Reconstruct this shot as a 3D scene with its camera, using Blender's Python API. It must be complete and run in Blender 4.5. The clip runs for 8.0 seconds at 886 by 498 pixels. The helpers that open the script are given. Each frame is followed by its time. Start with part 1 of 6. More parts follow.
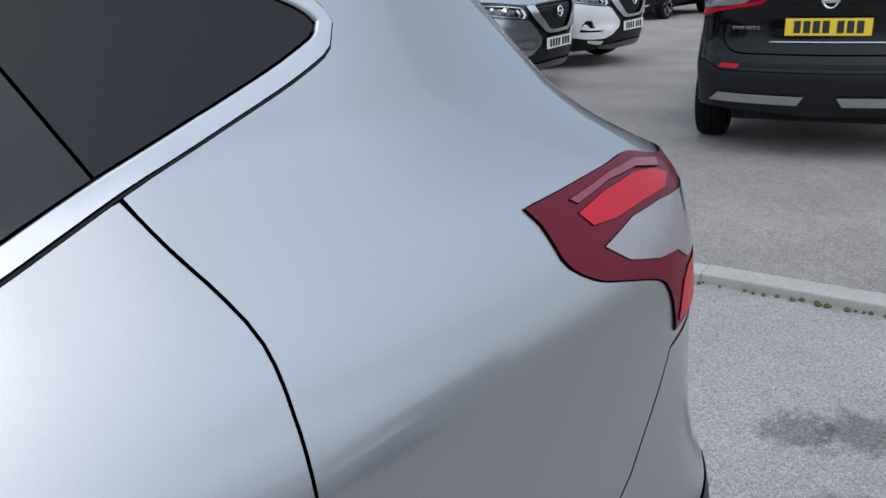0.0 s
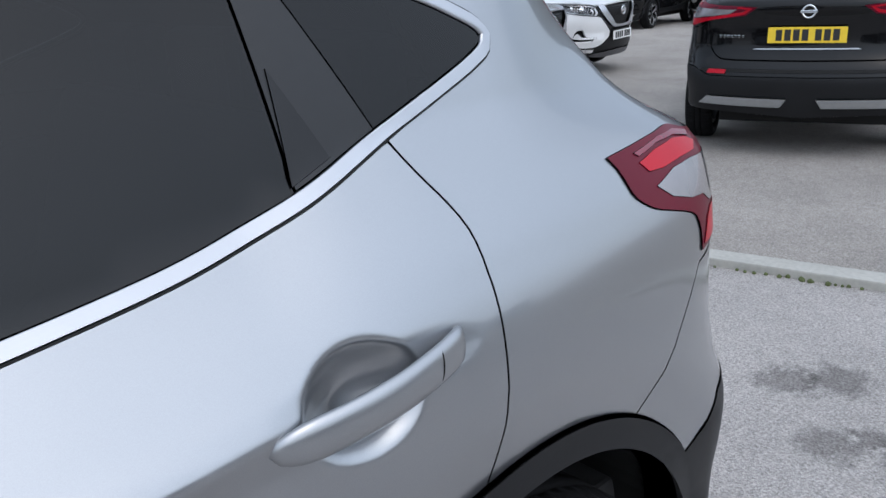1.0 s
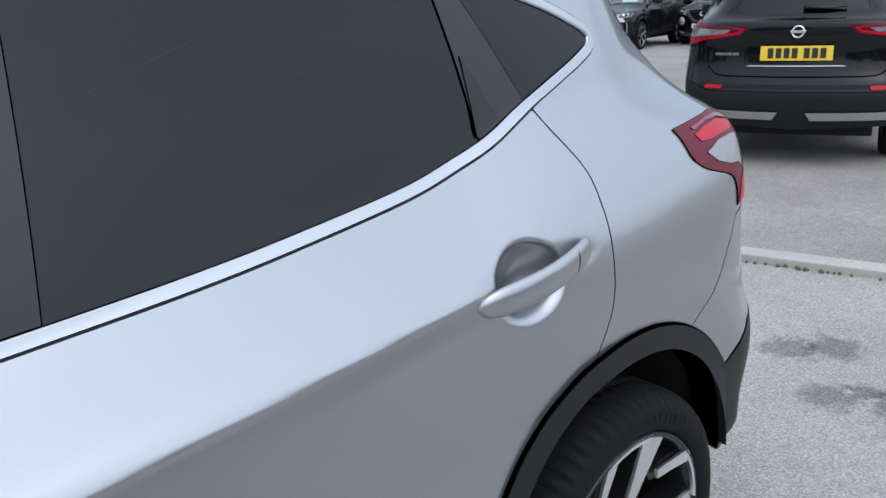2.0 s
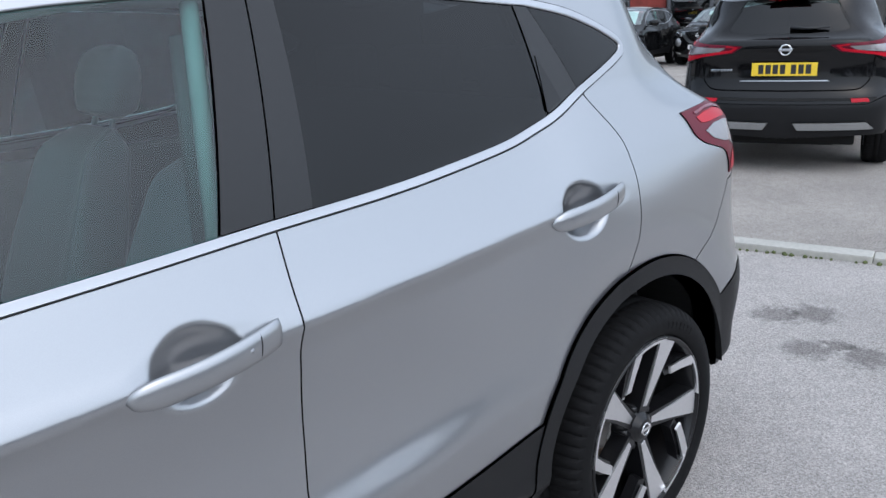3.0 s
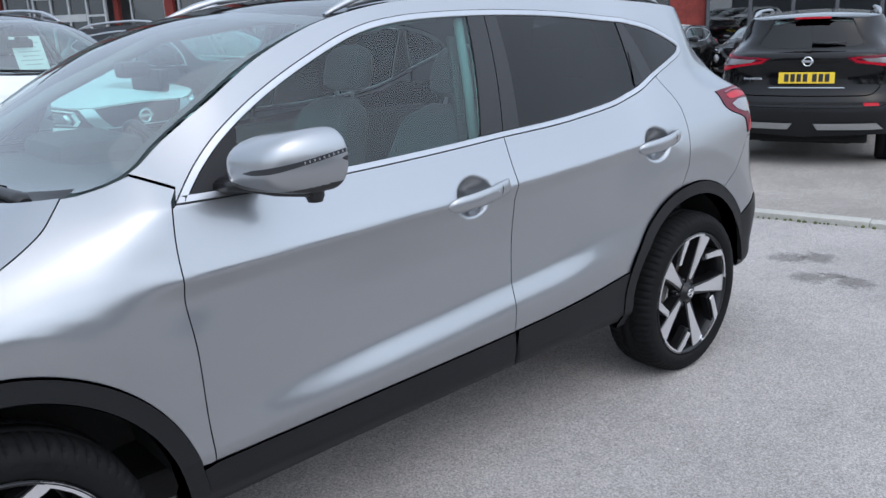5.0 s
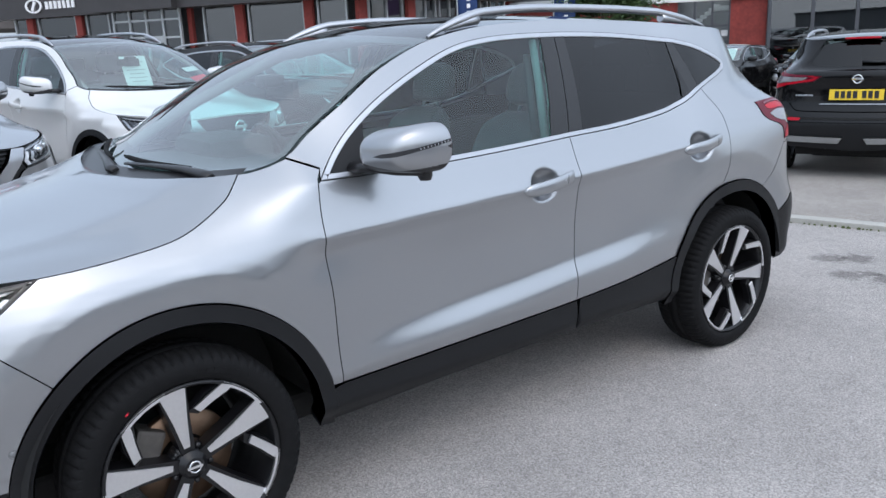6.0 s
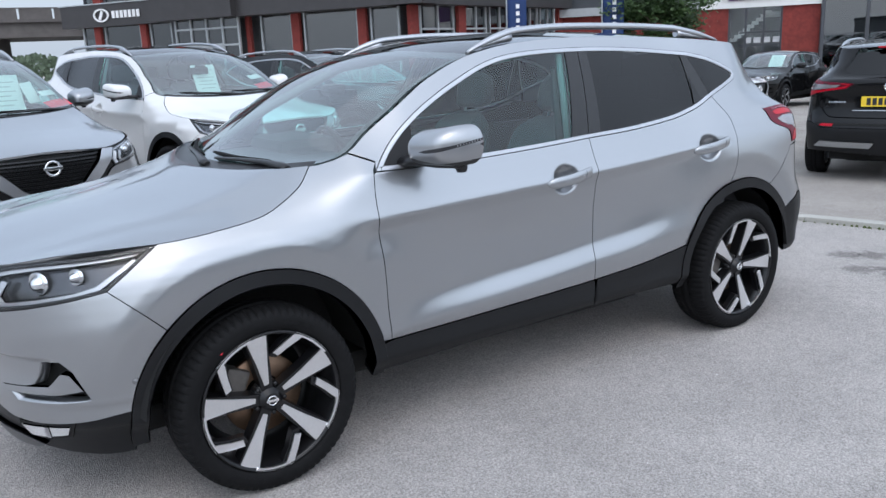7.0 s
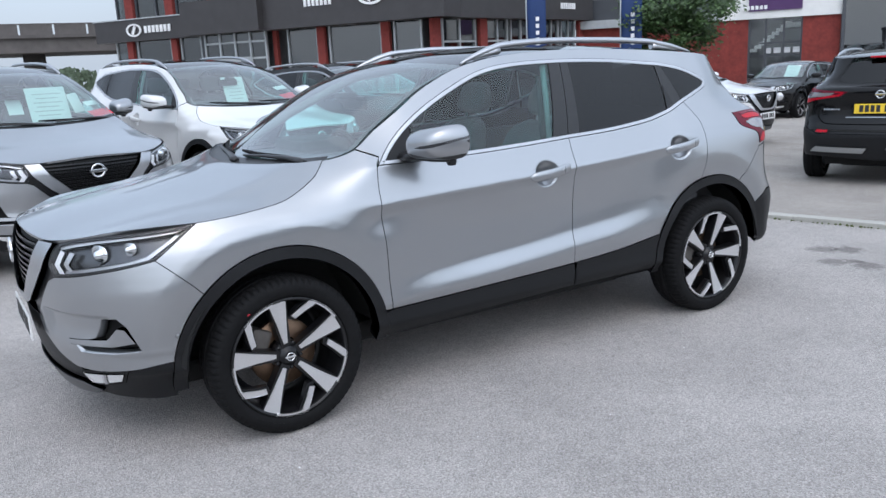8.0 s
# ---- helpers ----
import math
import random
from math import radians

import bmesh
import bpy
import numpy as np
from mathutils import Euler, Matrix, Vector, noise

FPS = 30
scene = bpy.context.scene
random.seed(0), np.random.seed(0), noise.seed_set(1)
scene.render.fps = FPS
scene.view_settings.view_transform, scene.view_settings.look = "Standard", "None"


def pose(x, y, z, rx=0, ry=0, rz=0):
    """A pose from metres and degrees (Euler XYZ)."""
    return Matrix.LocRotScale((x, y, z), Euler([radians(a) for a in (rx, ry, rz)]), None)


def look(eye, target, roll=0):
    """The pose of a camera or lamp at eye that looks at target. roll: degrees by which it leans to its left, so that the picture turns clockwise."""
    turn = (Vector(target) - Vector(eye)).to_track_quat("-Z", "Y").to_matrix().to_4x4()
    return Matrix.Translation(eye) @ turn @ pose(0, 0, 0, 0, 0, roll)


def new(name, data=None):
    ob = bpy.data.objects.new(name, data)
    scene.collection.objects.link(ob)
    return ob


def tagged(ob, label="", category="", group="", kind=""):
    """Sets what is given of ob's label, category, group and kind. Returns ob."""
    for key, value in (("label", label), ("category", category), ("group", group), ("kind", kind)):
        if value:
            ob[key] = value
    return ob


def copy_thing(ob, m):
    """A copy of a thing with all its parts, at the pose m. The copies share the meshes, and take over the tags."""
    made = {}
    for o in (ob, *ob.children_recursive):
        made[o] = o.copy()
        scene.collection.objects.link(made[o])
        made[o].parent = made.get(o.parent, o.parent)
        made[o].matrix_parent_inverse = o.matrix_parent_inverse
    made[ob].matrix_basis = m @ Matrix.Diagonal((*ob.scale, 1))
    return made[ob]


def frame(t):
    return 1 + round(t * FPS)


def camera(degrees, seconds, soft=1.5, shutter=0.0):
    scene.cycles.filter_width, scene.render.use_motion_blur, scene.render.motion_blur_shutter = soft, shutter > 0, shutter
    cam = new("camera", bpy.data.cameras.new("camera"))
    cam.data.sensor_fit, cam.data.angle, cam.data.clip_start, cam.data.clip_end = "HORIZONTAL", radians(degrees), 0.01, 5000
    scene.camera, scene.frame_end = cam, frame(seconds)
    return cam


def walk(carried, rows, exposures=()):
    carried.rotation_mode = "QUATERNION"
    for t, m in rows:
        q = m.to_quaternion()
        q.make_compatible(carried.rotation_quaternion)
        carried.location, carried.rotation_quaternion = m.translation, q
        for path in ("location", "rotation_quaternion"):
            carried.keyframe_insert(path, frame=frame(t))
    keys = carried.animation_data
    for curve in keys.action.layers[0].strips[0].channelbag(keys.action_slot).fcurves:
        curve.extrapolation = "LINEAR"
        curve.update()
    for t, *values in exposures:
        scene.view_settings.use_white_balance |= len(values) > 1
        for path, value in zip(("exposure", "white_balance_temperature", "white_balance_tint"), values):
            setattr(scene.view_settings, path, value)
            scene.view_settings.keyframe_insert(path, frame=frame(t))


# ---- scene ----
cam = camera(57.3, 8.0)
PATH = [
    (0, (1.018, -1.315, 1.385), (2.254, 0.096, 0.691), -2.9),
    (0.5, (0.819, -1.399, 1.411), (2.068, 0.001, 0.718), -2.9),
    (1, (0.619, -1.489, 1.429), (1.887, -0.096, 0.756), -3.2),
    (1.5, (0.386, -1.545, 1.438), (1.672, -0.16, 0.785), -3.0),
    (2.8, (-0.263, -1.853, 1.448), (1.063, -0.476, 0.861), -2.8),
    (3, (-0.393, -1.921, 1.452), (0.93, -0.538, 0.873), -2.7),
    (3.5, (-0.69, -2.076, 1.456), (0.632, -0.689, 0.885), -2.6),
    (4, (-0.95, -2.278, 1.447), (0.364, -0.88, 0.881), -2.5),
    (4.5, (-1.266, -2.44, 1.466), (0.036, -1.03, 0.905), -2.3),
    (6, (-2.018, -2.989, 1.474), (-0.838, -1.45, 0.984), -2.4),
    (6.5, (-2.148, -3.193, 1.489), (-1.015, -1.617, 1.006), -2.4),
    (7, (-2.296, -3.445, 1.508), (-1.21, -1.833, 1.036), -2.5),
    (7.5, (-2.422, -3.716, 1.508), (-1.369, -2.078, 1.05), -2.7),
    (8, (-2.486, -3.971, 1.5), (-1.447, -2.32, 1.058), -2.8),
]
walk(cam, [(t, look(eye, target, roll)) for t, eye, target, roll in PATH], [(0, 0.0, 5850, 10), (1.5, 0.27, 5850, 10), (3, 0.38, 5850, 10), (8, 0.38, 5850, 10)])

# ---------------------------------------------------------------- world, sun, exposure
world = bpy.data.worlds.new("world")
scene.world = world
world.use_nodes = True
wn, wl = world.node_tree.nodes, world.node_tree.links
sky = wn.new("ShaderNodeTexSky")
sky.sky_type, sky.sun_disc = "NISHITA", False
sky.sun_elevation, sky.sun_rotation = radians(52), radians(198)
sky.dust_density, sky.ozone_density, sky.air_density = 5.0, 1.0, 1.0
# an overcast sky: almost grey, brightest round the place of the hidden sun
tc, side_on = wn.new("ShaderNodeTexCoord"), wn.new("ShaderNodeVectorMath")
side_on.operation, side_on.inputs[1].default_value = "DOT_PRODUCT", (-0.25, -0.88, 0.40)
wl.new(tc.outputs["Generated"], side_on.inputs[0])
rise = wn.new("ShaderNodeMapRange")
rise.inputs[1].default_value, rise.inputs[2].default_value, rise.inputs[3].default_value, rise.inputs[4].default_value = -0.1, 1.0, 0.58, 0.97
wl.new(side_on.outputs["Value"], rise.inputs[0])
# and a little brighter away from the horizon
sep, height, lift_ = wn.new("ShaderNodeSeparateXYZ"), wn.new("ShaderNodeMapRange"), wn.new("ShaderNodeMath")
lift_.operation = "MULTIPLY"
height.inputs[1].default_value, height.inputs[2].default_value, height.inputs[3].default_value, height.inputs[4].default_value = 0.1, 0.6, 0.96, 1.22
wl.new(tc.outputs["Generated"], sep.inputs[0])
wl.new(sep.outputs[2], height.inputs[0])
cloud = wn.new("ShaderNodeTexNoise")
cloud.inputs["Scale"].default_value, cloud.inputs["Detail"].default_value = 1.3, 3.0
wl.new(tc.outputs["Generated"], cloud.inputs["Vector"])
cr = wn.new("ShaderNodeMapRange")
cr.inputs[1].default_value, cr.inputs[2].default_value, cr.inputs[3].default_value, cr.inputs[4].default_value = 0.3, 0.7, 0.90, 1.08
wl.new(cloud.outputs["Fac"], cr.inputs[0])
cm = wn.new("ShaderNodeMix")
cm.data_type, cm.blend_type = "RGBA", "MULTIPLY"
cm.inputs[0].default_value = 1.0
cm.inputs[6].default_value = (0.745, 0.80, 0.86, 1)
wl.new(cr.outputs[0], cm.inputs[7])
bg_sky, bg_cloud, add = wn.new("ShaderNodeBackground"), wn.new("ShaderNodeBackground"), wn.new("ShaderNodeAddShader")
wl.new(sky.outputs[0], bg_sky.inputs[0])
wl.new(cm.outputs[2], bg_cloud.inputs[0])
bg_sky.inputs[1].default_value = 0.05
wl.new(height.outputs[0], lift_.inputs[1])
wl.new(rise.outputs[0], lift_.inputs[0])
wl.new(lift_.outputs[0], bg_cloud.inputs[1])
wl.new(bg_sky.outputs[0], add.inputs[0])
wl.new(bg_cloud.outputs[0], add.inputs[1])
wl.new(add.outputs[0], wn["World Output"].inputs[0])
sun = new("sun", bpy.data.lights.new("sun", "SUN"))
sun.data.energy, sun.data.angle, sun.data.color = 0.45, radians(165), (1.0, 0.96, 0.9)
sun.matrix_world = look((0, 0, 20), (5, 15, 0))

# ---------------------------------------------------------------- materials


def nodes(name):
    m = bpy.data.materials.new(name)
    m.use_nodes = True
    nt = m.node_tree
    return m, nt.nodes, nt.links, nt.nodes["Principled BSDF"]


def plain(name, color, rough=0.5, metal=0.0, coat=0.0, vary=0.12, scale=30.0, bump=0.0, emit=0.0, spec=0.5, big=3.0):
    """A surface with its colour broken at two scales, and a fine relief."""
    m, n, l, b = nodes(name)
    b.inputs["Roughness"].default_value, b.inputs["Metallic"].default_value = rough, metal
    b.inputs["Coat Weight"].default_value, b.inputs["Coat Roughness"].default_value = coat, 0.04
    b.inputs["Specular IOR Level"].default_value = spec
    co = n.new("ShaderNodeTexCoord")
    n1, n2 = n.new("ShaderNodeTexNoise"), n.new("ShaderNodeTexNoise")
    n1.inputs["Scale"].default_value, n2.inputs["Scale"].default_value = scale, big
    n1.inputs["Detail"].default_value = 4
    l.new(co.outputs["Object"], n1.inputs["Vector"])
    l.new(co.outputs["Object"], n2.inputs["Vector"])
    ad = n.new("ShaderNodeMath")
    l.new(n1.outputs["Fac"], ad.inputs[0])
    l.new(n2.outputs["Fac"], ad.inputs[1])
    mr = n.new("ShaderNodeMapRange")
    mr.inputs[1].default_value, mr.inputs[2].default_value = 0.6, 1.4
    mr.inputs[3].default_value, mr.inputs[4].default_value = 1 - vary, 1 + vary
    l.new(ad.outputs[0], mr.inputs[0])
    mx = n.new("ShaderNodeMix")
    mx.data_type, mx.blend_type = "RGBA", "MULTIPLY"
    mx.inputs[0].default_value = 1.0
    mx.inputs[6].default_value = (*color, 1)
    l.new(mr.outputs[0], mx.inputs[7])
    l.new(mx.outputs[2], b.inputs["Base Color"])
    if bump:
        bp = n.new("ShaderNodeBump")
        bp.inputs["Strength"].default_value, bp.inputs["Distance"].default_value = bump, 0.002
        l.new(n1.outputs["Fac"], bp.inputs["Height"])
        l.new(bp.outputs[0], b.inputs["Normal"])
    if emit:
        b.inputs["Emission Color"].default_value = (*color, 1)
        b.inputs["Emission Strength"].default_value = emit
    return m


def paint(name, color, metal=0.90, rough=0.30, spec=0.5, gloss=1.7):
    """Car paint: metal flakes under a clear coat, with a film of dust."""
    m, n, l, b = nodes(name)
    b.inputs["Metallic"].default_value = metal
    b.inputs["Specular IOR Level"].default_value = spec
    b.inputs["Coat Weight"].default_value, b.inputs["Coat Roughness"].default_value, b.inputs["Coat IOR"].default_value = 1.0, 0.05, gloss
    co = n.new("ShaderNodeTexCoord")
    fl, du = n.new("ShaderNodeTexNoise"), n.new("ShaderNodeTexNoise")
    fl.inputs["Scale"].default_value, du.inputs["Scale"].default_value, du.inputs["Detail"].default_value = 900.0, 3.0, 6
    for t in (fl, du):
        l.new(co.outputs["Object"], t.inputs["Vector"])
    mr = n.new("ShaderNodeMapRange")
    mr.inputs[1].default_value, mr.inputs[2].default_value, mr.inputs[3].default_value, mr.inputs[4].default_value = 0.3, 0.7, 0.965, 1.03
    l.new(fl.outputs["Fac"], mr.inputs[0])
    mx = n.new("ShaderNodeMix")
    mx.data_type, mx.blend_type = "RGBA", "MULTIPLY"
    mx.inputs[0].default_value, mx.inputs[6].default_value = 1.0, (*color, 1)
    l.new(mr.outputs[0], mx.inputs[7])
    l.new(mx.outputs[2], b.inputs["Base Color"])
    rr = n.new("ShaderNodeMapRange")
    rr.inputs[3].default_value, rr.inputs[4].default_value = rough - 0.02, rough + 0.03
    l.new(du.outputs["Fac"], rr.inputs[0])
    l.new(rr.outputs[0], b.inputs["Roughness"])
    return m


def glass(name, tint, gloss=1.0, rough=0.0, ior=1.8):
    """A pane: what lies behind it through its tint, and what it mirrors by the angle."""
    m = bpy.data.materials.new(name)
    m.use_nodes = True
    n, l = m.node_tree.nodes, m.node_tree.links
    n.remove(n["Principled BSDF"])
    tr, gl, fr, mx = n.new("ShaderNodeBsdfTransparent"), n.new("ShaderNodeBsdfGlossy"), n.new("ShaderNodeLayerWeight"), n.new("ShaderNodeMixShader")
    pw, sc = n.new("ShaderNodeMath"), n.new("ShaderNodeMapRange")
    pw.operation, pw.inputs[1].default_value = "POWER", 4.2
    r0 = ((ior - 1) / (ior + 1)) ** 2
    sc.inputs[3].default_value, sc.inputs[4].default_value = r0, 1.0
    tr.inputs[0].default_value = (*tint, 1)
    gl.inputs["Roughness"].default_value = rough
    gl.inputs["Color"].default_value = (gloss, gloss, gloss, 1)
    fr.inputs[0].default_value = 0.5
    l.new(fr.outputs["Facing"], pw.inputs[0])
    l.new(pw.outputs[0], sc.inputs[0])
    l.new(sc.outputs[0], mx.inputs[0])
    l.new(tr.outputs[0], mx.inputs[1])
    l.new(gl.outputs[0], mx.inputs[2])
    l.new(mx.outputs[0], n["Material Output"].inputs[0])
    return m


SILVER = paint("silver_paint", (0.372, 0.385, 0.402))
WHITE = paint("white_paint", (0.76, 0.76, 0.755), 0.0, 0.3, 0.5, 1.5)
BLACK = paint("black_paint", (0.004, 0.004, 0.0045), 0.0, 0.4, 0.03, 1.38)
CLAD = plain("cladding_plastic", (0.010, 0.0104, 0.0115), 0.44, bump=0.15, scale=400, vary=0.2, spec=0.26)
TRIM = plain("satin_black_trim", (0.012, 0.012, 0.013), 0.32, vary=0.15, scale=60)
GAP = plain("gap_black", (0.004, 0.004, 0.004), 0.8)
CHROME = plain("satin_chrome", (0.52, 0.53, 0.55), 0.34, 1.0, vary=0.04)
BRIGHT = plain("bright_chrome", (0.85, 0.86, 0.87), 0.06, 1.0, vary=0.03)
ALU = plain("machined_aluminium", (0.84, 0.84, 0.85), 0.34, 1.0, vary=0.05, scale=120)
RIMBLACK = plain("gloss_black_alloy", (0.008, 0.008, 0.009), 0.3, coat=0.15, vary=0.1, spec=0.35)
RUBBER = plain("tyre_rubber", (0.009, 0.009, 0.0095), 0.7, spec=0.12, vary=0.3, scale=50, bump=0.2)
DISC = plain("brake_disc", (0.20, 0.13, 0.085), 0.4, 0.8, vary=0.35, scale=25)
CALIPER = plain("brake_caliper", (0.14, 0.13, 0.12), 0.6, 0.5, vary=0.3)
CLEAR = glass("clear_glass", (0.54, 0.86, 0.83), ior=1.64)
SCREEN = glass("windscreen_glass", (0.70, 0.90, 0.85), ior=2.8)
PRIVACY = glass("privacy_glass", (0.03, 0.033, 0.036), ior=1.46)
REARGLASS = glass("rear_window_glass", (0.03, 0.033, 0.036), ior=1.5)
ROOFGLASS = glass("roof_glass", (0.22, 0.23, 0.24))
LENS = glass("lamp_lens", (0.95, 0.96, 0.97), ior=1.35)
REDBODY = plain("red_reflector", (0.46, 0.004, 0.018), 0.35, coat=0.3, spec=0.12, vary=0.08, scale=20)
REDDARK = plain("dark_red_lens", (0.12, 0.003, 0.016), 0.35, coat=0.25, spec=0.08, vary=0.05, scale=8)
CRIMSON = plain("crimson_lens", (0.20, 0.008, 0.030), 0.25, coat=0.5, vary=0.05, scale=8)
FOGLAMP = plain("fog_lamp_reflector", (0.80, 0.80, 0.80), 0.22, 0.35, coat=1.0, vary=0.2, scale=160)
CLEARLAMP = plain("clear_reflector", (0.55, 0.55, 0.56), 0.25, 0.6, coat=1.0, vary=0.25, scale=160)
REVERSE = plain("reversing_reflector", (0.29, 0.27, 0.28), 0.2, 0.5, coat=1.0, vary=0.15, scale=25)
HEADBOWL = plain("headlamp_bowl", (0.10, 0.103, 0.11), 0.25, 0.8, vary=0.35, scale=25, big=9)
LAMPDARK = plain("lamp_housing", (0.035, 0.036, 0.040), 0.35, 0.3, vary=0.3)
LEATHER = plain("seat_leather", (0.09, 0.09, 0.092), 0.5, bump=0.05, scale=90, vary=0.1)
CABIN = plain("cabin_plastic", (0.055, 0.055, 0.057), 0.65, bump=0.05, scale=150)
LINING = plain("pale_headlining", (0.26, 0.26, 0.255), 0.9, vary=0.08)
PAPER = plain("price_sheet", (0.82, 0.85, 0.84), 0.6, vary=0.06)
REDCARD = plain("red_card", (0.90, 0.03, 0.06), 0.5, vary=0.1)
WHITECARD = plain("white_card", (0.82, 0.82, 0.82), 0.6, vary=0.05)
PLATE_Y = plain("yellow_plate", (0.80, 0.56, 0.02), 0.45, vary=0.06)
PLATE_W = plain("white_plate", (0.78, 0.78, 0.76), 0.45, vary=0.06)
PLATE_K = plain("plate_black", (0.012, 0.012, 0.012), 0.5)
SKIDDARK = plain("dark_skid_lip", (0.09, 0.09, 0.095), 0.4, 0.3)
PRINT = plain("faint_print", (0.48, 0.50, 0.50), 0.7)
SENSOR = plain("sensor_grey", (0.20, 0.205, 0.21), 0.4, 0.3)
SKID = plain("grey_skid_plate", (0.26, 0.26, 0.255), 0.45, 0.2, vary=0.1)

# ---------------------------------------------------------------- mesh helpers


def part(name, bm, material, parent=None, label="", kind=""):
    """Links a bmesh as one mesh object under a thing or a part."""
    me = bpy.data.meshes.new(name)
    bm.to_mesh(me)
    bm.free()
    ob = new(name, me)
    for mt in (material if isinstance(material, (list, tuple)) else (material,)):
        me.materials.append(mt)
    if parent is not None:
        ob.parent = parent
    return tagged(ob, label, kind=kind)


def mesh_part(name, verts, faces, material, parent=None, label="", normals=None, smooth=True, kind=""):
    me = bpy.data.meshes.new(name)
    me.from_pydata([tuple(map(float, v)) for v in verts], [], [tuple(map(int, f)) for f in faces])
    me.update()
    if smooth:
        me.shade_smooth()
    if normals is not None:
        me.normals_split_custom_set_from_vertices([tuple(map(float, v)) for v in normals])
    ob = new(name, me)
    for mt in (material if isinstance(material, (list, tuple)) else (material,)):
        me.materials.append(mt)
    if parent is not None:
        ob.parent = parent
    return tagged(ob, label, kind=kind)


def box(bm, c, s, rot=None, bevel=0.0):
    """A box of size s round c, with its edges broken."""
    m = Matrix.Translation(c) @ (rot.to_4x4() if rot is not None else Matrix()) @ Matrix.Diagonal((*s, 1))
    made = bmesh.ops.create_cube(bm, size=1.0, matrix=m)["verts"]
    if bevel:
        es = list({e for v in made for e in v.link_edges})
        bmesh.ops.bevel(bm, geom=es, offset=bevel, segments=2, affect="EDGES", profile=0.6)
    return bm


def tube(bm, pts, r, sides=8, flat=1.0, cap=True):
    """A tube along pts; r may be a list. flat squeezes it upwards."""
    pts = [Vector(p) for p in pts]
    rings = []
    for i, p in enumerate(pts):
        d = (pts[min(i + 1, len(pts) - 1)] - pts[max(i - 1, 0)]).normalized()
        side = d.cross(Vector((0, 0, 1)))
        side = side.normalized() if side.length > 1e-4 else Vector((1, 0, 0))
        up = side.cross(d)
        rr = float(r[i] if isinstance(r, (list, tuple)) else r)
        rings.append([bm.verts.new(p + rr * (side * math.cos(a) + up * flat * math.sin(a))) for a in [2 * math.pi * k / sides for k in range(sides)]])
    for a, b in zip(rings, rings[1:]):
        for k in range(sides):
            f = bm.faces.new((a[k], a[(k + 1) % sides], b[(k + 1) % sides], b[k]))
            f.smooth = True
    if cap:
        bm.faces.new(rings[0][::-1])
        bm.faces.new(rings[-1])
    return bm


def lathe(bm, profile, sides=64, axis="y", centre=(0, 0, 0), close=True):
    """Turns a profile of (radius, along) round the axis."""
    rings = []
    for r, h in profile:
        ring = []
        for k in range(sides):
            a = 2 * math.pi * k / sides
            ring.append(bm.verts.new((centre[0] + r * math.cos(a), centre[1] + h, centre[2] + r * math.sin(a))))
        rings.append(ring)
    for a, b in zip(rings, rings[1:]):
        for k in range(sides):
            f = bm.faces.new((a[k], a[(k + 1) % sides], b[(k + 1) % sides], b[k]))
            f.smooth = True
    return rings


def curve(xs, ys):
    """A smooth line through a few points, without overshoot."""
    xs, ys = np.array(xs, float), np.array(ys, float)
    d = np.diff(ys) / np.diff(xs)
    m = np.zeros(len(xs))
    m[0], m[-1] = d[0], d[-1]
    for i in range(1, len(xs) - 1):
        m[i] = 0 if d[i - 1] * d[i] <= 0 else 2 * d[i - 1] * d[i] / (d[i - 1] + d[i])

    def at(x):
        x = np.clip(np.asarray(x, float), xs[0], xs[-1])
        k = np.clip(np.searchsorted(xs, x) - 1, 0, len(xs) - 2)
        h = xs[k + 1] - xs[k]
        t = (x - xs[k]) / h
        return (2 * t ** 3 - 3 * t ** 2 + 1) * ys[k] + (t ** 3 - 2 * t ** 2 + t) * h * m[k] + (3 * t ** 2 - 2 * t ** 3) * ys[k + 1] + (t ** 3 - t ** 2) * h * m[k + 1]
    return at


def spline(pts, step=0.015, closed=False):
    """A dense line through a few points (centripetal Catmull-Rom)."""
    p = np.array(pts, float)
    n = len(p)
    out = []
    last = n if closed else n - 1
    for i in range(last):
        if closed:
            p0, p1, p2, p3 = p[(i - 1) % n], p[i], p[(i + 1) % n], p[(i + 2) % n]
        else:
            p1, p2 = p[i], p[i + 1]
            p0 = p[i - 1] if i else 2 * p1 - p2
            p3 = p[i + 2] if i + 2 < n else 2 * p2 - p1
        t1 = max(np.linalg.norm(p1 - p0), 1e-6) ** 0.5
        t2 = t1 + max(np.linalg.norm(p2 - p1), 1e-6) ** 0.5
        t3 = t2 + max(np.linalg.norm(p3 - p2), 1e-6) ** 0.5
        k = max(1, int(round(np.linalg.norm(p2 - p1) / step)))
        for t in t1 + (t2 - t1) * np.arange(k) / k:
            a1 = (t1 - t) / t1 * p0 + t / t1 * p1
            a2 = (t2 - t) / (t2 - t1) * p1 + (t - t1) / (t2 - t1) * p2
            a3 = (t3 - t) / (t3 - t2) * p2 + (t - t2) / (t3 - t2) * p3
            b1 = (t2 - t) / t2 * a1 + t / t2 * a2
            b2 = (t3 - t) / (t3 - t1) * a2 + (t - t1) / (t3 - t1) * a3
            out.append((t2 - t) / (t2 - t1) * b1 + (t - t1) / (t2 - t1) * b2)
    if not closed:
        out.append(p[-1])
    return np.array(out)


def joined(*lines):
    """One closed outline out of lines that follow one another."""
    out = []
    for ln in lines:
        for q in ln:
            if not out or np.hypot(*(np.array(q) - out[-1])) > 0.004:
                out.append(np.array(q, float))
    if np.hypot(*(out[0] - out[-1])) < 0.004:
        out.pop()
    return np.array(out)


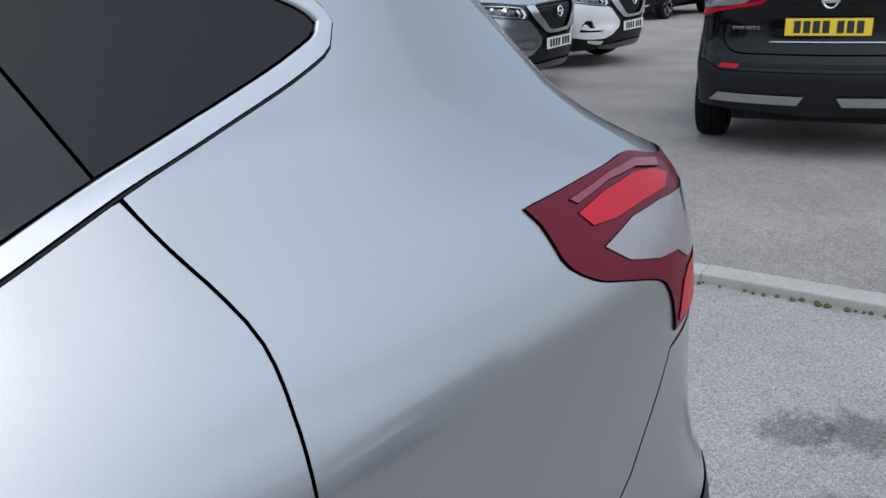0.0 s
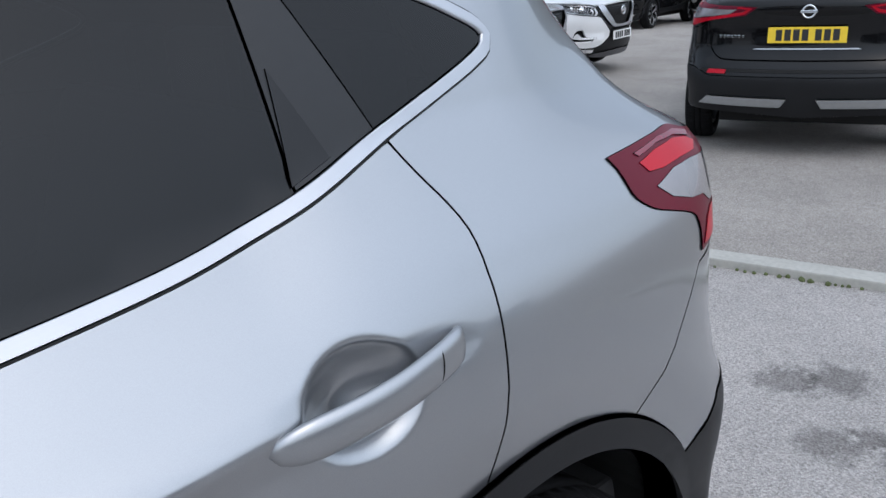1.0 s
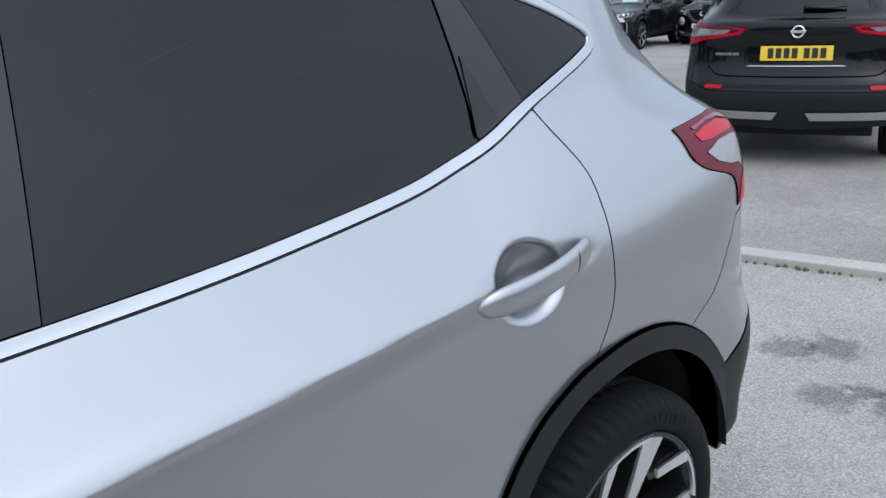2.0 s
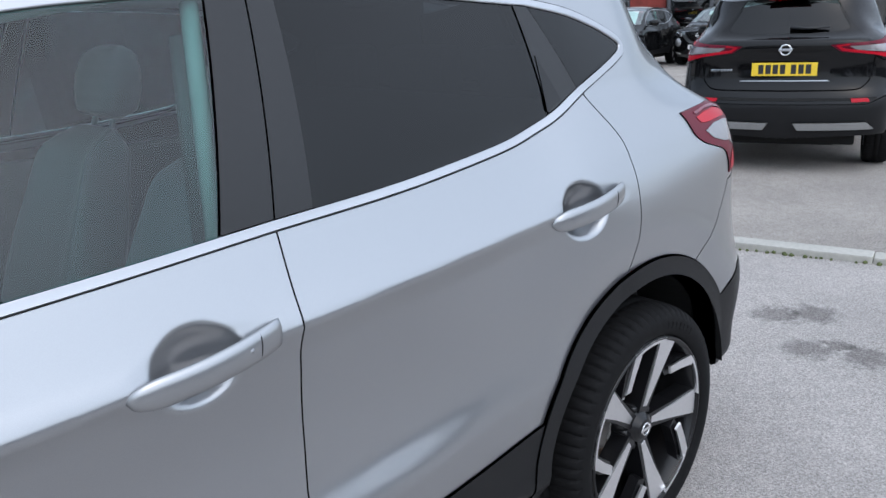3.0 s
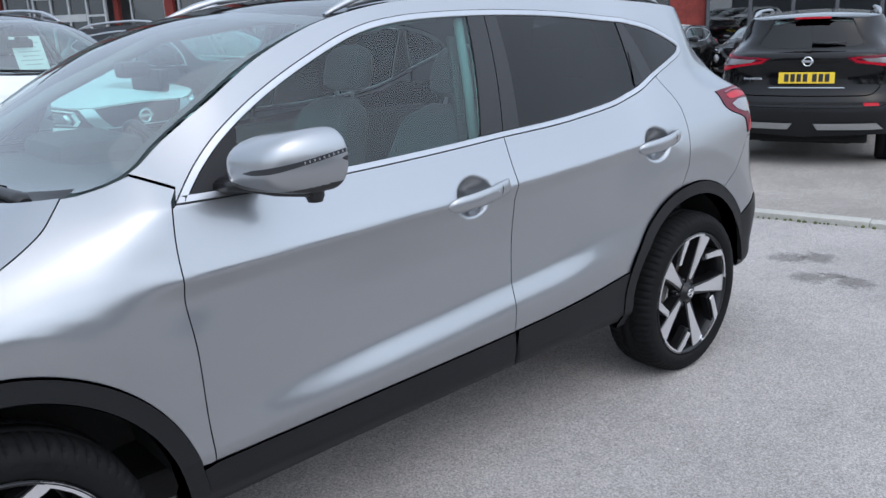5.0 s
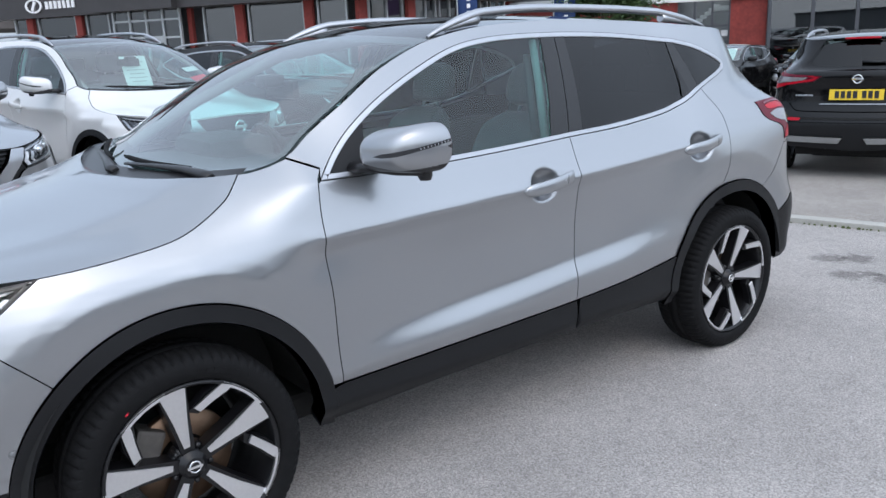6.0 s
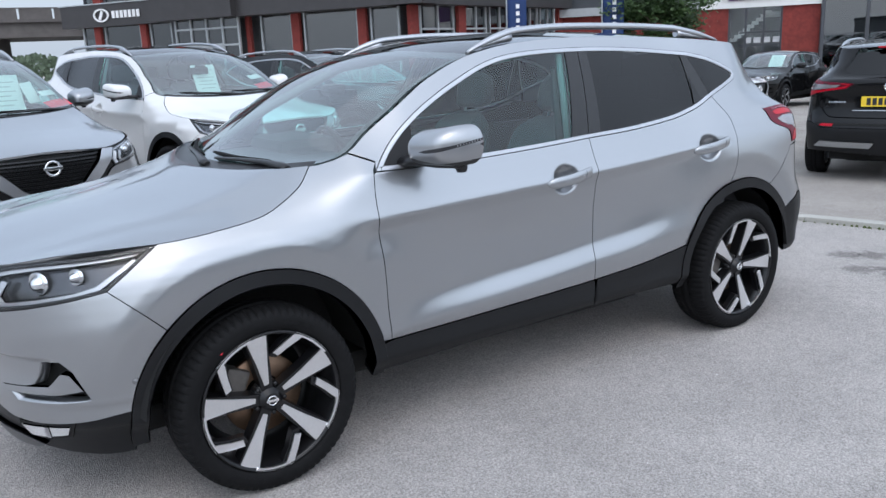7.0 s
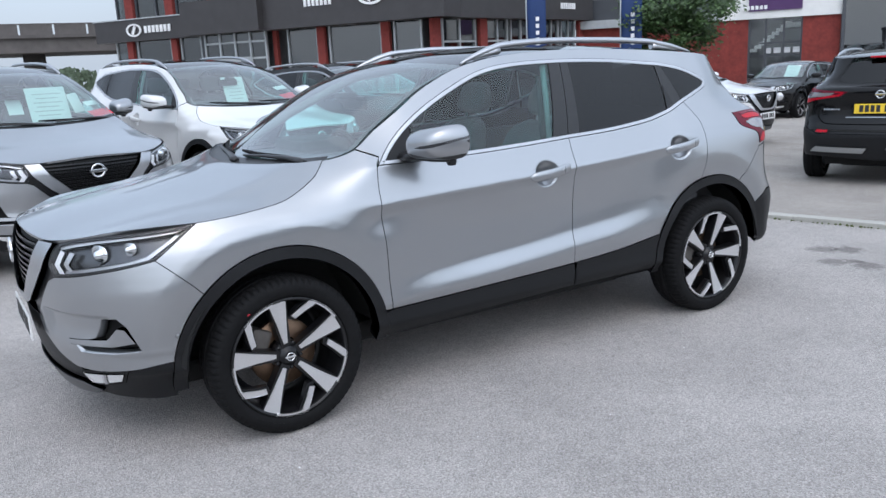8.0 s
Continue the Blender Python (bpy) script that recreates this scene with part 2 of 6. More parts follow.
def area2(p):
    return 0.5 * np.sum(p[:, 0] * np.roll(p[:, 1], -1) - np.roll(p[:, 0], -1) * p[:, 1])


def inset(p, d):
    """The closed outline p drawn in by d (out: minus)."""
    p = np.array(p, float)
    if area2(p) < 0:
        p = p[::-1]
    e0 = p - np.roll(p, 1, 0)
    e1 = np.roll(p, -1, 0) - p
    n0 = np.stack([-e0[:, 1], e0[:, 0]], 1) / np.maximum(np.linalg.norm(e0, axis=1, keepdims=True), 1e-9)
    n1 = np.stack([-e1[:, 1], e1[:, 0]], 1) / np.maximum(np.linalg.norm(e1, axis=1, keepdims=True), 1e-9)
    n = n0 + n1
    q = np.sum(n * n, 1, keepdims=True)
    return p + d * 2 * n / np.maximum(q, 0.8)


def inside(p, x, y):
    r = np.zeros(x.shape, bool)
    x1, y1 = p[:, 0], p[:, 1]
    x2, y2 = np.roll(x1, -1), np.roll(y1, -1)
    for a, b, c, d in zip(x1, y1, x2, y2):
        if b != d:
            hit = ((b > y) != (d > y)) & (x < (c - a) * (y - b) / (d - b) + a)
            r ^= hit
    return r


from mathutils.bvhtree import BVHTree
from mathutils.geometry import delaunay_2d_cdt


def filled(outline, holes=(), step=0.022, fine=()):
    """Triangles that fill an outline, with a grid of points inside it. Returns points, triangles and the boundary loops."""
    loops = [np.array(outline)] + [np.array(h) for h in holes]
    pts, edges = [], []
    for lp in loops:
        k = len(pts)
        pts += [tuple(q) for q in lp]
        edges += [(k + i, k + (i + 1) % len(lp)) for i in range(len(lp))]
    lo, hi = loops[0].min(0), loops[0].max(0)
    gx, gy = np.meshgrid(np.arange(lo[0] + step / 2, hi[0], step), np.arange(lo[1] + step / 2, hi[1], step))
    gx, gy = gx.ravel(), gy.ravel()
    for cx, cy, rx, ry, st in fine:
        out_ = ((gx - cx) / rx) ** 2 + ((gy - cy) / ry) ** 2 > 1
        fx, fy = np.meshgrid(np.arange(cx - rx, cx + rx, st), np.arange(cy - ry, cy + ry, st))
        fx, fy = fx.ravel(), fy.ravel()
        in_ = ((fx - cx) / rx) ** 2 + ((fy - cy) / ry) ** 2 <= 1
        gx, gy = np.r_[gx[out_], fx[in_]], np.r_[gy[out_], fy[in_]]
    keep = inside(loops[0], gx, gy)
    for h in loops[1:]:
        keep &= ~inside(h, gx, gy)
    gx, gy = gx[keep], gy[keep]
    allp = np.concatenate(loops)
    if len(gx):
        near = np.full(len(gx), 9.0)
        for s in range(0, len(allp), 200):
            c = allp[s:s + 200]
            near = np.minimum(near, np.min(np.hypot(gx[:, None] - c[:, 0], gy[:, None] - c[:, 1]), 1))
        ok = near > step * 0.45
        pts += list(zip(gx[ok], gy[ok]))
    v, _, f, _, _, _ = delaunay_2d_cdt([Vector((float(a), float(b))) for a, b in pts], edges, [], 0, 1e-6)
    v = np.array([(q.x, q.y) for q in v])
    f = np.array([t for t in f if len(t) == 3])
    c = v[f].mean(1)
    keep = inside(loops[0], c[:, 0], c[:, 1])
    for h in loops[1:]:
        keep &= ~inside(h, c[:, 0], c[:, 1])
    return v, f[keep], loops


def surface_normal(surf, u, w, e=0.007):
    a = surf(u + e, w) - surf(u - e, w)
    b = surf(u, w + e) - surf(u, w - e)
    n = np.cross(a, b)
    return n / np.maximum(np.linalg.norm(n, axis=1, keepdims=True), 1e-9)


def panel(name, outline, surf, material, parent, holes=(), step=0.022, fine=(), lift=0.0, edge=0.012, gap=0.0017, sides=(1, -1), label="", round_edge=0.003):
    """A pressed panel: the outline on the surface, its lip turned in all round, once for each side of the car.
    surf(u, w) gives points of the car's left side and looks outwards by its normals."""
    out = inset(outline, gap)
    hs = [inset(h, -gap) for h in holes]
    v, f, loops = filled(out, hs, step, fine)
    P = surf(v[:, 0], v[:, 1])
    N = surface_normal(surf, v[:, 0], v[:, 1])
    # outwards is away from the middle of the car
    flip = np.sum(N * np.stack([P[:, 0] * 0.35, P[:, 1], (P[:, 2] - 0.7) * 0.6], 1)) < 0
    if flip:
        N = -N
    P = P + N * lift
    t = np.cross(P[f[:, 1]] - P[f[:, 0]], P[f[:, 2]] - P[f[:, 0]])
    wrong = np.sum(t * N[f[:, 0]], 1) < 0
    f[wrong] = f[wrong][:, ::-1]
    verts, norms, faces = [P], [N], [list(map(tuple, f))]
    count = len(P)
    for lp in loops:
        Q = surf(lp[:, 0], lp[:, 1])
        M = surface_normal(surf, lp[:, 0], lp[:, 1])
        if flip:
            M = -M
        Q = Q + M * lift
        tang = np.roll(Q, -1, 0) - np.roll(Q, 1, 0)
        side = np.cross(tang, M)
        side /= np.maximum(np.linalg.norm(side, axis=1, keepdims=True), 1e-9)
        inner = inset(lp, 0.004) if lp is loops[0] else inset(lp, -0.004)
        ctr = surf(inner[:, 0], inner[:, 1]) if len(inner) == len(lp) and area2(lp) > 0 else None
        away = side
        if ctr is not None and np.sum((Q - ctr) * side) < 0:
            away = -side
        ring0, ring1, ring2 = Q, Q - M * round_edge + away * round_edge * 0.6, Q - M * edge
        n = len(lp)
        verts += [ring0, ring1, ring2]
        norms += [M, (M + away) / 1.414, away]
        for base in (0, 1):
            a0 = count + base * n
            for i in range(n):
                j = (i + 1) % n
                quad = (a0 + i, a0 + j, a0 + n + j, a0 + n + i)
                faces.append([quad])
        count += 3 * n
    V, NN = np.concatenate(verts), np.concatenate(norms)
    F = [q for part_ in faces for q in part_]
    made = []
    for s in sides:
        k = np.array([1, s, 1])
        FF = F if s == 1 else [tuple(reversed(q)) for q in F]
        made.append(mesh_part(name, V * k, FF, material, parent, label, NN * k))
    return made


def coons(c0, c1, d0, d1, nu, nv, bulge=None):
    """A patch between four lines in space: c0, c1 run along u at v=0 and 1, d0, d1 along v at u=0 and 1."""
    def res(c, n):
        c = np.array(c, float)
        s = np.r_[0, np.cumsum(np.linalg.norm(np.diff(c, axis=0), axis=1))]
        t = np.linspace(0, s[-1], n)
        return np.stack([np.interp(t, s, c[:, k]) for k in range(3)], 1)
    a, b, c, d = res(c0, nu), res(c1, nu), res(d0, nv), res(d1, nv)
    u, v = np.linspace(0, 1, nu)[:, None, None], np.linspace(0, 1, nv)[None, :, None]
    s = (1 - v) * a[:, None] + v * b[:, None] + (1 - u) * c[None] + u * d[None]
    s -= (1 - u) * (1 - v) * a[0] + u * (1 - v) * a[-1] + (1 - u) * v * b[0] + u * v * b[-1]
    if bulge is not None:
        s = s + bulge(u, v)
    return s


def grid_part(name, S, material, parent, label="", flip=False, thick=0.0):
    nu, nv = S.shape[:2]
    V = S.reshape(-1, 3)
    F = [(i * nv + j, (i + 1) * nv + j, (i + 1) * nv + j + 1, i * nv + j + 1) for i in range(nu - 1) for j in range(nv - 1)]
    if flip:
        F = [q[::-1] for q in F]
    du, dv = np.gradient(S, axis=0), np.gradient(S, axis=1)
    N = np.cross(du, dv).reshape(-1, 3)
    N /= np.maximum(np.linalg.norm(N, axis=1, keepdims=True), 1e-9)
    if flip:
        N = -N
    if thick:
        n0 = len(V)
        W = V - N * thick
        border = [i * nv for i in range(nu)] + [(nu - 1) * nv + j for j in range(1, nv)] + [i * nv + nv - 1 for i in range(nu - 2, -1, -1)] + [j for j in range(nv - 2, 0, -1)]
        k = len(border)
        V2 = np.concatenate([V, V[border] - N[border] * 0.0015, W[border]])
        F2 = F + [(n0 + i, n0 + (i + 1) % k, n0 + k + (i + 1) % k, n0 + k + i) for i in range(k)]
        cen = V.mean(0)
        out = V[border] - cen
        out -= N[border] * np.sum(out * N[border], 1, keepdims=True)
        out /= np.maximum(np.linalg.norm(out, axis=1, keepdims=True), 1e-9)
        return mesh_part(name, V2, F2, material, parent, label, np.concatenate([N, out, out]))
    return mesh_part(name, V, F, material, parent, label, N)

# ---------------------------------------------------------------- the shape of the crossover car
# x runs from the nose (minus) to the tail (plus), z up from the ground; half widths are positive
WHEEL_X, HUB_Z = 1.323, 0.335
belt_z = curve([-2.2, -1.85, -1.62, -1.38, -1.20, -1.08, -0.98, -0.83, -0.6, -0.33, 0.30, 0.68, 0.98, 1.14, 1.24, 1.45, 1.7, 2.2],
               [0.92, 0.935, 0.945, 0.962, 0.990, 1.025, 1.052, 1.078, 1.084, 1.086, 1.108, 1.14, 1.18, 1.225, 1.24, 1.24, 1.22, 1.2])
belt_y = curve([-2.2, -1.62, -1.38, -1.20, -1.08, -0.98, -0.83, -0.33, 0.30, 0.98, 1.24, 1.5, 1.8, 2.2],
               [0.80, 0.818, 0.812, 0.806, 0.805, 0.812, 0.828, 0.815, 0.797, 0.757, 0.745, 0.745, 0.735, 0.70])
crease_z = curve([-2.2, -1.6, -1.2, -0.83, -0.4, 0.05, 0.6, 0.95, 1.25, 1.6, 2.2], [0.80, 0.84, 0.885, 0.913, 0.931, 0.948, 0.976, 1.0, 1.02, 1.03, 1.01])
crease_y = curve([-2.2, -1.6, -1.2, -0.83, -0.3, 0.3, 0.9, 1.3, 1.6, 2.2], [0.858, 0.864, 0.868, 0.874, 0.876, 0.874, 0.874, 0.874, 0.862, 0.84])
waist_y = curve([-2.2, -1.2, -0.85, -0.55, -0.2, 0.45, 0.78, 0.98, 1.3, 1.6, 2.2], [0.875, 0.883, 0.868, 0.846, 0.834, 0.835, 0.852, 0.864, 0.878, 0.872, 0.855])
lower_y = curve([-2.2, -1.2, -0.8, 0.0, 0.8, 1.3, 1.6, 2.2], [0.87, 0.885, 0.873, 0.868, 0.872, 0.886, 0.876, 0.86])
lean_k = curve([-2.2, -1.25, -1.1, -0.98, -0.85, -0.6, -0.3, 0.0, 2.2], [0.6, 0.9, 1.15, 1.30, 0.95, 0.50, 0.36, 0.30, 0.30])


flare_z = curve([-2.2, -0.83, -0.70, -0.34, 0.0, 0.28, 0.55, 0.77, 0.95, 2.2], [0.46, 0.478, 0.487, 0.503, 0.525, 0.549, 0.570, 0.605, 0.625, 0.63])


def rows_hermite(Z, Y, z, last=None):
    """For each row, a smooth line through its knots (Z, Y), taken at z."""
    d = np.diff(Y, axis=1) / np.diff(Z, axis=1)
    m = np.zeros_like(Y)
    m[:, 0], m[:, -1] = d[:, 0], d[:, -1]
    if last is not None:
        m[:, -1] = last
    p = d[:, :-1] * d[:, 1:]
    m[:, 1:-1] = np.where(p > 0, 2 * p / np.where(np.abs(d[:, :-1] + d[:, 1:]) < 1e-9, 1, d[:, :-1] + d[:, 1:]), 0)
    out = np.zeros(len(z))
    K = Z.shape[1]
    for k in range(K - 1):
        a, b = Z[:, k], Z[:, k + 1]
        sel = (z >= a) & (z < b) if k else z < b
        h = b - a
        t = (z - a) / h
        val = (2 * t ** 3 - 3 * t ** 2 + 1) * Y[:, k] + (t ** 3 - 2 * t ** 2 + t) * h * m[:, k] + (3 * t ** 2 - 2 * t ** 3) * Y[:, k + 1] + (t ** 3 - t ** 2) * h * m[:, k + 1]
        if k == 0:
            val = np.where(t < 0, Y[:, 0] + m[:, 0] * (z - a), val)
        out = np.where(sel, val, out)
    return out


def flank(x, z):
    """The pressed flank, before it is eased."""
    x, z = np.asarray(x, float), np.asarray(z, float)
    zb, yb, zc, yc = belt_z(x), belt_y(x), crease_z(x), crease_y(x)
    zc = np.minimum(zc, zb - 0.05)
    o = np.ones_like(x)
    # just over and just under the shoulder line the surface breaks
    sharp = np.clip((x + 1.00) / 0.18, 0, 1)
    sharp = np.minimum(sharp, np.clip((1.16 - x) / 0.34, 0, 1))
    sharp = sharp * sharp * (3 - 2 * sharp)
    over = yc + (yb - yc) * (0.24 * sharp + 0.18 * (1 - sharp))
    # the foot of the doors flares out to a sharp line that climbs towards the rear wheel
    zf = flare_z(x)
    Z = np.stack([0.20 * o, 0.325 * o, 0.375 * o, 0.43 * o, zf - 0.010, zf + 0.003, zf + 0.092, np.minimum(0.745, zc - 0.115), zc - 0.055, zc - 0.019, zc, zc + 0.020, zc + 0.25 * (zb - zc), zb], 1)
    wy, ly = waist_y(x), lower_y(x)
    Y = np.stack([0.80 * o, 0.840 * o, ly - 0.004, ly - 0.0065, ly, ly - 0.0015, wy + 0.14 * (ly - wy), wy, yc - 0.0185 * sharp + 0.005 * (1 - sharp), yc - 0.0070 * sharp + 0.0020 * (1 - sharp), yc, yc + (over - yc) * (0.42 * sharp + 0.30 * (1 - sharp)), over, yb], 1)
    d = np.maximum(z - zb, 0)
    k = lean_k(x)
    # ahead of the doors the flank rolls over into the bonnet without a break
    fall = (yb - over) / (0.75 * (zb - zc))
    roll = np.clip((-0.83 - x) / 0.2, 0, 1)
    k1 = -fall + (np.minimum(k, 0.9 - 1.6 * fall) + fall) * roll
    y = rows_hermite(Z, Y, z, -k1)
    y = np.where(z > zb, yb - k * d + roll * np.maximum(k - k1, 0) * 0.03 * (1 - np.exp(-d / 0.03)) - 0.42 * d * d, y)
    return y


EASED = {"on": True}
EASE = [(0, 0, 0.16)] + [(math.cos(q) * r, math.sin(q) * r, g) for r, g, n in ((0.42, 0.084, 5), (0.92, 0.0525, 8)) for q in [2 * math.pi * (i + r) / n for i in range(n)]]


def half_width(x, z):
    """The half width of the body at x and height z, without the rounding of nose and tail; eased over the front wing."""
    x, z = np.asarray(x, float), np.asarray(z, float)
    w = np.clip((-0.80 - x) / 0.30, 0, 1)
    w = w * w * (3 - 2 * w) * np.clip((z - 0.62) / 0.15, 0, 1)
    v = np.clip((x - 0.98) / 0.30, 0, 1)
    w = np.maximum(w, v * v * (3 - 2 * v) * np.clip((z - 0.70) / 0.14, 0, 1) * np.clip((1.17 - z) / 0.10, 0, 1))
    y = flank(x, z)
    sel = w > 0
    if EASED["on"] and np.any(sel):
        ww, xx, zz = w[sel] if w.ndim else w, x[sel] if x.ndim else x, z[sel] if z.ndim else z
        xx, zz, ww = np.atleast_1d(xx), np.atleast_1d(zz), np.atleast_1d(ww)
        m = sum(g * flank(xx + dx * 0.20 * ww, zz + dz * 0.095 * ww) for dx, dz, g in EASE)
        y = np.array(y)
        y[sel] = m
    # the lips over the wheel arches stand proud and fade towards the doors
    for cx, way in ((-WHEEL_X, -1), (WHEEL_X, 1)):
        r = np.hypot(x - cx, z - HUB_Z)
        f = np.clip((0.80 - r) / 0.20, 0, 1)
        g = np.clip((0.75 + way * (x - cx) / np.maximum(r, 0.1)) / 0.6, 0, 1)
        y = y + 0.012 * f * f * g * np.clip((z - 0.45) / 0.2, 0, 1)
        # a flat facet runs round each arch
        h = np.clip((0.78 + way * (x - cx) / np.maximum(r, 0.1)) / 0.5, 0, 1)
        q = np.clip((0.562 - r) / 0.09, 0, 1)
        y = y - 0.017 * (q - 0.06 * (1 - np.exp(-q / 0.06))) * h
    # over the tail lamps the body draws in towards the tailgate
    a, b = np.clip((x - 1.40) / 0.36, 0, 1), np.clip((z - 1.150) / 0.19, 0, 1)
    y = y - 0.088 * a * a * (3 - 2 * a) * b * (2 - b)
    return y


def dish(x, z, cx, cz, rx, rz, depth):
    """A smooth hollow."""
    q = np.clip(1 - ((x - cx) / rx) ** 2 - ((z - cz) / rz) ** 2, 0, 1)
    return depth * q ** 1.25


HANDLES = ((0.118, 0.958), (1.071, 1.003))


def side(x, z):
    y = half_width(x, z)
    for hx, hz in HANDLES:
        y = y - dish(x, z, hx - 0.012, hz - 0.010, 0.082, 0.066, 0.044)
        y = y - dish(x, z, hx + 0.020, hz + 0.006, 0.150, 0.034, 0.006)
    return np.stack([x, -y, z], 1)


nose_x = curve([0.10, 0.25, 0.40, 0.55, 0.70, 0.80, 0.90, 0.97, 1.10], [2.02, 2.13, 2.185, 2.205, 2.215, 2.215, 2.19, 2.14, 1.98])
tail_x = curve([0.10, 0.30, 0.45, 0.58, 0.66, 0.74, 0.82, 0.90, 1.05, 1.10, 1.125, 1.15, 1.18, 1.25, 1.38, 1.46, 1.50, 1.60],
               [2.02, 2.12, 2.16, 2.175, 2.155, 2.105, 2.085, 2.083, 2.10, 2.112, 2.09, 2.035, 1.99, 1.94, 1.84, 1.79, 1.775, 1.74])
NOSE0, NOSE_P, NOSE_Q = 1.20, 4.2, 2.1
TAIL0, TAIL_P, TAIL_Q = 1.30, 6.4, 2.6


def plan_table(x0, xe, b, p, q):
    f = math.pi / 2 * np.linspace(0, 1, 6001) ** 5
    x = x0 + (xe - x0) * np.sin(f) ** (2 / p)
    y = b * np.cos(f) ** (2 / q)
    s = np.r_[0, np.cumsum(np.hypot(np.diff(x), np.diff(y)))]
    return f, x, y, s


NT = plan_table(NOSE0, 2.2, 0.87, NOSE_P, NOSE_Q)
TT = plan_table(TAIL0, 2.13, 0.86, TAIL_P, TAIL_Q)
NOSE_LEN, TAIL_LEN = NT[3][-1], TT[3][-1]


def nose_at(x=None, y=None):
    """The way along the nose's plan line at which it has this x (minus) or this half width."""
    return float(np.interp(-x, NT[1], NT[3])) if x is not None else float(np.interp(-y, -NT[2], NT[3]))


def tail_at(x=None, y=None):
    return float(np.interp(x, TT[1], TT[3])) if x is not None else float(np.interp(-y, -TT[2], TT[3]))


def nose(a, z):
    f = np.interp(np.clip(a, 0, NOSE_LEN), NT[3], NT[0])
    x = NOSE0 + (nose_x(z) - NOSE0) * np.sin(f) ** (2 / NOSE_P)
    y = half_width(-x, z) * np.cos(f) ** (2 / NOSE_Q)
    y = np.where(a > NOSE_LEN, -(a - NOSE_LEN), y)
    # the bumper is set back under a sharp line beside the grille
    hw = np.interp(np.clip(a, 0, NOSE_LEN), NT[3], NT[2])
    ss = lambda v: np.clip(v, 0, 1) ** 2 * (3 - 2 * np.clip(v, 0, 1))
    x = x - 0.024 * ss((0.612 - z) / 0.016) * ss((z - 0.455) / 0.10) * ss((0.735 - hw) / 0.07) * ss((hw - 0.33) / 0.06)
    return np.stack([-x, -y, z], 1)


def tail(a, z):
    f = np.interp(np.clip(a, 0, TAIL_LEN), TT[3], TT[0])
    x = TAIL0 + (tail_x(z) - TAIL0) * np.sin(f) ** (2 / TAIL_P)
    y = half_width(x, z) * np.cos(f) ** (2 / TAIL_Q)
    y = np.where(a > TAIL_LEN, -(a - TAIL_LEN), y)
    return np.stack([x, -y, z], 1)


def arc(cx, cz, r, a0, a1, n=40, rz=None):
    t = np.radians(np.linspace(a0, a1, n))
    return np.stack([cx + r * np.cos(t), cz + (rz or r) * np.sin(t)], 1)


ARCH, ARCH_F, ARCH_R = 0.467, -WHEEL_X + 0.010, WHEEL_X + 0.013
CLAD_TOP = spline([(-0.81, 0.438), (-0.33, 0.447), (0.27, 0.464), (0.62, 0.487), (0.95, 0.53)])
GAP_A = spline([(-0.827, 1.078), (-0.838, 1.0), (-0.840, 0.905), (-0.825, 0.72), (-0.821, 0.56), (-0.815, 0.438)])
GAP_B = spline([(0.303, 1.106), (0.294, 1.02), (0.288, 0.93), (0.290, 0.86), (0.291, 0.74), (0.285, 0.65), (0.277, 0.55), (0.274, 0.464)])
GAP_C = spline([(1.212, 1.230), (1.231, 1.193), (1.255, 1.153), (1.269, 1.12), (1.272, 1.07), (1.268, 1.0), (1.261, 0.93), (1.249, 0.85), (1.233, 0.791)])
BELT_F = spline([(-0.815, 1.085), (-0.60, 1.083), (-0.33, 1.084), (0.0, 1.093), (0.303, 1.106)])
BELT_R = spline([(0.303, 1.106), (0.55, 1.114), (0.70, 1.124), (0.92, 1.147), (1.02, 1.168), (1.09, 1.187), (1.212, 1.232)])
UPPER = joined(spline([(1.212, 1.232), (1.305, 1.264), (1.385, 1.293), (1.420, 1.311), (1.430, 1.330), (1.415, 1.352), (1.375, 1.375), (1.34, 1.392), (1.25, 1.425), (1.11, 1.455)]),
               spline([(1.11, 1.455), (0.75, 1.488), (0.38, 1.500), (0.04, 1.490), (-0.13, 1.463), (-0.318, 1.396), (-0.514, 1.307), (-0.645, 1.230), (-0.729, 1.165), (-0.815, 1.085)]))
WINDOW = joined(BELT_F, BELT_R, UPPER)


def clip_x(outline, lines, keep_left):
    """Cuts a closed outline by an upright line x(z)."""
    xs = np.interp(outline[:, 1], lines[:, 1], lines[:, 0])
    sel = outline[:, 0] < xs if keep_left else outline[:, 0] > xs
    n = len(outline)
    out = []
    for i in range(n):
        j = (i + 1) % n
        if sel[i]:
            out.append(outline[i])
        if sel[i] != sel[j]:
            a, b = outline[i, 0] - xs[i], outline[j, 0] - xs[j]
            out.append(outline[i] + (outline[j] - outline[i]) * a / (a - b))
    out = np.array(out)
    # the cut edge itself, in small steps
    res = []
    for i in range(len(out)):
        j = (i + 1) % len(out)
        res.append(out[i])
        d = np.hypot(*(out[j] - out[i]))
        if d > 0.03:
            k = int(d / 0.015)
            res += [out[i] + (out[j] - out[i]) * t / k for t in range(1, k)]
    return np.array(res)


def upright(x0, x1):
    """A line that leans from x0 at the belt to x1 under the roof."""
    return np.array([(x0 - (x1 - x0) * 0.4, 0.9), (x0, 1.11), (x1, 1.50), (x1 + (x1 - x0) * 0.3, 1.62)])


SCREEN_TOP = -0.20


WHEELS = {}


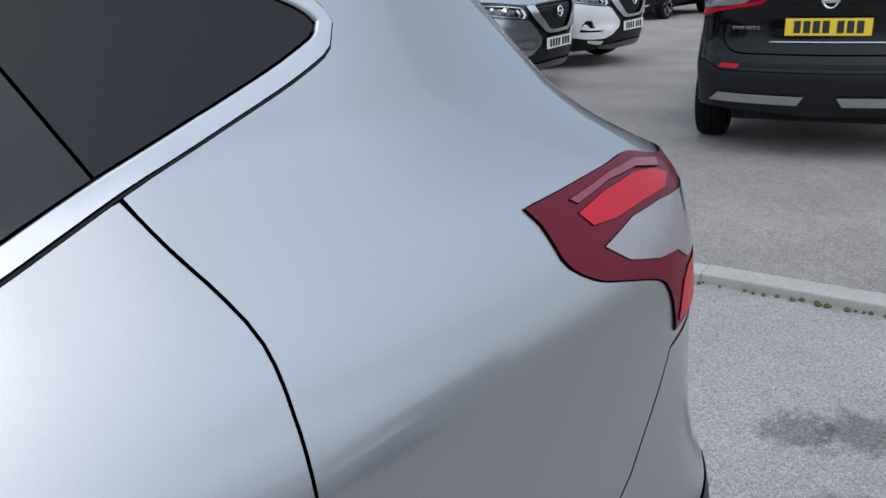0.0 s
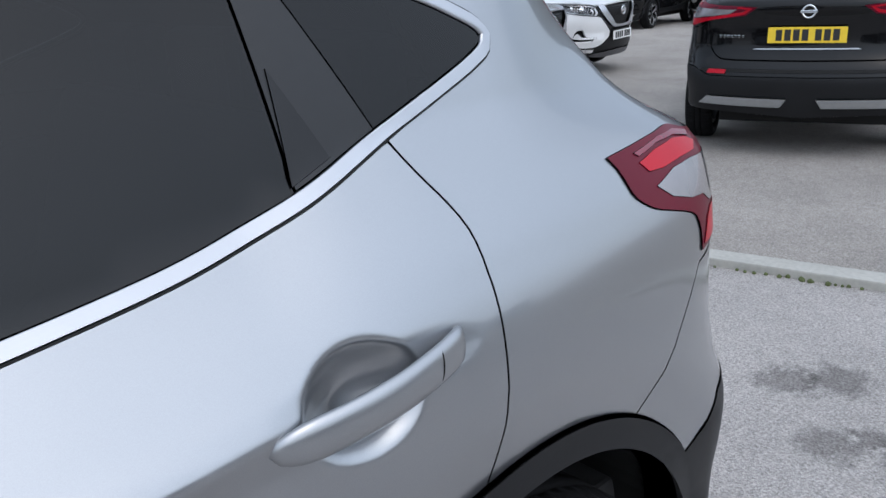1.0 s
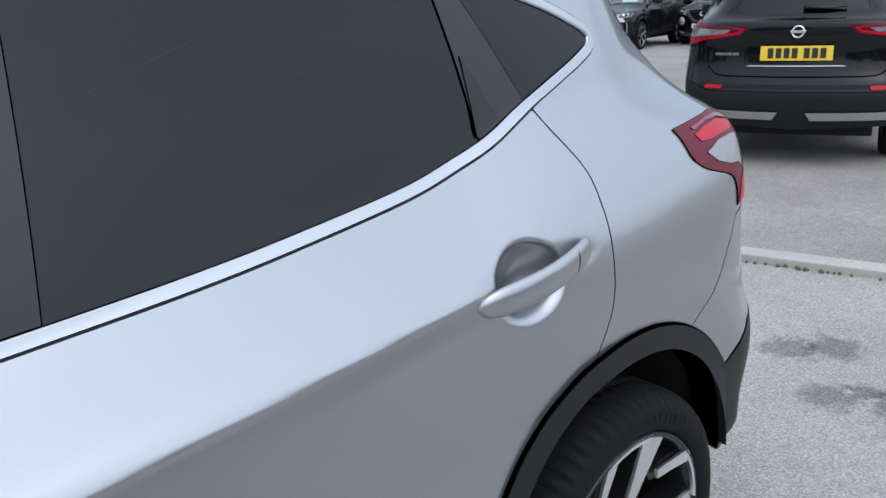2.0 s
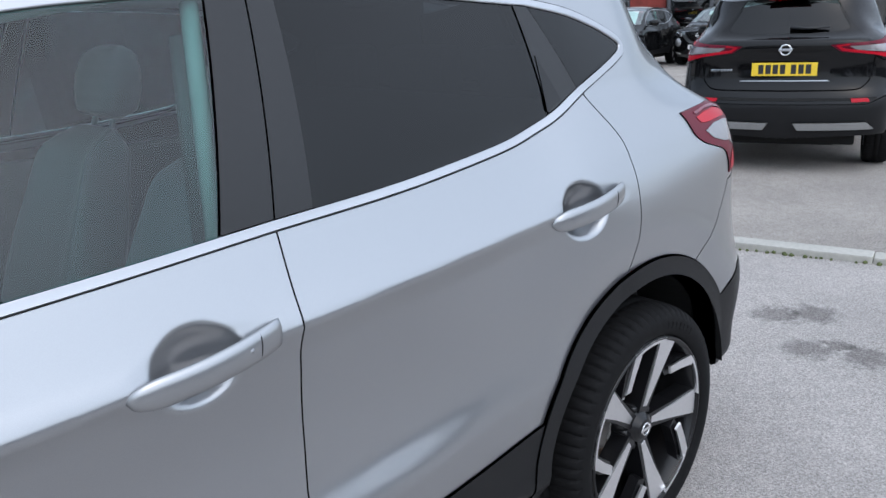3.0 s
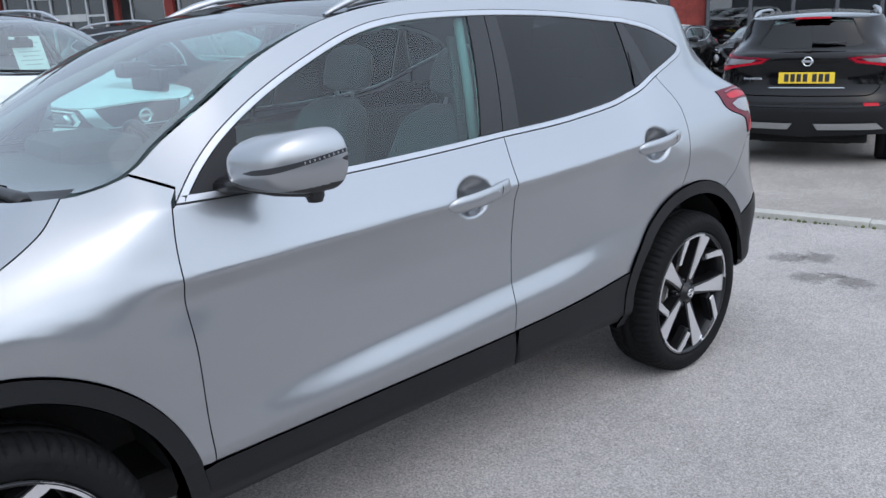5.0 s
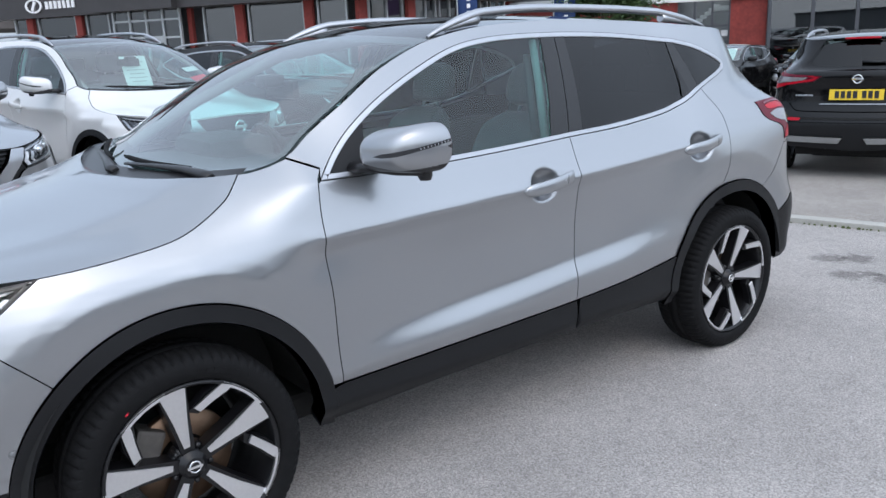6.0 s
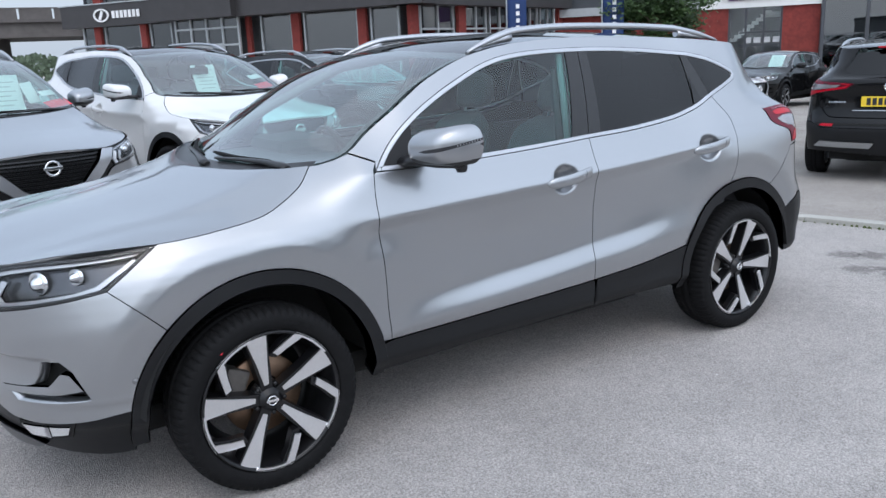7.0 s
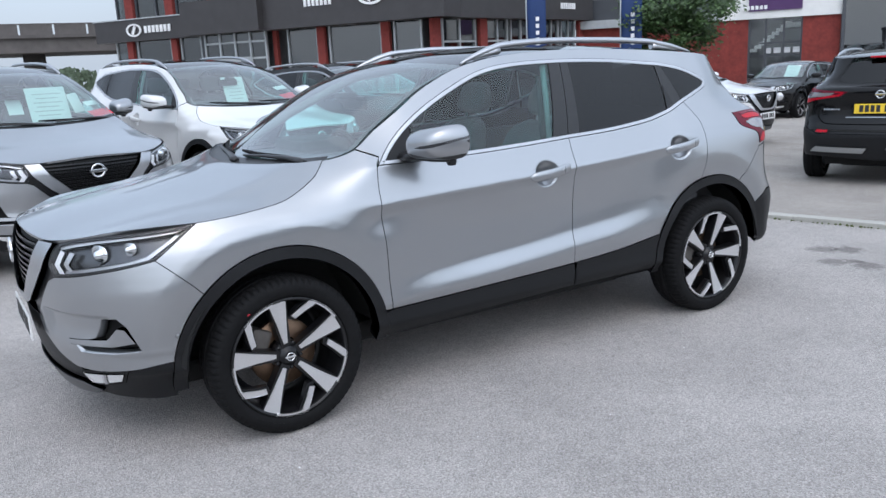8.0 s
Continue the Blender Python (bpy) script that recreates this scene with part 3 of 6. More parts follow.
def wheel(car, x, y, sgn, spin=100, marks=False):
    """A black alloy wheel with five machined blades, its tyre and brake."""
    hub = new("wheel")
    hub.parent = car
    hub.matrix_basis = Matrix.Translation((x, y, HUB_Z)) @ (Matrix.Rotation(math.pi, 4, "Z") if sgn > 0 else Matrix())
    if (spin, marks) in WHEELS:
        for src in WHEELS[spin, marks]:
            o = new(src[0], src[1])
            o.parent = hub
        return hub
    # the outer face looks to minus y
    bm = bmesh.new()
    w = 0.112
    prof = [(0.256, 0.085), (0.257, -0.085), (0.261, -0.098), (0.268, -0.105), (0.288, -0.111), (0.310, -0.108), (0.326, -0.100), (0.334, -0.088), (0.3395, -0.070), (0.342, -0.045),
            (0.342, -0.028), (0.335, -0.026), (0.335, -0.020), (0.342, -0.018), (0.343, 0.018), (0.335, 0.020), (0.335, 0.026), (0.342, 0.028), (0.341, 0.06), (0.334, 0.088), (0.31, 0.106), (0.27, 0.106), (0.256, 0.085)]
    rings = lathe(bm, prof, 288)
    # tread lugs on both shoulders
    for (r, h), ring in zip(prof, rings):
        if r > 0.325 and abs(h) > 0.04:
            for i, v in enumerate(ring):
                if i % 4 == 0:
                    cut = 0.0055 if abs(h) > 0.06 else 0.002
                    v.co.x *= 1 - cut / r
                    v.co.z *= 1 - cut / r
                    for f in v.link_faces:
                        f.smooth = False
    tyre = part("tyre", bm, RUBBER, hub)
    if marks:
        # lettering on the wall of the tyre, as plain bars
        for k in range(14):
            bm = bmesh.new()
            a = math.radians(52 + 4.2 * k) if k < 7 else math.radians(232 + 4.2 * (k - 7))
            rot = Matrix.Rotation(-a, 3, "Y")
            c = rot @ Vector((0.292, -0.1105, 0))
            bmesh.ops.create_cube(bm, size=1.0, matrix=Matrix.Translation(c) @ rot.to_4x4() @ Matrix.Diagonal((0.017, 0.0016, 0.012, 1)))
            part("raised_bar", bm, RUBBER, hub)
    if marks == 2:
        bm = bmesh.new()
        lathe(bm, [(0.0005, -0.1095), (0.006, -0.109), (0.007, -0.107)], 12, centre=(0.283 * math.cos(radians(127)), 0, 0.283 * math.sin(radians(127))))
        part("red_dot", bm, REDCARD, hub)
    bm = bmesh.new()
    lathe(bm, [(0.259, -0.098), (0.252, -0.102), (0.246, -0.094), (0.236, -0.06), (0.228, 0.0), (0.226, 0.09), (0.20, 0.095)], 72)
    part("rim", bm, RIMBLACK, hub)
    bm = bmesh.new()
    lathe(bm, [(0.2585, -0.1000), (0.2555, -0.1045), (0.2515, -0.1030), (0.2500, -0.098)], 96)
    part("rim_lip", bm, RIMBLACK, hub)
    for k in range(5):
        a = spin + 72 * k

        def blade(name, outline, depth, mat, y0, grow=1.10):
            """A flat piece of the alloy: outline in radius and degrees from the spoke."""
            b2 = bmesh.new()
            pts = [(r * math.cos(radians(a + t)), r * math.sin(radians(a + t)), y0(r)) for r, t in outline]
            cx_, cz_ = sum(p[0] for p in pts) / len(pts), sum(p[1] for p in pts) / len(pts)
            front = [b2.verts.new((x_, y_, z_)) for x_, z_, y_ in pts]
            back = [b2.verts.new((cx_ + (x_ - cx_) * grow, y_ + depth, cz_ + (z_ - cz_) * grow)) for x_, z_, y_ in pts]
            b2.faces.new(front)
            for i in range(len(outline)):
                j = (i + 1) % len(outline)
                b2.faces.new((front[j], front[i], back[i], back[j]))
            bmesh.ops.recalc_face_normals(b2, faces=b2.faces)
            return part(name, b2, mat, hub)

        def bar(r, t):
            return (r, math.degrees(math.atan2(t, r)))
        face = lambda r: -0.070 - 0.125 * max(0.0, r - 0.05)
        blade("spoke", [bar(0.03, -0.024), bar(0.15, -0.032), bar(0.250, -0.045), bar(0.254, 0.0), bar(0.250, 0.041), bar(0.15, 0.028), bar(0.03, 0.024)], 0.050, RIMBLACK, lambda r: face(r) + 0.003)
        blade("spoke_face", [bar(0.058, -0.009), bar(0.15, -0.023), bar(0.247, -0.040), bar(0.252, 0.0), bar(0.249, 0.036), bar(0.15, 0.019), bar(0.058, 0.009)], 0.004, ALU, lambda r: face(r) - 0.0005, 1.02)
        # the hook: along the rim, then inwards to the next spoke
        hk = lambda r: -0.0945 if r > 0.235 else -0.0945 + (0.235 - r) * 0.16
        blade("rim_hook", [(0.2570, 4), (0.2575, 12), (0.2575, 20), (0.2575, 28), (0.2575, 36), (0.2450, 34), (0.2455, 28), (0.2455, 20), (0.2450, 12), (0.2440, 6)], 0.008, ALU, lambda r: -0.1035, 1.0)
        blade("hook_bar", [(0.2575, 30.5), (0.2575, 37.5), (0.214, 46.5), (0.180, 57), (0.166, 50.5), (0.200, 40.5), (0.235, 33)], 0.006, ALU, lambda r: -0.1030 if r > 0.24 else -0.1030 + (0.24 - r) * 0.12, 1.03)
        blade("hook_web", [(0.250, 28), (0.2540, 39), (0.215, 49), (0.165, 61), (0.155, 51), (0.200, 38)], 0.030, RIMBLACK, lambda r: hk(r) + 0.003)
    bm = bmesh.new()
    lathe(bm, [(0.0005, -0.088), (0.026, -0.088), (0.030, -0.086), (0.031, -0.080), (0.040, -0.078), (0.043, -0.06), (0.060, -0.055), (0.064, -0.02)], 40)
    part("hub_cap", bm, RIMBLACK, hub)
    bm = bmesh.new()
    lathe(bm, [(0.0185, -0.0885), (0.0185, -0.0905), (0.0145, -0.0905), (0.0145, -0.0885)], 32)
    box(bm, (0, -0.0895, 0), (0.046, 0.0025, 0.0085), bevel=0.0008)
    part("hub_emblem", bm, BRIGHT, hub)
    for k in range(5):
        a = math.radians(spin + 72 * k + 36)
        bm = bmesh.new()
        lathe(bm, [(0.0005, -0.066), (0.008, -0.066), (0.009, -0.05), (0.009, -0.03)], 6, centre=(0.056 * math.cos(a), 0, 0.056 * math.sin(a)))
        part("wheel_nut", bm, TRIM, hub)
    bm = bmesh.new()
    lathe(bm, [(0.07, -0.005), (0.145, -0.005), (0.148, 0.0), (0.148, 0.02), (0.07, 0.02)], 64)
    part("brake_disc", bm, DISC, hub)
    bm = bmesh.new()
    box(bm, (-0.115, 0.005, 0.05), (0.085, 0.075, 0.15), Matrix.Rotation(0.4, 3, "Y"), 0.012)
    part("brake_caliper", bm, CALIPER, hub)
    WHEELS[spin, marks] = [(o.name.split(".")[0], o.data) for o in hub.children]
    return hub


def emblem(name, parent, c, size, depth_axis, mat=BRIGHT):
    """A round chrome emblem with a bar, flat against a face that looks along x."""
    bm = bmesh.new()
    rings = lathe(bm, [(size, 0), (size, -0.008), (size * 0.86, -0.010), (size * 0.74, -0.006), (size * 0.74, 0)], 40)
    box(bm, (0, -0.006, 0), (size * 2.35, 0.010, size * 0.42), bevel=0.003)
    ob = part(name, bm, mat, parent)
    ob.matrix_basis = Matrix.Translation(c) @ depth_axis
    return ob


def number_plate(parent, c, turn, back, lines=7):
    """A number plate; the characters are plain bars."""
    p = new("number_plate")
    p.parent = parent
    bm = bmesh.new()
    box(bm, (0, 0, 0), (0.52, 0.006, 0.111), bevel=0.002)
    part("plate", bm, back, p, "plain number plate")
    for k in range(7):
        bm = bmesh.new()
        u = -0.185 + 0.058 * k + (0.028 if k > 3 else 0)
        box(bm, (u, -0.0042, 0.0), (0.042, 0.003, 0.078), bevel=0.001)
        part("bar", bm, PLATE_K, p)
    p.matrix_basis = Matrix.Translation(c) @ turn
    return p


def mirror_along(x, y):
    """The way round the mirror's face, from its inner front to its outer end."""
    return 0.91 * (x + 0.60) + 0.41 * (y - 0.97)


def mirror_housing(car, s, paint_mat, fine=False):
    """A door mirror: painted shell, black foot, smoked turn-signal strip and glass."""
    m = new("door_mirror")
    m.parent = car
    n, k = (256, 110) if fine else (64, 28)
    bm = bmesh.new()
    rings = []
    # lofted from the inner end outwards; the front looks to minus x, the glass back
    for i in range(k + 1):
        t = i / k
        y = 0.850 + 0.232 * t
        e = (1 - (1 - t / 0.30) ** 2.4) ** 0.42 if 0 < t < 0.30 else 1.0
        if t > 0.70:
            e = max(0.0, 1 - ((t - 0.70) / 0.3) ** 3.2) ** 0.5
        e = max(e, 0.02) if 0 < t < 1 else 0.02
        hz = (0.066 + 0.012 * t) * e
        depth = (0.092 + 0.018 * math.sin(t * 2.2)) * e
        xc, zc = -0.60 + 0.065 * t ** 1.5, 1.160 + 0.018 * t
        ring = []
        for j in range(n):
            a = 2 * math.pi * j / n
            c_, s_ = math.cos(a), math.sin(a)
            px = (1 if c_ > 0 else -1) * abs(c_) ** (0.35 if c_ > 0 else 0.95)
            pz = (1 if s_ > 0 else -1) * abs(s_) ** (0.78 if s_ > 0 else 0.62)
            dx = depth * 1.25 if px < 0 else 0.045 * e ** 0.3
            ring.append(bm.verts.new((xc + px * dx, -s * y, zc + pz * hz)))
        rings.append(ring)
    for i, (a, b) in enumerate(zip(rings, rings[1:])):
        for j in range(n):
            f = bm.faces.new((a[j], a[(j + 1) % n], b[(j + 1) % n], b[j]))
            f.smooth = True
            c = (a[j].co + b[(j + 1) % n].co) / 2
            v = mirror_along(c.x, abs(c.y))
            rear = math.cos(2 * math.pi * (j + 0.5) / n)
            lip = float(np.interp(v, [-0.13, -0.105, -0.04, 0.15], [1.134, 1.126, 1.113, 1.127]))
            f.material_index = 1 if c.z < lip or rear > 0.985 else 0
    bm.faces.new(rings[0])
    bm.faces.new(rings[-1])
    bmesh.ops.recalc_face_normals(bm, faces=bm.faces)
    tree = BVHTree.FromBMesh(bm)
    way = Vector((0.41, s * 0.91, 0)).normalized()

    def at(v, z):
        """The place on the shell this far along it and this high, seen from its front."""
        start = Vector((-0.60, -s * 0.97, 0)) + Vector((0.91, -s * 0.41, 0)) * v - way * 0.5
        return tree.ray_cast(Vector((start.x, start.y, z)), way)[:2]
    grid, spots = [], []
    for i in range(71):
        v = -0.105 + 0.245 * i / 70
        mid = 1.158 + 0.165 * (v + 0.10)
        half = float(np.interp(v, [-0.105, -0.085, -0.045, 0.02, 0.15], [0.0004, 0.006, 0.0072, 0.0055, 0.0045]))
        row = [at(v, mid + half * (j / 3 - 1)) for j in range(7)]
        if all(p is not None for p, q in row):
            grid.append([p + q * 0.0008 for p, q in row])
    for i in range(9):
        v = 0.028 + 0.0115 * i
        p, q = at(v, 1.158 + 0.165 * (v + 0.10))
        if p is not None:
            spots.append(p + q * 0.0012)
    part("shell", bm, [paint_mat, TRIM], m)
    bm = bmesh.new()
    net = [[bm.verts.new(p) for p in row] for row in grid]
    for a, b in zip(net, net[1:]):
        for j in range(6):
            bm.faces.new((a[j], a[j + 1], b[j + 1], b[j])).smooth = True
    part("turn_signal", bm, LAMPDARK, m)
    if fine:
        for p in spots:
            bm = bmesh.new()
            box(bm, p, (0.0035, 0.0035, 0.0050), bevel=0.001)
            part("signal_element", bm, CHROME, m)
    bm = bmesh.new()
    box(bm, (-0.575, s * -0.97, 1.170), (0.004, 0.170, 0.100), bevel=0.002)
    part("mirror_glass", bm, BRIGHT, m).location.x = 0.024
    bm = bmesh.new()
    tube(bm, [(-0.68, s * -0.80, 1.105), (-0.665, s * -0.85, 1.112), (-0.645, s * -0.90, 1.112), (-0.62, s * -0.95, 1.106), (-0.57, s * -1.02, 1.10)], [0.035, 0.03, 0.030, 0.028, 0.02], 14, 0.62)
    part("foot", bm, TRIM, m)
    bm = bmesh.new()
    lathe(bm, [(0.0005, -0.012), (0.018, -0.012), (0.023, 0.0), (0.024, 0.02)], 20)
    cam_eye = part("camera_pod", bm, TRIM, m)
    cam_eye.matrix_basis = Matrix.Translation((-0.55, s * -1.0, 1.083)) @ Matrix.Rotation(radians(90), 4, "X")
    return m


def handle(car, hx, hz, s, mat, lock):
    """A pull handle over its hollow."""
    n, k = 16, 30
    bm = bmesh.new()
    rings = []
    x0, x1 = hx - 0.132, hx + 0.132
    for i in range(k + 1):
        t = i / k
        x = x0 + (x1 - x0) * t
        z = hz - 0.018 + 0.029 * t - 0.004 * math.sin(math.pi * t)
        w = float(half_width(np.array([x]), np.array([z]))[0])
        bow = 0.017 * math.sin(math.pi * t) ** 0.6 + 0.005
        e = 1.0
        if t < 0.22:
            e = math.sqrt(max(0.0, 1 - (1 - t / 0.22) ** 2.2))
        elif t > 0.93:
            e = math.sqrt(max(0.0, 1 - ((t - 0.93) / 0.07) ** 3))
        e = max(e, 0.04)
        hh = (0.0240 + 0.0010 * t) * e
        ring = []
        for j in range(n):
            a = 2 * math.pi * j / n
            ring.append(bm.verts.new((x, -s * (w + bow - 0.006 + 0.010 * e * math.cos(a)), z + hh * math.sin(a))))
        rings.append(ring)
    for a, b in zip(rings, rings[1:]):
        for j in range(n):
            bm.faces.new((a[j], a[(j + 1) % n], b[(j + 1) % n], b[j])).smooth = True
    bm.faces.new(rings[0])
    bm.faces.new(rings[-1])
    bmesh.ops.recalc_face_normals(bm, faces=bm.faces)
    h = part("handle", bm, mat, car)
    t = 0.80
    x = x0 + (x1 - x0) * t
    z = hz - 0.018 + 0.029 * t - 0.004 * math.sin(math.pi * t)
    w = float(half_width(np.array([x]), np.array([z]))[0])
    bow = 0.017 * math.sin(math.pi * t) ** 0.6 + 0.005
    bm = bmesh.new()
    seam = [(x + 0.002 * math.sin(a), -s * (w + bow - 0.006 + 0.0103 * math.cos(a)), z + 0.0218 * math.sin(a)) for a in np.linspace(-1.9, 1.9, 15)]
    tube(bm, seam, 0.0010, 5)
    part("handle_seam", bm, GAP, h)
    w += bow - 0.0235
    if lock:
        bm = bmesh.new()
        tube(bm, [(x - 0.030, -s * (w + 0.0262), z - 0.003), (x - 0.016, -s * (w + 0.0262), z + 0.001)], [0.0030, 0.0055], 10)
        part("handle_button", bm, CHROME, h)
    return h



def skin(u, z):
    """The car's outer skin: u is x along the flank and goes on round the nose and the tail."""
    u, z = np.asarray(u, float), np.asarray(z, float)
    p = side(u, z)
    a, b = nose(-NOSE0 - u, z), tail(u - TAIL0, z)
    p = np.where((u < -NOSE0)[:, None], a, p)
    return np.where((u > TAIL0)[:, None], b, p)


def U(x, z=0.7):
    """The way along the skin at which the flank has this x, at height z."""
    if x < -NOSE0:
        q = min(1.0, (-x - NOSE0) / (float(nose_x(z)) - NOSE0))
        return -NOSE0 - float(np.interp(math.asin(q ** (NOSE_P / 2)), NT[0], NT[3]))
    if x > TAIL0:
        q = min(1.0, (x - TAIL0) / (float(tail_x(z)) - TAIL0))
        return TAIL0 + float(np.interp(math.asin(q ** (TAIL_P / 2)), TT[0], TT[3]))
    return x


def NU(y):
    return -NOSE0 - nose_at(y=y)


def TU(y):
    return TAIL0 + tail_at(y=y)


def laid(p):
    if len(p) == 3 and p[1] < 0:
        # past the middle line, so that the two halves meet
        return (NU(0.0) + p[1] if p[0] == "n" else TU(0.0) - p[1], p[2])
    return (U(p[0], p[1]), p[1]) if len(p) == 2 else ((NU if p[0] == "n" else TU)(p[1]), p[2])


def on(pts, step=0.015):
    """A line on the skin: (x, z), or ('n', half width, z) round the nose, ('t', half width, z) round the tail."""
    return spline([laid(p) for p in pts], step)


def straight(pts, step=0.015):
    q = [laid(p) for p in pts]
    out = []
    for a, b in zip(q, q[1:]):
        a, b = np.array(a), np.array(b)
        k = max(1, int(np.hypot(*(b - a)) / step))
        out += [a + (b - a) * i / k for i in range(k)]
    return np.array(out + [np.array(q[-1])])


def bent(line):
    """Flank places (x, z) as places on the skin."""
    return np.array([(U(x, z), z) for x, z in line])


edge_z = curve([-1.05, -1.0, -0.94, -0.885, -0.78, -0.666, -0.439, -0.2, 0.05, 0.4, 0.8, 1.2, 1.5, 1.85], [1.117, 1.127, 1.139, 1.158, 1.222, 1.288, 1.412, 1.495, 1.535, 1.551, 1.544, 1.520, 1.494, 1.452])
HOOD_LINE = bent(spline([(-1.031, 1.121), (-1.062, 1.092), (-1.095, 1.063), (-1.188, 1.012), (-1.272, 0.981), (-1.43, 0.958), (-1.54, 0.948), (-1.63, 0.943)]))
LAMP_F = joined(on([(-1.63, 0.943), (-1.77, 0.931), ("n", 0.70, 0.916), ("n", 0.58, 0.896), ("n", 0.505, 0.876)]), straight([("n", 0.505, 0.876), ("n", 0.47, 0.80), ("n", 0.50, 0.752)]),
                on([("n", 0.50, 0.752), ("n", 0.62, 0.766), ("n", 0.72, 0.785), (-1.90, 0.80), (-1.805, 0.820)]), straight([(-1.805, 0.820), (-1.63, 0.943)]))
LAMP_R = joined(on([(1.572, 1.144), (1.64, 1.147), (1.73, 1.150), (1.81, 1.148), (1.87, 1.132), ("t", 0.70, 1.110), ("t", 0.50, 1.10), ("t", 0.37, 1.09)]),
                straight([("t", 0.37, 1.09), ("t", 0.44, 1.03)]), on([("t", 0.44, 1.03), ("t", 0.60, 1.012), ("t", 0.745, 0.99), ("t", 0.80, 0.965), (1.845, 0.955), (1.782, 0.952)]),
                on([(1.782, 0.952), (1.780, 0.988), (1.765, 1.016), (1.735, 1.030), (1.69, 1.043), (1.632, 1.062), (1.595, 1.092), (1.572, 1.144)]))
BUMPER_F_GAP = bent(spline([(-1.648, 0.668), (-1.70, 0.722), (-1.805, 0.820)]))
BUMPER_R_GAP = bent(spline([(1.565, 0.742), (1.650, 0.822), (1.690, 0.858), (1.735, 0.897), (1.772, 0.935)]))


def build_car(name, paint_mat, hero=False, front=True, rear=True, glass_roof=True, plate_f=True):
    car = new(name)
    mat = paint_mat
    # far cars do without the eased wings
    EASED["on"] = hero
    st = 0.022 if hero else 0.045
    P = lambda nm, o, m, **k: panel(nm, o, skin, m, car, step=k.pop("step", st), **k)
    # doors
    sill_f = np.array([q for q in CLAD_TOP if q[0] < 0.273])
    sill_r = np.array([q for q in CLAD_TOP if 0.277 < q[0] < 0.908])
    P("front_door", joined(GAP_A, sill_f, GAP_B[::-1], BELT_F[::-1]), mat, step=0.011 if hero else st, fine=[(HANDLES[0][0], HANDLES[0][1], 0.20, 0.09, 0.0045 if hero else 0.02)])
    P("rear_door", joined(GAP_B, sill_r, arc(ARCH_R, HUB_Z, ARCH, 156.5, 102.7), GAP_C[::-1], BELT_R[::-1]), mat, step=0.010 if hero else st, fine=[(HANDLES[1][0], HANDLES[1][1], 0.20, 0.09, 0.0045 if hero else 0.02)])
    # front wing
    wing = joined(GAP_A[::-1][:-1], [(-0.822, 1.09), (-0.80, 1.116), (-0.885, 1.154), (-0.94, 1.135), (-1.0, 1.123)], HOOD_LINE, straight([(-1.63, 0.943), (-1.805, 0.820)]), BUMPER_F_GAP[::-1], bent(arc(ARCH_F, HUB_Z, ARCH, 134, 13)), [(-0.84, 0.438)])
    P("front_wing", wing, mat, step=0.013 if hero else st)
    # body side: front pillar, roof frame and rear quarter in one pressing
    top = [(U(x, float(edge_z(x))), float(edge_z(x))) for x in np.arange(-0.88, 1.75, 0.02)]
    body = joined(bent(UPPER), [(-0.80, 1.120), (-0.885, 1.158)], top, straight([(1.755, 1.470), ("t", 0.60, 1.40)]), on([("t", 0.60, 1.40), ("t", 0.655, 1.28), ("t", 0.69, 1.17), ("t", 0.70, 1.08), ("t", 0.70, 1.00)]),
                  straight([("t", 0.70, 1.00), ("t", 0.76, 0.96), (1.86, 0.945), (1.772, 0.935)]), BUMPER_R_GAP[::-1], bent(arc(ARCH_R, HUB_Z, ARCH, 60.6, 102.7)), GAP_C[::-1])
    P("body_side", body, mat, step=0.018 if hero else st)
    # dark inner shell behind the gaps
    shell = joined([(U(-1.95), 0.40)], bent(arc(-WHEEL_X, HUB_Z, 0.44, 172, 8)), [(-0.86, 0.33), (0.86, 0.37)], bent(arc(WHEEL_X, HUB_Z, 0.44, 172, 8)), [(U(1.85), 0.40), (U(1.90), 0.95), (U(1.6), 1.2), (1.25, 1.2)],
                   [(x, float(belt_z(x)) - 0.004) for x in np.arange(1.1, -0.84, -0.05)], [(-0.98, 1.085)], HOOD_LINE[4:] + np.array([0, -0.012]), [(U(-1.8), 0.86), (U(-1.95), 0.8)])
    P("inner_shell", shell, GAP, lift=-0.052, edge=0.002, step=0.06)
    # windows and their bright surround
    win = bent(WINDOW)
    P("window_surround", win, CHROME, holes=[inset(win, 0.0150)], lift=0.003, edge=0.01, gap=0.0008, step=0.05, label="satin chrome window surround")
    P("window_seal", inset(win, -0.0020), GAP, holes=[inset(win, -0.0004)], lift=0.0012, edge=0.004, gap=0.0, step=0.05, round_edge=0.001, label="thin black rubber seal")
    inn = inset(win, 0.0165)
    cut = lambda a, b: clip_x(clip_x(inn, a, False) if a is not None else inn, b, True) if b is not None else clip_x(inn, a, False)
    sail, b0, b1, b2, c0, c1 = upright(-0.645, -0.505), upright(0.199, 0.323), upright(0.302, 0.402), upright(0.384, 0.458), upright(1.078, 1.068), upright(1.262, 1.085)
    P("window_sail", cut(None, sail), CLAD, gap=0.001, lift=-0.001)
    P("front_side_window", cut(sail, b0), CLEAR, gap=0.001, lift=-0.004, edge=0.003, step=0.03)
    P("front_door_pillar", cut(b0, b1), TRIM, gap=0.0018, lift=0.0)
    P("rear_door_pillar", cut(b1, b2), TRIM, gap=0.0018, lift=0.0)
    P("rear_side_window", cut(b2, c0), PRIVACY, gap=0.001, lift=-0.004, edge=0.003, step=0.03)
    P("rear_door_frame", cut(c0, c1), TRIM, gap=0.0018, lift=-0.001)
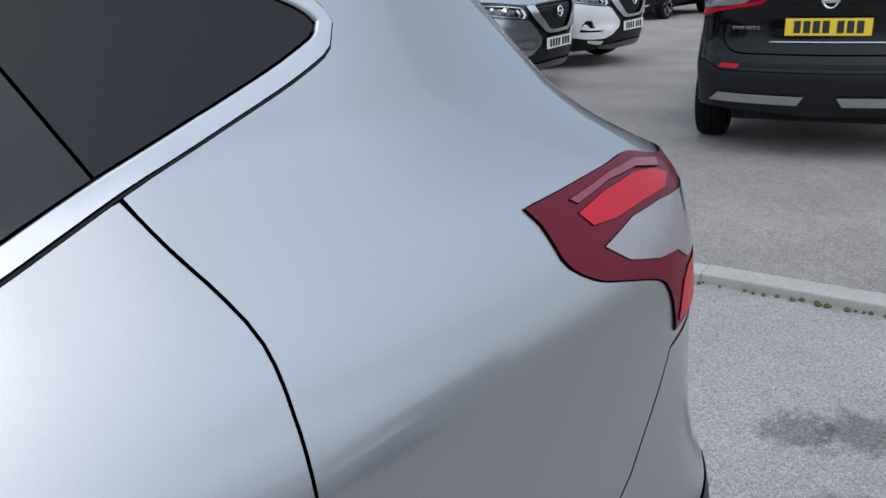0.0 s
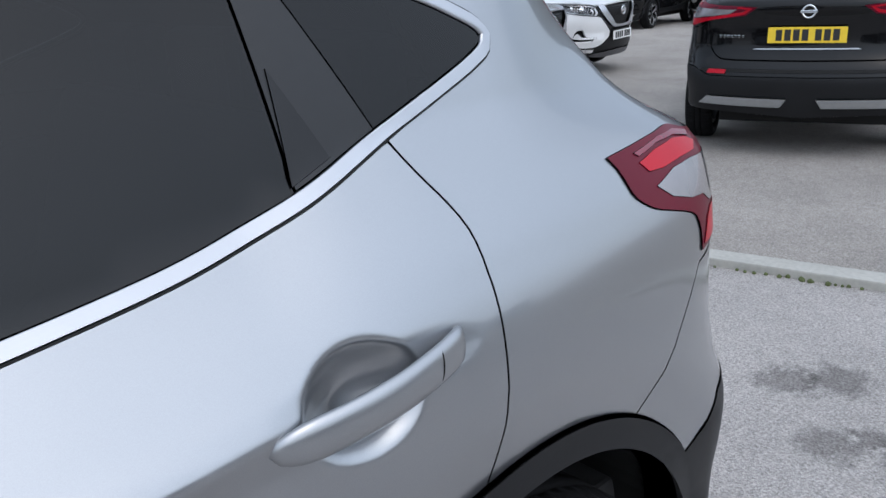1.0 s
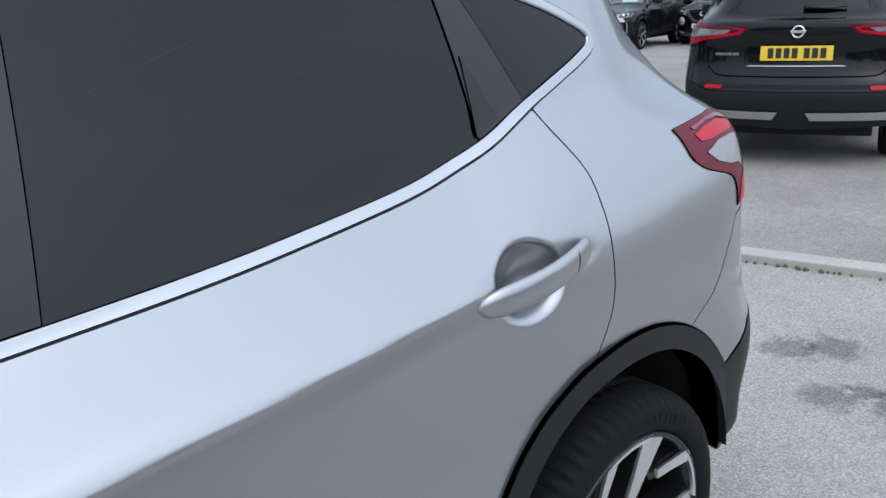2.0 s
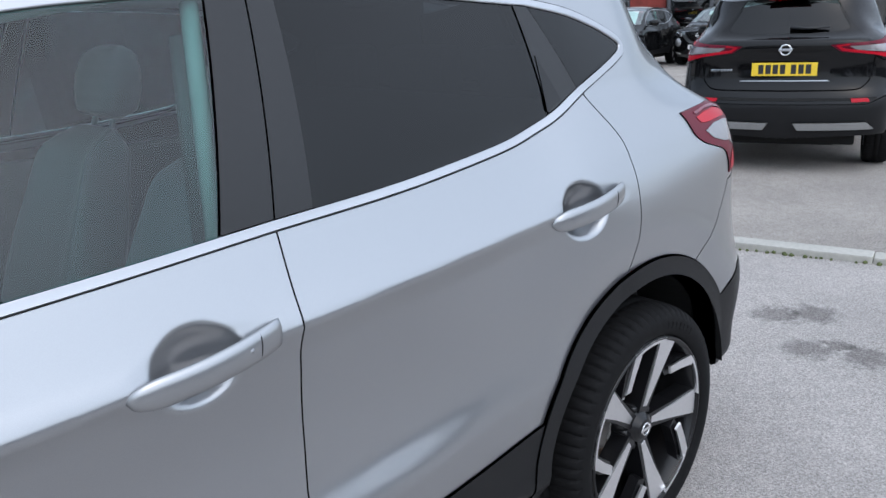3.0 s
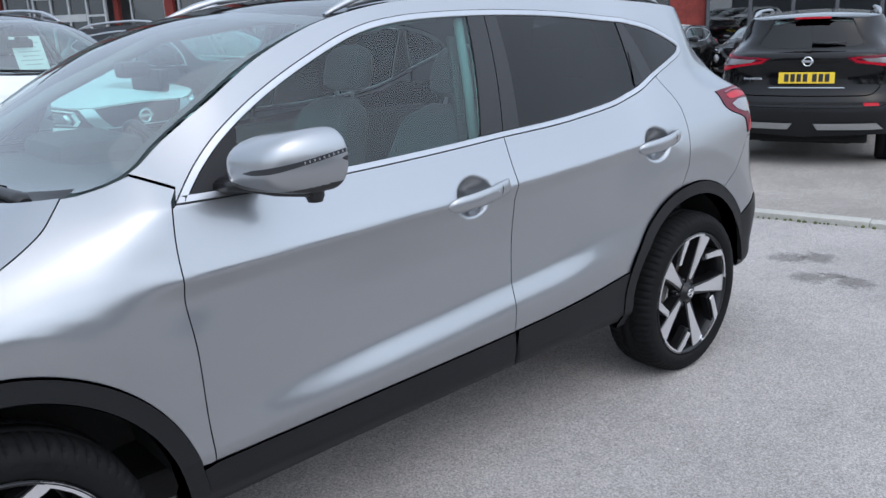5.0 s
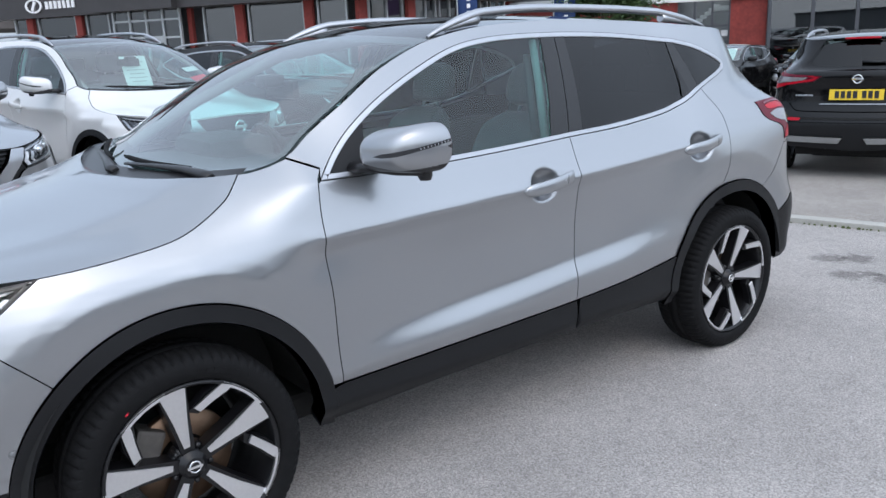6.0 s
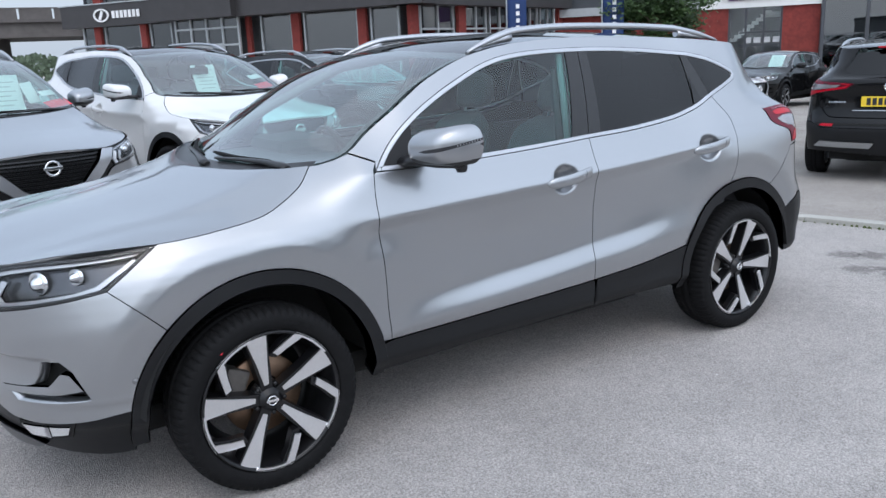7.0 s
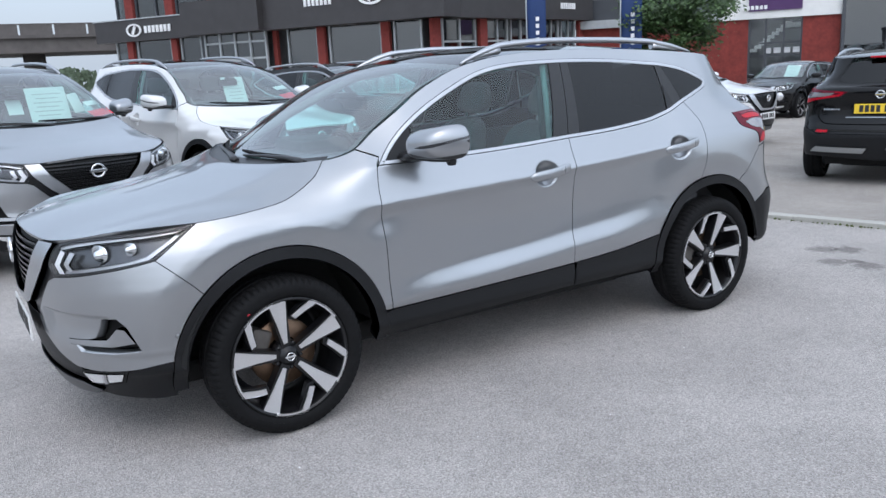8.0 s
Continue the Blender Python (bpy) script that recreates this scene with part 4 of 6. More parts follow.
    P("corner_pane", straight([(1.084, 1.328), (1.130, 1.226), (1.074, 1.205), (1.084, 1.328)]), RIMBLACK, gap=0.0, lift=0.0012, edge=0.003, round_edge=0.0008, step=0.03)
    P("quarter_window", cut(c1, None), PRIVACY, gap=0.0018, lift=-0.003, edge=0.003, step=0.03)
    # cladding
    ring_f = joined(bent(arc(ARCH_F, HUB_Z, ARCH + 0.003, -4, 189, 70)), bent(arc(ARCH_F, HUB_Z, 0.420, 189, -4, 70)))
    ring_r = joined(bent(arc(ARCH_R, HUB_Z, ARCH + 0.003, 4, 184, 70)), bent(arc(ARCH_R, HUB_Z, 0.420, 184, 4, 70)))
    P("front_arch_cladding", ring_f, CLAD, lift=0.010, edge=0.07, gap=0.0, round_edge=0.006)
    P("rear_arch_cladding", ring_r, CLAD, lift=0.010, edge=0.07, gap=0.0, round_edge=0.006)
    sill1 = joined(np.array([q for q in CLAD_TOP if q[0] < 0.272]), [(0.274, 0.40), (0.275, 0.345), (0.0, 0.337), (-0.4, 0.328), (-0.845, 0.312)], arc(ARCH_F, HUB_Z, ARCH, -4, 12))
    sill2 = joined(np.array([q for q in CLAD_TOP if 0.277 < q[0] < 0.908]), arc(ARCH_R, HUB_Z, ARCH, 156, 178), [(0.870, 0.330), (0.6, 0.338), (0.278, 0.342)])
    P("door_cladding", sill1, CLAD, lift=0.006, edge=0.05, gap=0.0015, round_edge=0.004)
    P("door_cladding", sill2, CLAD, lift=0.006, edge=0.05, gap=0.0015, round_edge=0.004)
    # wheel housings
    for s in (-1, 1):
        for x in (-WHEEL_X, WHEEL_X):
            bm = bmesh.new()
            rs = []
            for r, y in ((0.432, 0.875), (0.445, 0.80), (0.445, 0.50), (0.05, 0.49)):
                rs.append([bm.verts.new((x + r * math.cos(a), s * y, HUB_Z + r * math.sin(a))) for a in np.radians(np.linspace(6, 174, 36))])
            for a, b in zip(rs, rs[1:]):
                for k in range(35):
                    bm.faces.new((a[k], a[k + 1], b[k + 1], b[k]))
            part("wheel_housing", bm, GAP, car)
    # bonnet
    def P3(line):
        return skin(line[:, 0], line[:, 1])
    left = P3(HOOD_LINE)
    # gap along the wing
    left = left + np.array([0, 0.004, 0])
    right = left * np.array([1, -1, 1])
    tt = np.linspace(-1, 1, 41)
    back = np.stack([-1.035 - 0.215 * (1 - tt ** 2) ** 0.8, 0.706 * tt, 1.122 - 0.035 * (1 - np.abs(tt) ** 3)], 1)
    back[0], back[-1] = left[0], right[0]
    fy = np.array([0.815, 0.74, 0.66, 0.56, 0.45, 0.3, 0.15, 0.0])
    fl = [left[-1]]
    for y, z in zip(fy[1:], (0.926, 0.910, 0.893, 0.884, 0.892, 0.900, 0.903)):
        fl.append(skin(np.array([NU(y)]), np.array([z]))[0] + np.array([0.004, 0, 0.006]))
    fl = np.array(fl)
    front_ = np.concatenate([fl, fl[::-1][1:] * np.array([1, -1, 1])])
    front_ = spline(front_, 0.03)

    def hood_bulge(u, v):
        c = 2 * v - 1
        crown = 0.046 * (1 - c ** 2) * np.sin(np.pi * np.clip(u, 0, 1)) ** 0.8
        w = 0.80 - 0.28 * u
        step_ = 0.016 * (1 / (1 + np.exp((np.abs(c) - w) / 0.022))) * np.sin(np.pi * np.clip(u * 0.92 + 0.05, 0, 1)) ** 0.7
        z = crown + step_
        return np.concatenate([np.zeros_like(z), np.zeros_like(z), z], 2) if z.ndim == 3 else z
    hood = coons(left, right, back, front_, 60 if hero else 30, 61 if hero else 31, hood_bulge)
    grid_part("bonnet", hood, mat, car, thick=0.015, flip=True)
    # scuttle between bonnet and windscreen
    sb = np.stack([-0.99 - 0.19 * (1 - tt ** 2) ** 0.9, 0.69 * tt, 1.135 - 0.028 * (1 - np.abs(tt) ** 3)], 1)
    lo = back + np.array([-0.01, 0, -0.012])
    cowl = coons(lo[::1], sb, np.array([lo[0], (lo[0] + sb[0]) / 2 - [0, 0, 0.004], sb[0]]), np.array([lo[-1], (lo[-1] + sb[-1]) / 2 - [0, 0, 0.004], sb[-1]]), 41, 5)
    grid_part("scuttle_panel", cowl, TRIM, car)
    # windscreen
    xs = np.linspace(-0.985, SCREEN_TOP, 30)
    wl_ = skin(xs, edge_z(xs)) + np.array([0, 0.006, -0.002])
    wr_ = wl_ * np.array([1, -1, 1])
    y1 = -wl_[-1][1]
    stop = np.stack([wl_[-1][0] - 0.12 * (1 - tt ** 2), y1 * tt, wl_[-1][2] + 0.032 * (1 - tt ** 2)], 1)
    y0 = -wl_[0][1]
    sbase = np.stack([wl_[0][0] - 0.185 * (1 - tt ** 2) ** 0.9, y0 * tt, wl_[0][2] - 0.026 * (1 - np.abs(tt) ** 3)], 1)
    scr = coons(wl_, wr_, sbase, stop, 30, 41, lambda u, v: np.concatenate([-0.020 * np.sin(np.pi * u) * np.ones_like(v), 0 * u * v, 0.028 * np.sin(np.pi * u) * np.sin(np.pi * v)], 2))
    grid_part("windscreen", scr, SCREEN, car)
    # dark printed border inside the screen
    def band(rows_, cols):
        return scr[rows_][:, cols] - np.array([-0.004, 0, 0.005])
    border = {"bottom": (slice(0, 3), slice(0, 41)), "top": (slice(27, 30), slice(0, 41)), "left": (slice(0, 30), slice(0, 2)), "right": (slice(0, 30), slice(39, 41))}
    for rws, cls in border.values():
        grid_part("screen_border", band(rws, cls), TRIM, car)
    # roof
    xr = np.linspace(SCREEN_TOP, 1.56, 40)
    rl = skin(np.array([U(x, float(edge_z(x))) for x in xr]), edge_z(xr)) + np.array([0, 0.004, 0])
    rr = rl * np.array([1, -1, 1])
    rb = np.stack([rl[-1][0] + 0.05 * (1 - tt ** 2), -rl[-1][1] * tt, rl[-1][2] + 0.030 * (1 - tt ** 2)], 1)
    roof = coons(rl, rr, stop[:, :] * 1.0, rb, 40, 41, lambda u, v: np.concatenate([0 * u * v, 0 * u * v, 0.012 * np.sin(np.pi * u) * np.sin(np.pi * v)], 2))
    roof[0] = stop
    grid_part("roof_panel", roof, ROOFGLASS if glass_roof else mat, car, label="dark panoramic glass roof" if glass_roof else "")
    # spoiler lip over the tailgate
    xs2 = np.linspace(1.56, 1.755, 10)
    sl = skin(np.array([U(x, float(edge_z(x))) for x in xs2]), edge_z(xs2)) + np.array([0, 0.004, 0])
    s_end = np.stack([1.755 + 0.085 * (1 - np.abs(tt) ** 2.5), -sl[-1][1] * tt, sl[-1][2] + 0.028 * (1 - tt ** 2)], 1)
    sp = coons(sl, sl * np.array([1, -1, 1]), rb, s_end, 10, 41)
    grid_part("roof_spoiler", sp, mat, car, thick=0.035)
    # roof rails
    for s in (-1, 1):
        bm = bmesh.new()
        xs3 = np.linspace(-0.20, 1.42, 60)
        e = skin(np.array([U(x, float(edge_z(x))) for x in xs3]), edge_z(xs3))
        t = (xs3 + 0.20) / 1.62
        lift = 0.044 * np.clip(np.minimum(t / 0.16, (1 - t) / 0.20), 0, 1) ** 0.8
        pts = [(p[0], s * (-p[1] - 0.030), p[2] + h + 0.004) for p, h in zip(e, lift)]
        rad = [0.008 + 0.012 * min(1, k / 6, (59 - k) / 6) for k in range(60)]
        tube(bm, pts, rad, 12, 0.8)
        rail = part("roof_rail", bm, CHROME, car, "satin silver roof rail")
        for x0, x1 in ((-0.14, 0.06), (1.10, 1.34)):
            bm = bmesh.new()
            k0 = [i for i, x in enumerate(xs3) if x0 <= x <= x1]
            tube(bm, [(pts[i][0], pts[i][1], pts[i][2] - lift[i] * 0.5) for i in k0], [max(0.006, 0.5 * lift[i]) for i in k0], 8, 1.0)
            part("rail_foot", bm, CHROME, rail)
    # mirrors and handles
    for s in (1, -1):
        mirror_housing(car, s, mat, hero and s > 0)
        for k, (hx, hz) in enumerate(HANDLES):
            handle(car, hx, hz, s, mat, k == 0)
    for x, sx in ((-WHEEL_X, 1), (WHEEL_X, 1)):
        for s in (-1, 1):
            wheel(car, x, s * 0.793, s, 100 if x < 0 else 70, (2 if x < 0 else 1) if hero and s < 0 else 0)
    nose_parts(car, mat, st, plate_f)
    tail_parts(car, mat, st)
    cabin(car, hero)
    # floor pan, with extra unseen boxes added to deepen the shade under the car
    for c, size in (((0, 0, 0.27), (3.7, 1.2, 0.10)), ((0, 0, 0.30), (1.55, 1.34, 0.12)), ((-1.72, 0, 0.28), (0.34, 1.10, 0.10)), ((0, 0, 0.215), (3.3, 0.9, 0.06))):
        bm = bmesh.new()
        box(bm, c, size, bevel=0.02)
        part("underbody_tray", bm, GAP, car)
    return car


def nose_parts(car, mat, st, plate_f):
    P = lambda nm, o, m, **k: panel(nm, o, skin, m, k.pop("parent", car), step=k.pop("step", st), **k)
    low = on([(-1.765, 0.405), (-1.84, 0.398), ("n", 0.74, 0.382), ("n", 0.60, 0.368), ("n", 0.50, 0.372)])
    recess = straight([("n", 0.53, 0.482), ("n", 0.63, 0.512), ("n", 0.66, 0.590), ("n", 0.73, 0.600), ("n", 0.752, 0.566), ("n", 0.775, 0.464), ("n", 0.70, 0.452), ("n", 0.56, 0.446)])
    bump = joined(BUMPER_F_GAP, on([(-1.805, 0.820), (-1.90, 0.80), ("n", 0.72, 0.785), ("n", 0.62, 0.766), ("n", 0.50, 0.752)]), straight([("n", 0.50, 0.752), ("n", 0.455, 0.735), ("n", 0.34, 0.62), ("n", 0.28, 0.56), ("n", 0.29, 0.49), ("n", 0.40, 0.41), ("n", 0.50, 0.372)]), low[::-1],
                  bent(arc(ARCH_F, HUB_Z, ARCH, 170, 135)))
    P("front_bumper", bump, mat, holes=[recess], edge=0.05, step=0.011 if st < 0.03 else st)
    P("recess_floor", inset(recess, -0.01), GAP, lift=-0.06, edge=0.004, gap=0)
    # bright blade across the recess
    P("recess_blade", straight([("n", 0.50, 0.494), ("n", 0.68, 0.508), ("n", 0.728, 0.560), ("n", 0.746, 0.556), ("n", 0.766, 0.500), ("n", 0.70, 0.482), ("n", 0.50, 0.476), ("n", 0.50, 0.494)]), mat, lift=0.004, edge=0.03, gap=0, step=0.03)
    # black wedge beside the grille, bright vee and dark mesh
    P("grille_wedge", joined(straight([("n", 0.52, 0.888), ("n", 0.48, 0.885), ("n", 0.43, 0.80), ("n", 0.25, 0.64), ("n", 0.22, 0.56), ("n", 0.28, 0.56), ("n", 0.34, 0.62), ("n", 0.455, 0.735), ("n", 0.50, 0.752), ("n", 0.47, 0.80), ("n", 0.505, 0.876)])), RIMBLACK, lift=-0.012, gap=0)
    vee = joined(straight([("n", 0.515, 0.884), ("n", 0.445, 0.79), ("n", 0.355, 0.70), ("n", 0.255, 0.625), ("n", 0.20, 0.605), ("n", 0.0, 0.60), ("n", 0.0, 0.632), ("n", 0.16, 0.638), ("n", 0.205, 0.665), ("n", 0.25, 0.71), ("n", 0.345, 0.80), ("n", 0.415, 0.886), ("n", 0.515, 0.884)]))
    P("grille_vee", vee, CHROME, lift=0.014, edge=0.055, gap=0.0, label="chrome grille surround", round_edge=0.006)
    P("grille_mesh", straight([("n", 0.42, 0.885), ("n", 0.0, 0.90), ("n", 0.0, 0.55), ("n", 0.30, 0.55), ("n", 0.46, 0.74), ("n", 0.48, 0.80), ("n", 0.42, 0.885)]), GAP, lift=-0.03, gap=0, edge=0.002)
    for k in range(9):
        z = 0.645 + 0.027 * k
        w = 0.19 + (z - 0.645) * 0.98
        P("grille_bar", straight([("n", 0.0, z), ("n", w, z), ("n", w, z + 0.010), ("n", 0.0, z + 0.010), ("n", 0.0, z)], 0.03), RIMBLACK, lift=-0.012, gap=0, edge=0.015, step=0.05)
    # lower valance with fog lamp
    val = joined(low, straight([("n", 0.50, 0.372), ("n", 0.40, 0.41), ("n", 0.29, 0.49), ("n", 0.28, 0.56), ("n", 0.0, 0.575), ("n", 0.0, 0.30), ("n", 0.5, 0.25), (-1.96, 0.235), (-1.80, 0.225)]), bent(arc(ARCH_F, HUB_Z, ARCH, 193, 170)))
    P("front_valance", val, CLAD, lift=-0.006, edge=0.04)
    lip = straight([("n", 0.0, 0.315), ("n", 0.40, 0.300), ("n", 0.50, 0.300), ("n", 0.60, 0.275), ("n", 0.55, 0.250), ("n", 0.4, 0.235), ("n", 0.0, 0.235), ("n", 0.0, 0.315)])
    P("skid_lip", lip, SKIDDARK, lift=0.010, edge=0.03, gap=0, round_edge=0.012)
    fog = straight([("n", 0.525, 0.345), ("n", 0.62, 0.356), ("n", 0.715, 0.366), ("n", 0.70, 0.325), ("n", 0.62, 0.305), ("n", 0.55, 0.298), ("n", 0.525, 0.345)])
    P("fog_bezel", inset(fog, -0.012), GAP, lift=-0.002, gap=0, edge=0.01)
    P("fog_lamp", fog, FOGLAMP, lift=0.003, gap=0.002)
    P("fog_bar", straight([("n", 0.635, 0.358), ("n", 0.65, 0.360), ("n", 0.64, 0.308), ("n", 0.625, 0.306), ("n", 0.635, 0.358)]), CHROME, lift=0.006, gap=0)
    # headlamp
    for s in (1, -1):
        h = new("headlamp")
        h.parent = car
        k = dict(parent=h, sides=(s,))
        P("housing", LAMP_F, HEADBOWL, lift=-0.045, edge=0.01, gap=0.0, **k)
        P("rim", LAMP_F, TRIM, holes=[inset(LAMP_F, 0.010)], lift=-0.001, edge=0.05, gap=0.001, step=0.05, **k)
        P("lens", inset(LAMP_F, 0.004), LENS, lift=0.0, edge=0.01, gap=0.0, **k)
        strip = lambda pts, mt, nm: P(nm, straight(pts + [pts[0]], 0.02), mt, lift=-0.014, edge=0.01, gap=0, step=0.04, **k)
        strip([(-1.68, 0.933), (-1.78, 0.925), ("n", 0.70, 0.908), ("n", 0.60, 0.892), ("n", 0.53, 0.874), ("n", 0.54, 0.864), ("n", 0.61, 0.880), ("n", 0.70, 0.896), (-1.78, 0.913), (-1.71, 0.920)], CLEARLAMP, "light_strip")
        strip([("n", 0.535, 0.862), ("n", 0.495, 0.800), ("n", 0.52, 0.764), ("n", 0.55, 0.768), ("n", 0.528, 0.800), ("n", 0.56, 0.856)], WHITECARD, "day_light")
        strip([("n", 0.585, 0.858), ("n", 0.553, 0.806), ("n", 0.575, 0.776), ("n", 0.60, 0.780), ("n", 0.578, 0.806), ("n", 0.61, 0.855)], CLEARLAMP, "day_light_inner")
        strip([("n", 0.55, 0.768), ("n", 0.70, 0.790), (-1.90, 0.808), (-1.825, 0.828), (-1.70, 0.908), (-1.715, 0.910), (-1.835, 0.838), (-1.90, 0.820), ("n", 0.70, 0.802), ("n", 0.56, 0.780)], CHROME, "lower_strip")
        for y, z, r in ((0.68, 0.842, 0.031), (0.765, 0.862, 0.021)):
            c = skin(np.array([NU(y)]), np.array([z]))[0] * np.array([1, s, 1])
            bm = bmesh.new()
            lathe(bm, [(0.0005, -0.030), (r * 0.5, -0.026), (r * 0.86, -0.012), (r * 0.95, 0.0), (r * 1.25, -0.012), (r * 1.35, 0.002)], 28)
            ob = part("projector", bm, BRIGHT, h)
            ob.matrix_basis = Matrix.Translation(Vector(c) + Vector((0.045, 0.018 * s, 0))) @ Matrix.Rotation(radians(-90 + 25 * (1 if s > 0 else -1)), 4, "Z")
        # parking sensor
        c = skin(np.array([U(-1.765)]), np.array([0.512]))[0] * np.array([1, s, 1])
        bm = bmesh.new()
        lathe(bm, [(0.0005, -0.003), (0.0085, -0.003), (0.009, -0.0005), (0.0095, -0.0025), (0.0125, -0.0025), (0.0135, 0.002)], 20)
        ob = part("parking_sensor", bm, SENSOR, car)
        ob.matrix_basis = Matrix.Translation(c) @ Matrix.Rotation(radians(-12 if s > 0 else 192), 4, "Z")
    emblem("front_emblem", car, (float(-nose_x(0.80)) - 0.012, 0, 0.80), 0.056, Matrix.Rotation(radians(-90), 4, "Z"))
    if plate_f:
        number_plate(car, (-2.222, 0, 0.50), Matrix.Rotation(radians(-90), 4, "Z"), PLATE_W)


def tail_parts(car, mat, st):
    P = lambda nm, o, m, **k: panel(nm, o, skin, m, k.pop("parent", car), step=k.pop("step", st), **k)
    # tailgate, its glass and the bumper
    gate = joined(on([("t", 0.60, 1.398), ("t", 0.655, 1.28), ("t", 0.69, 1.17), ("t", 0.70, 1.08), ("t", 0.69, 0.95), ("t", 0.66, 0.80), ("t", 0.60, 0.735), ("t", 0.50, 0.72)]), straight([("t", 0.50, 0.72), ("t", -0.0019, 0.715), ("t", -0.0019, 1.185)]),
                  on([("t", -0.0019, 1.185), ("t", 0.3, 1.188), ("t", 0.55, 1.203), ("t", 0.632, 1.240), ("t", 0.582, 1.395)]))
    P("tailgate", gate, mat)
    gl = joined(on([("t", -0.0007, 1.185), ("t", 0.3, 1.188), ("t", 0.55, 1.203), ("t", 0.632, 1.240), ("t", 0.575, 1.42)]), straight([("t", 0.575, 1.42), ("t", -0.0007, 1.475), ("t", -0.0007, 1.185)]))
    P("rear_window", gl, REARGLASS, lift=-0.003, gap=0.0005)
    P("rear_window_seal", gl, GAP, lift=-0.03, gap=-0.01)
    bump = joined(BUMPER_R_GAP, straight([(1.772, 0.935), (1.86, 0.94), ("t", 0.76, 0.955), ("t", 0.70, 0.99), ("t", 0.69, 0.93), ("t", 0.665, 0.79)]), on([("t", 0.665, 0.79), ("t", 0.60, 0.727), ("t", 0.50, 0.712)]), straight([("t", 0.50, 0.712), ("t", -0.0019, 0.707), ("t", -0.0019, 0.60), ("t", 0.66, 0.605), (1.98, 0.66), (1.85, 0.668), (1.78, 0.628)]), bent(arc(ARCH_R, HUB_Z, ARCH, 33, 60.6)))
    P("rear_bumper", bump, mat, round_edge=0.0045)
    low = joined(straight([("t", -0.0019, 0.597), ("t", 0.66, 0.602), (1.98, 0.657), (1.85, 0.665), (1.78, 0.625)]), bent(arc(ARCH_R, HUB_Z, ARCH, 33, 0)), straight([(1.80, 0.33), (1.95, 0.34), ("t", 0.5, 0.33), ("t", -0.0019, 0.30), ("t", -0.0019, 0.597)]))
    P("rear_valance", low, CLAD, lift=0.002, edge=0.05)
    P("bumper_groove", straight([("t", 0.0, 0.652), ("t", 0.72, 0.655), ("t", 0.74, 0.635), ("t", 0.0, 0.628), ("t", 0.0, 0.652)]), GAP, lift=0.003, gap=0)
    P("skid_plate", straight([("t", 0.10, 0.445), ("t", 0.66, 0.455), ("t", 0.72, 0.395), ("t", 0.14, 0.385), ("t", 0.10, 0.445)]), SKID, lift=0.022, edge=0.03, gap=0)
    P("bumper_reflector", straight([("t", 0.53, 0.648), ("t", 0.66, 0.65), ("t", 0.675, 0.62), ("t", 0.54, 0.618), ("t", 0.53, 0.648)]), REDBODY, lift=0.008, gap=0)
    P("gate_handle", straight([("t", 0.0, 0.797), ("t", 0.34, 0.797), ("t", 0.36, 0.789), ("t", 0.0, 0.788), ("t", 0.0, 0.797)]), CHROME if mat is not BLACK else TRIM, lift=0.014, gap=0)
    bm = bmesh.new()
    box(bm, (1.842, 0, 1.478), (0.016, 0.34, 0.020), bevel=0.004)
    part("high_brake_light", bm, REDBODY, car)
    bm = bmesh.new()
    x = float(tail_x(1.25))
    tube(bm, [(x + 0.03, 0.02, 1.235), (x + 0.035, 0.16, 1.225), (x + 0.02, 0.33, 1.232)], [0.020, 0.015, 0.008], 8, 0.7)
    part("rear_wiper", bm, TRIM, car)
    emblem("rear_emblem", car, (float(tail_x(1.06)) + 0.006, 0, 1.055), 0.048, Matrix.Rotation(radians(90), 4, "Z"))
    number_plate(car, (2.128, 0, 0.895), Matrix.Rotation(radians(90), 4, "Z") @ Matrix.Rotation(radians(-4), 4, "X"), PLATE_Y)
    for k in range(7):
        bm = bmesh.new()
        u = 0.60 - 0.027 * k
        q = skin(np.array([TU(u)]), np.array([0.885]))[0]
        box(bm, (q[0] + 0.003, q[1], q[2]), (0.004, 0.020, 0.018), bevel=0.002)
        part("name_bar", bm, BRIGHT, car)
    for s in (1, -1):
        t = new("tail_lamp")
        t.parent = car
        k = dict(parent=t, sides=(s,))
        P("seal", LAMP_R, GAP, lift=0.0015, edge=0.012, gap=0, round_edge=0.001, **k)
        P("body", inset(LAMP_R, 0.001), REDDARK, lift=0.003, edge=0.008, gap=0.0, **k)
        strip = lambda pts, mt, nm, lf: P(nm, straight(pts + [pts[0]], 0.02), mt, lift=lf, edge=0.002, gap=0, step=0.03, round_edge=0.0008, **k)
        strip([(1.644, 1.122), (1.70, 1.130), (1.777, 1.132), (1.83, 1.124), (1.865, 1.112), (1.835, 1.104), (1.764, 1.106), (1.70, 1.104), (1.659, 1.107)], REDBODY, "brake_light", 0.0045)
        strip([(1.790, 0.962), (1.850, 0.960), ("t", 0.79, 0.972), ("t", 0.70, 1.0), ("t", 0.45, 1.04), ("t", 0.41, 1.083), ("t", 0.52, 1.095), ("t", 0.52, 1.084), ("t", 0.44, 1.075), ("t", 0.47, 1.058), ("t", 0.70, 1.022), ("t", 0.80, 1.01), (1.84, 1.012), (1.815, 1.0)], REDBODY, "light_guide", 0.0045)
        strip([(1.640, 1.136), (1.73, 1.143), (1.80, 1.141), (1.86, 1.128), (1.85, 1.122), (1.79, 1.135), (1.72, 1.137), (1.65, 1.130)], CRIMSON, "upper_lip", 0.0050)
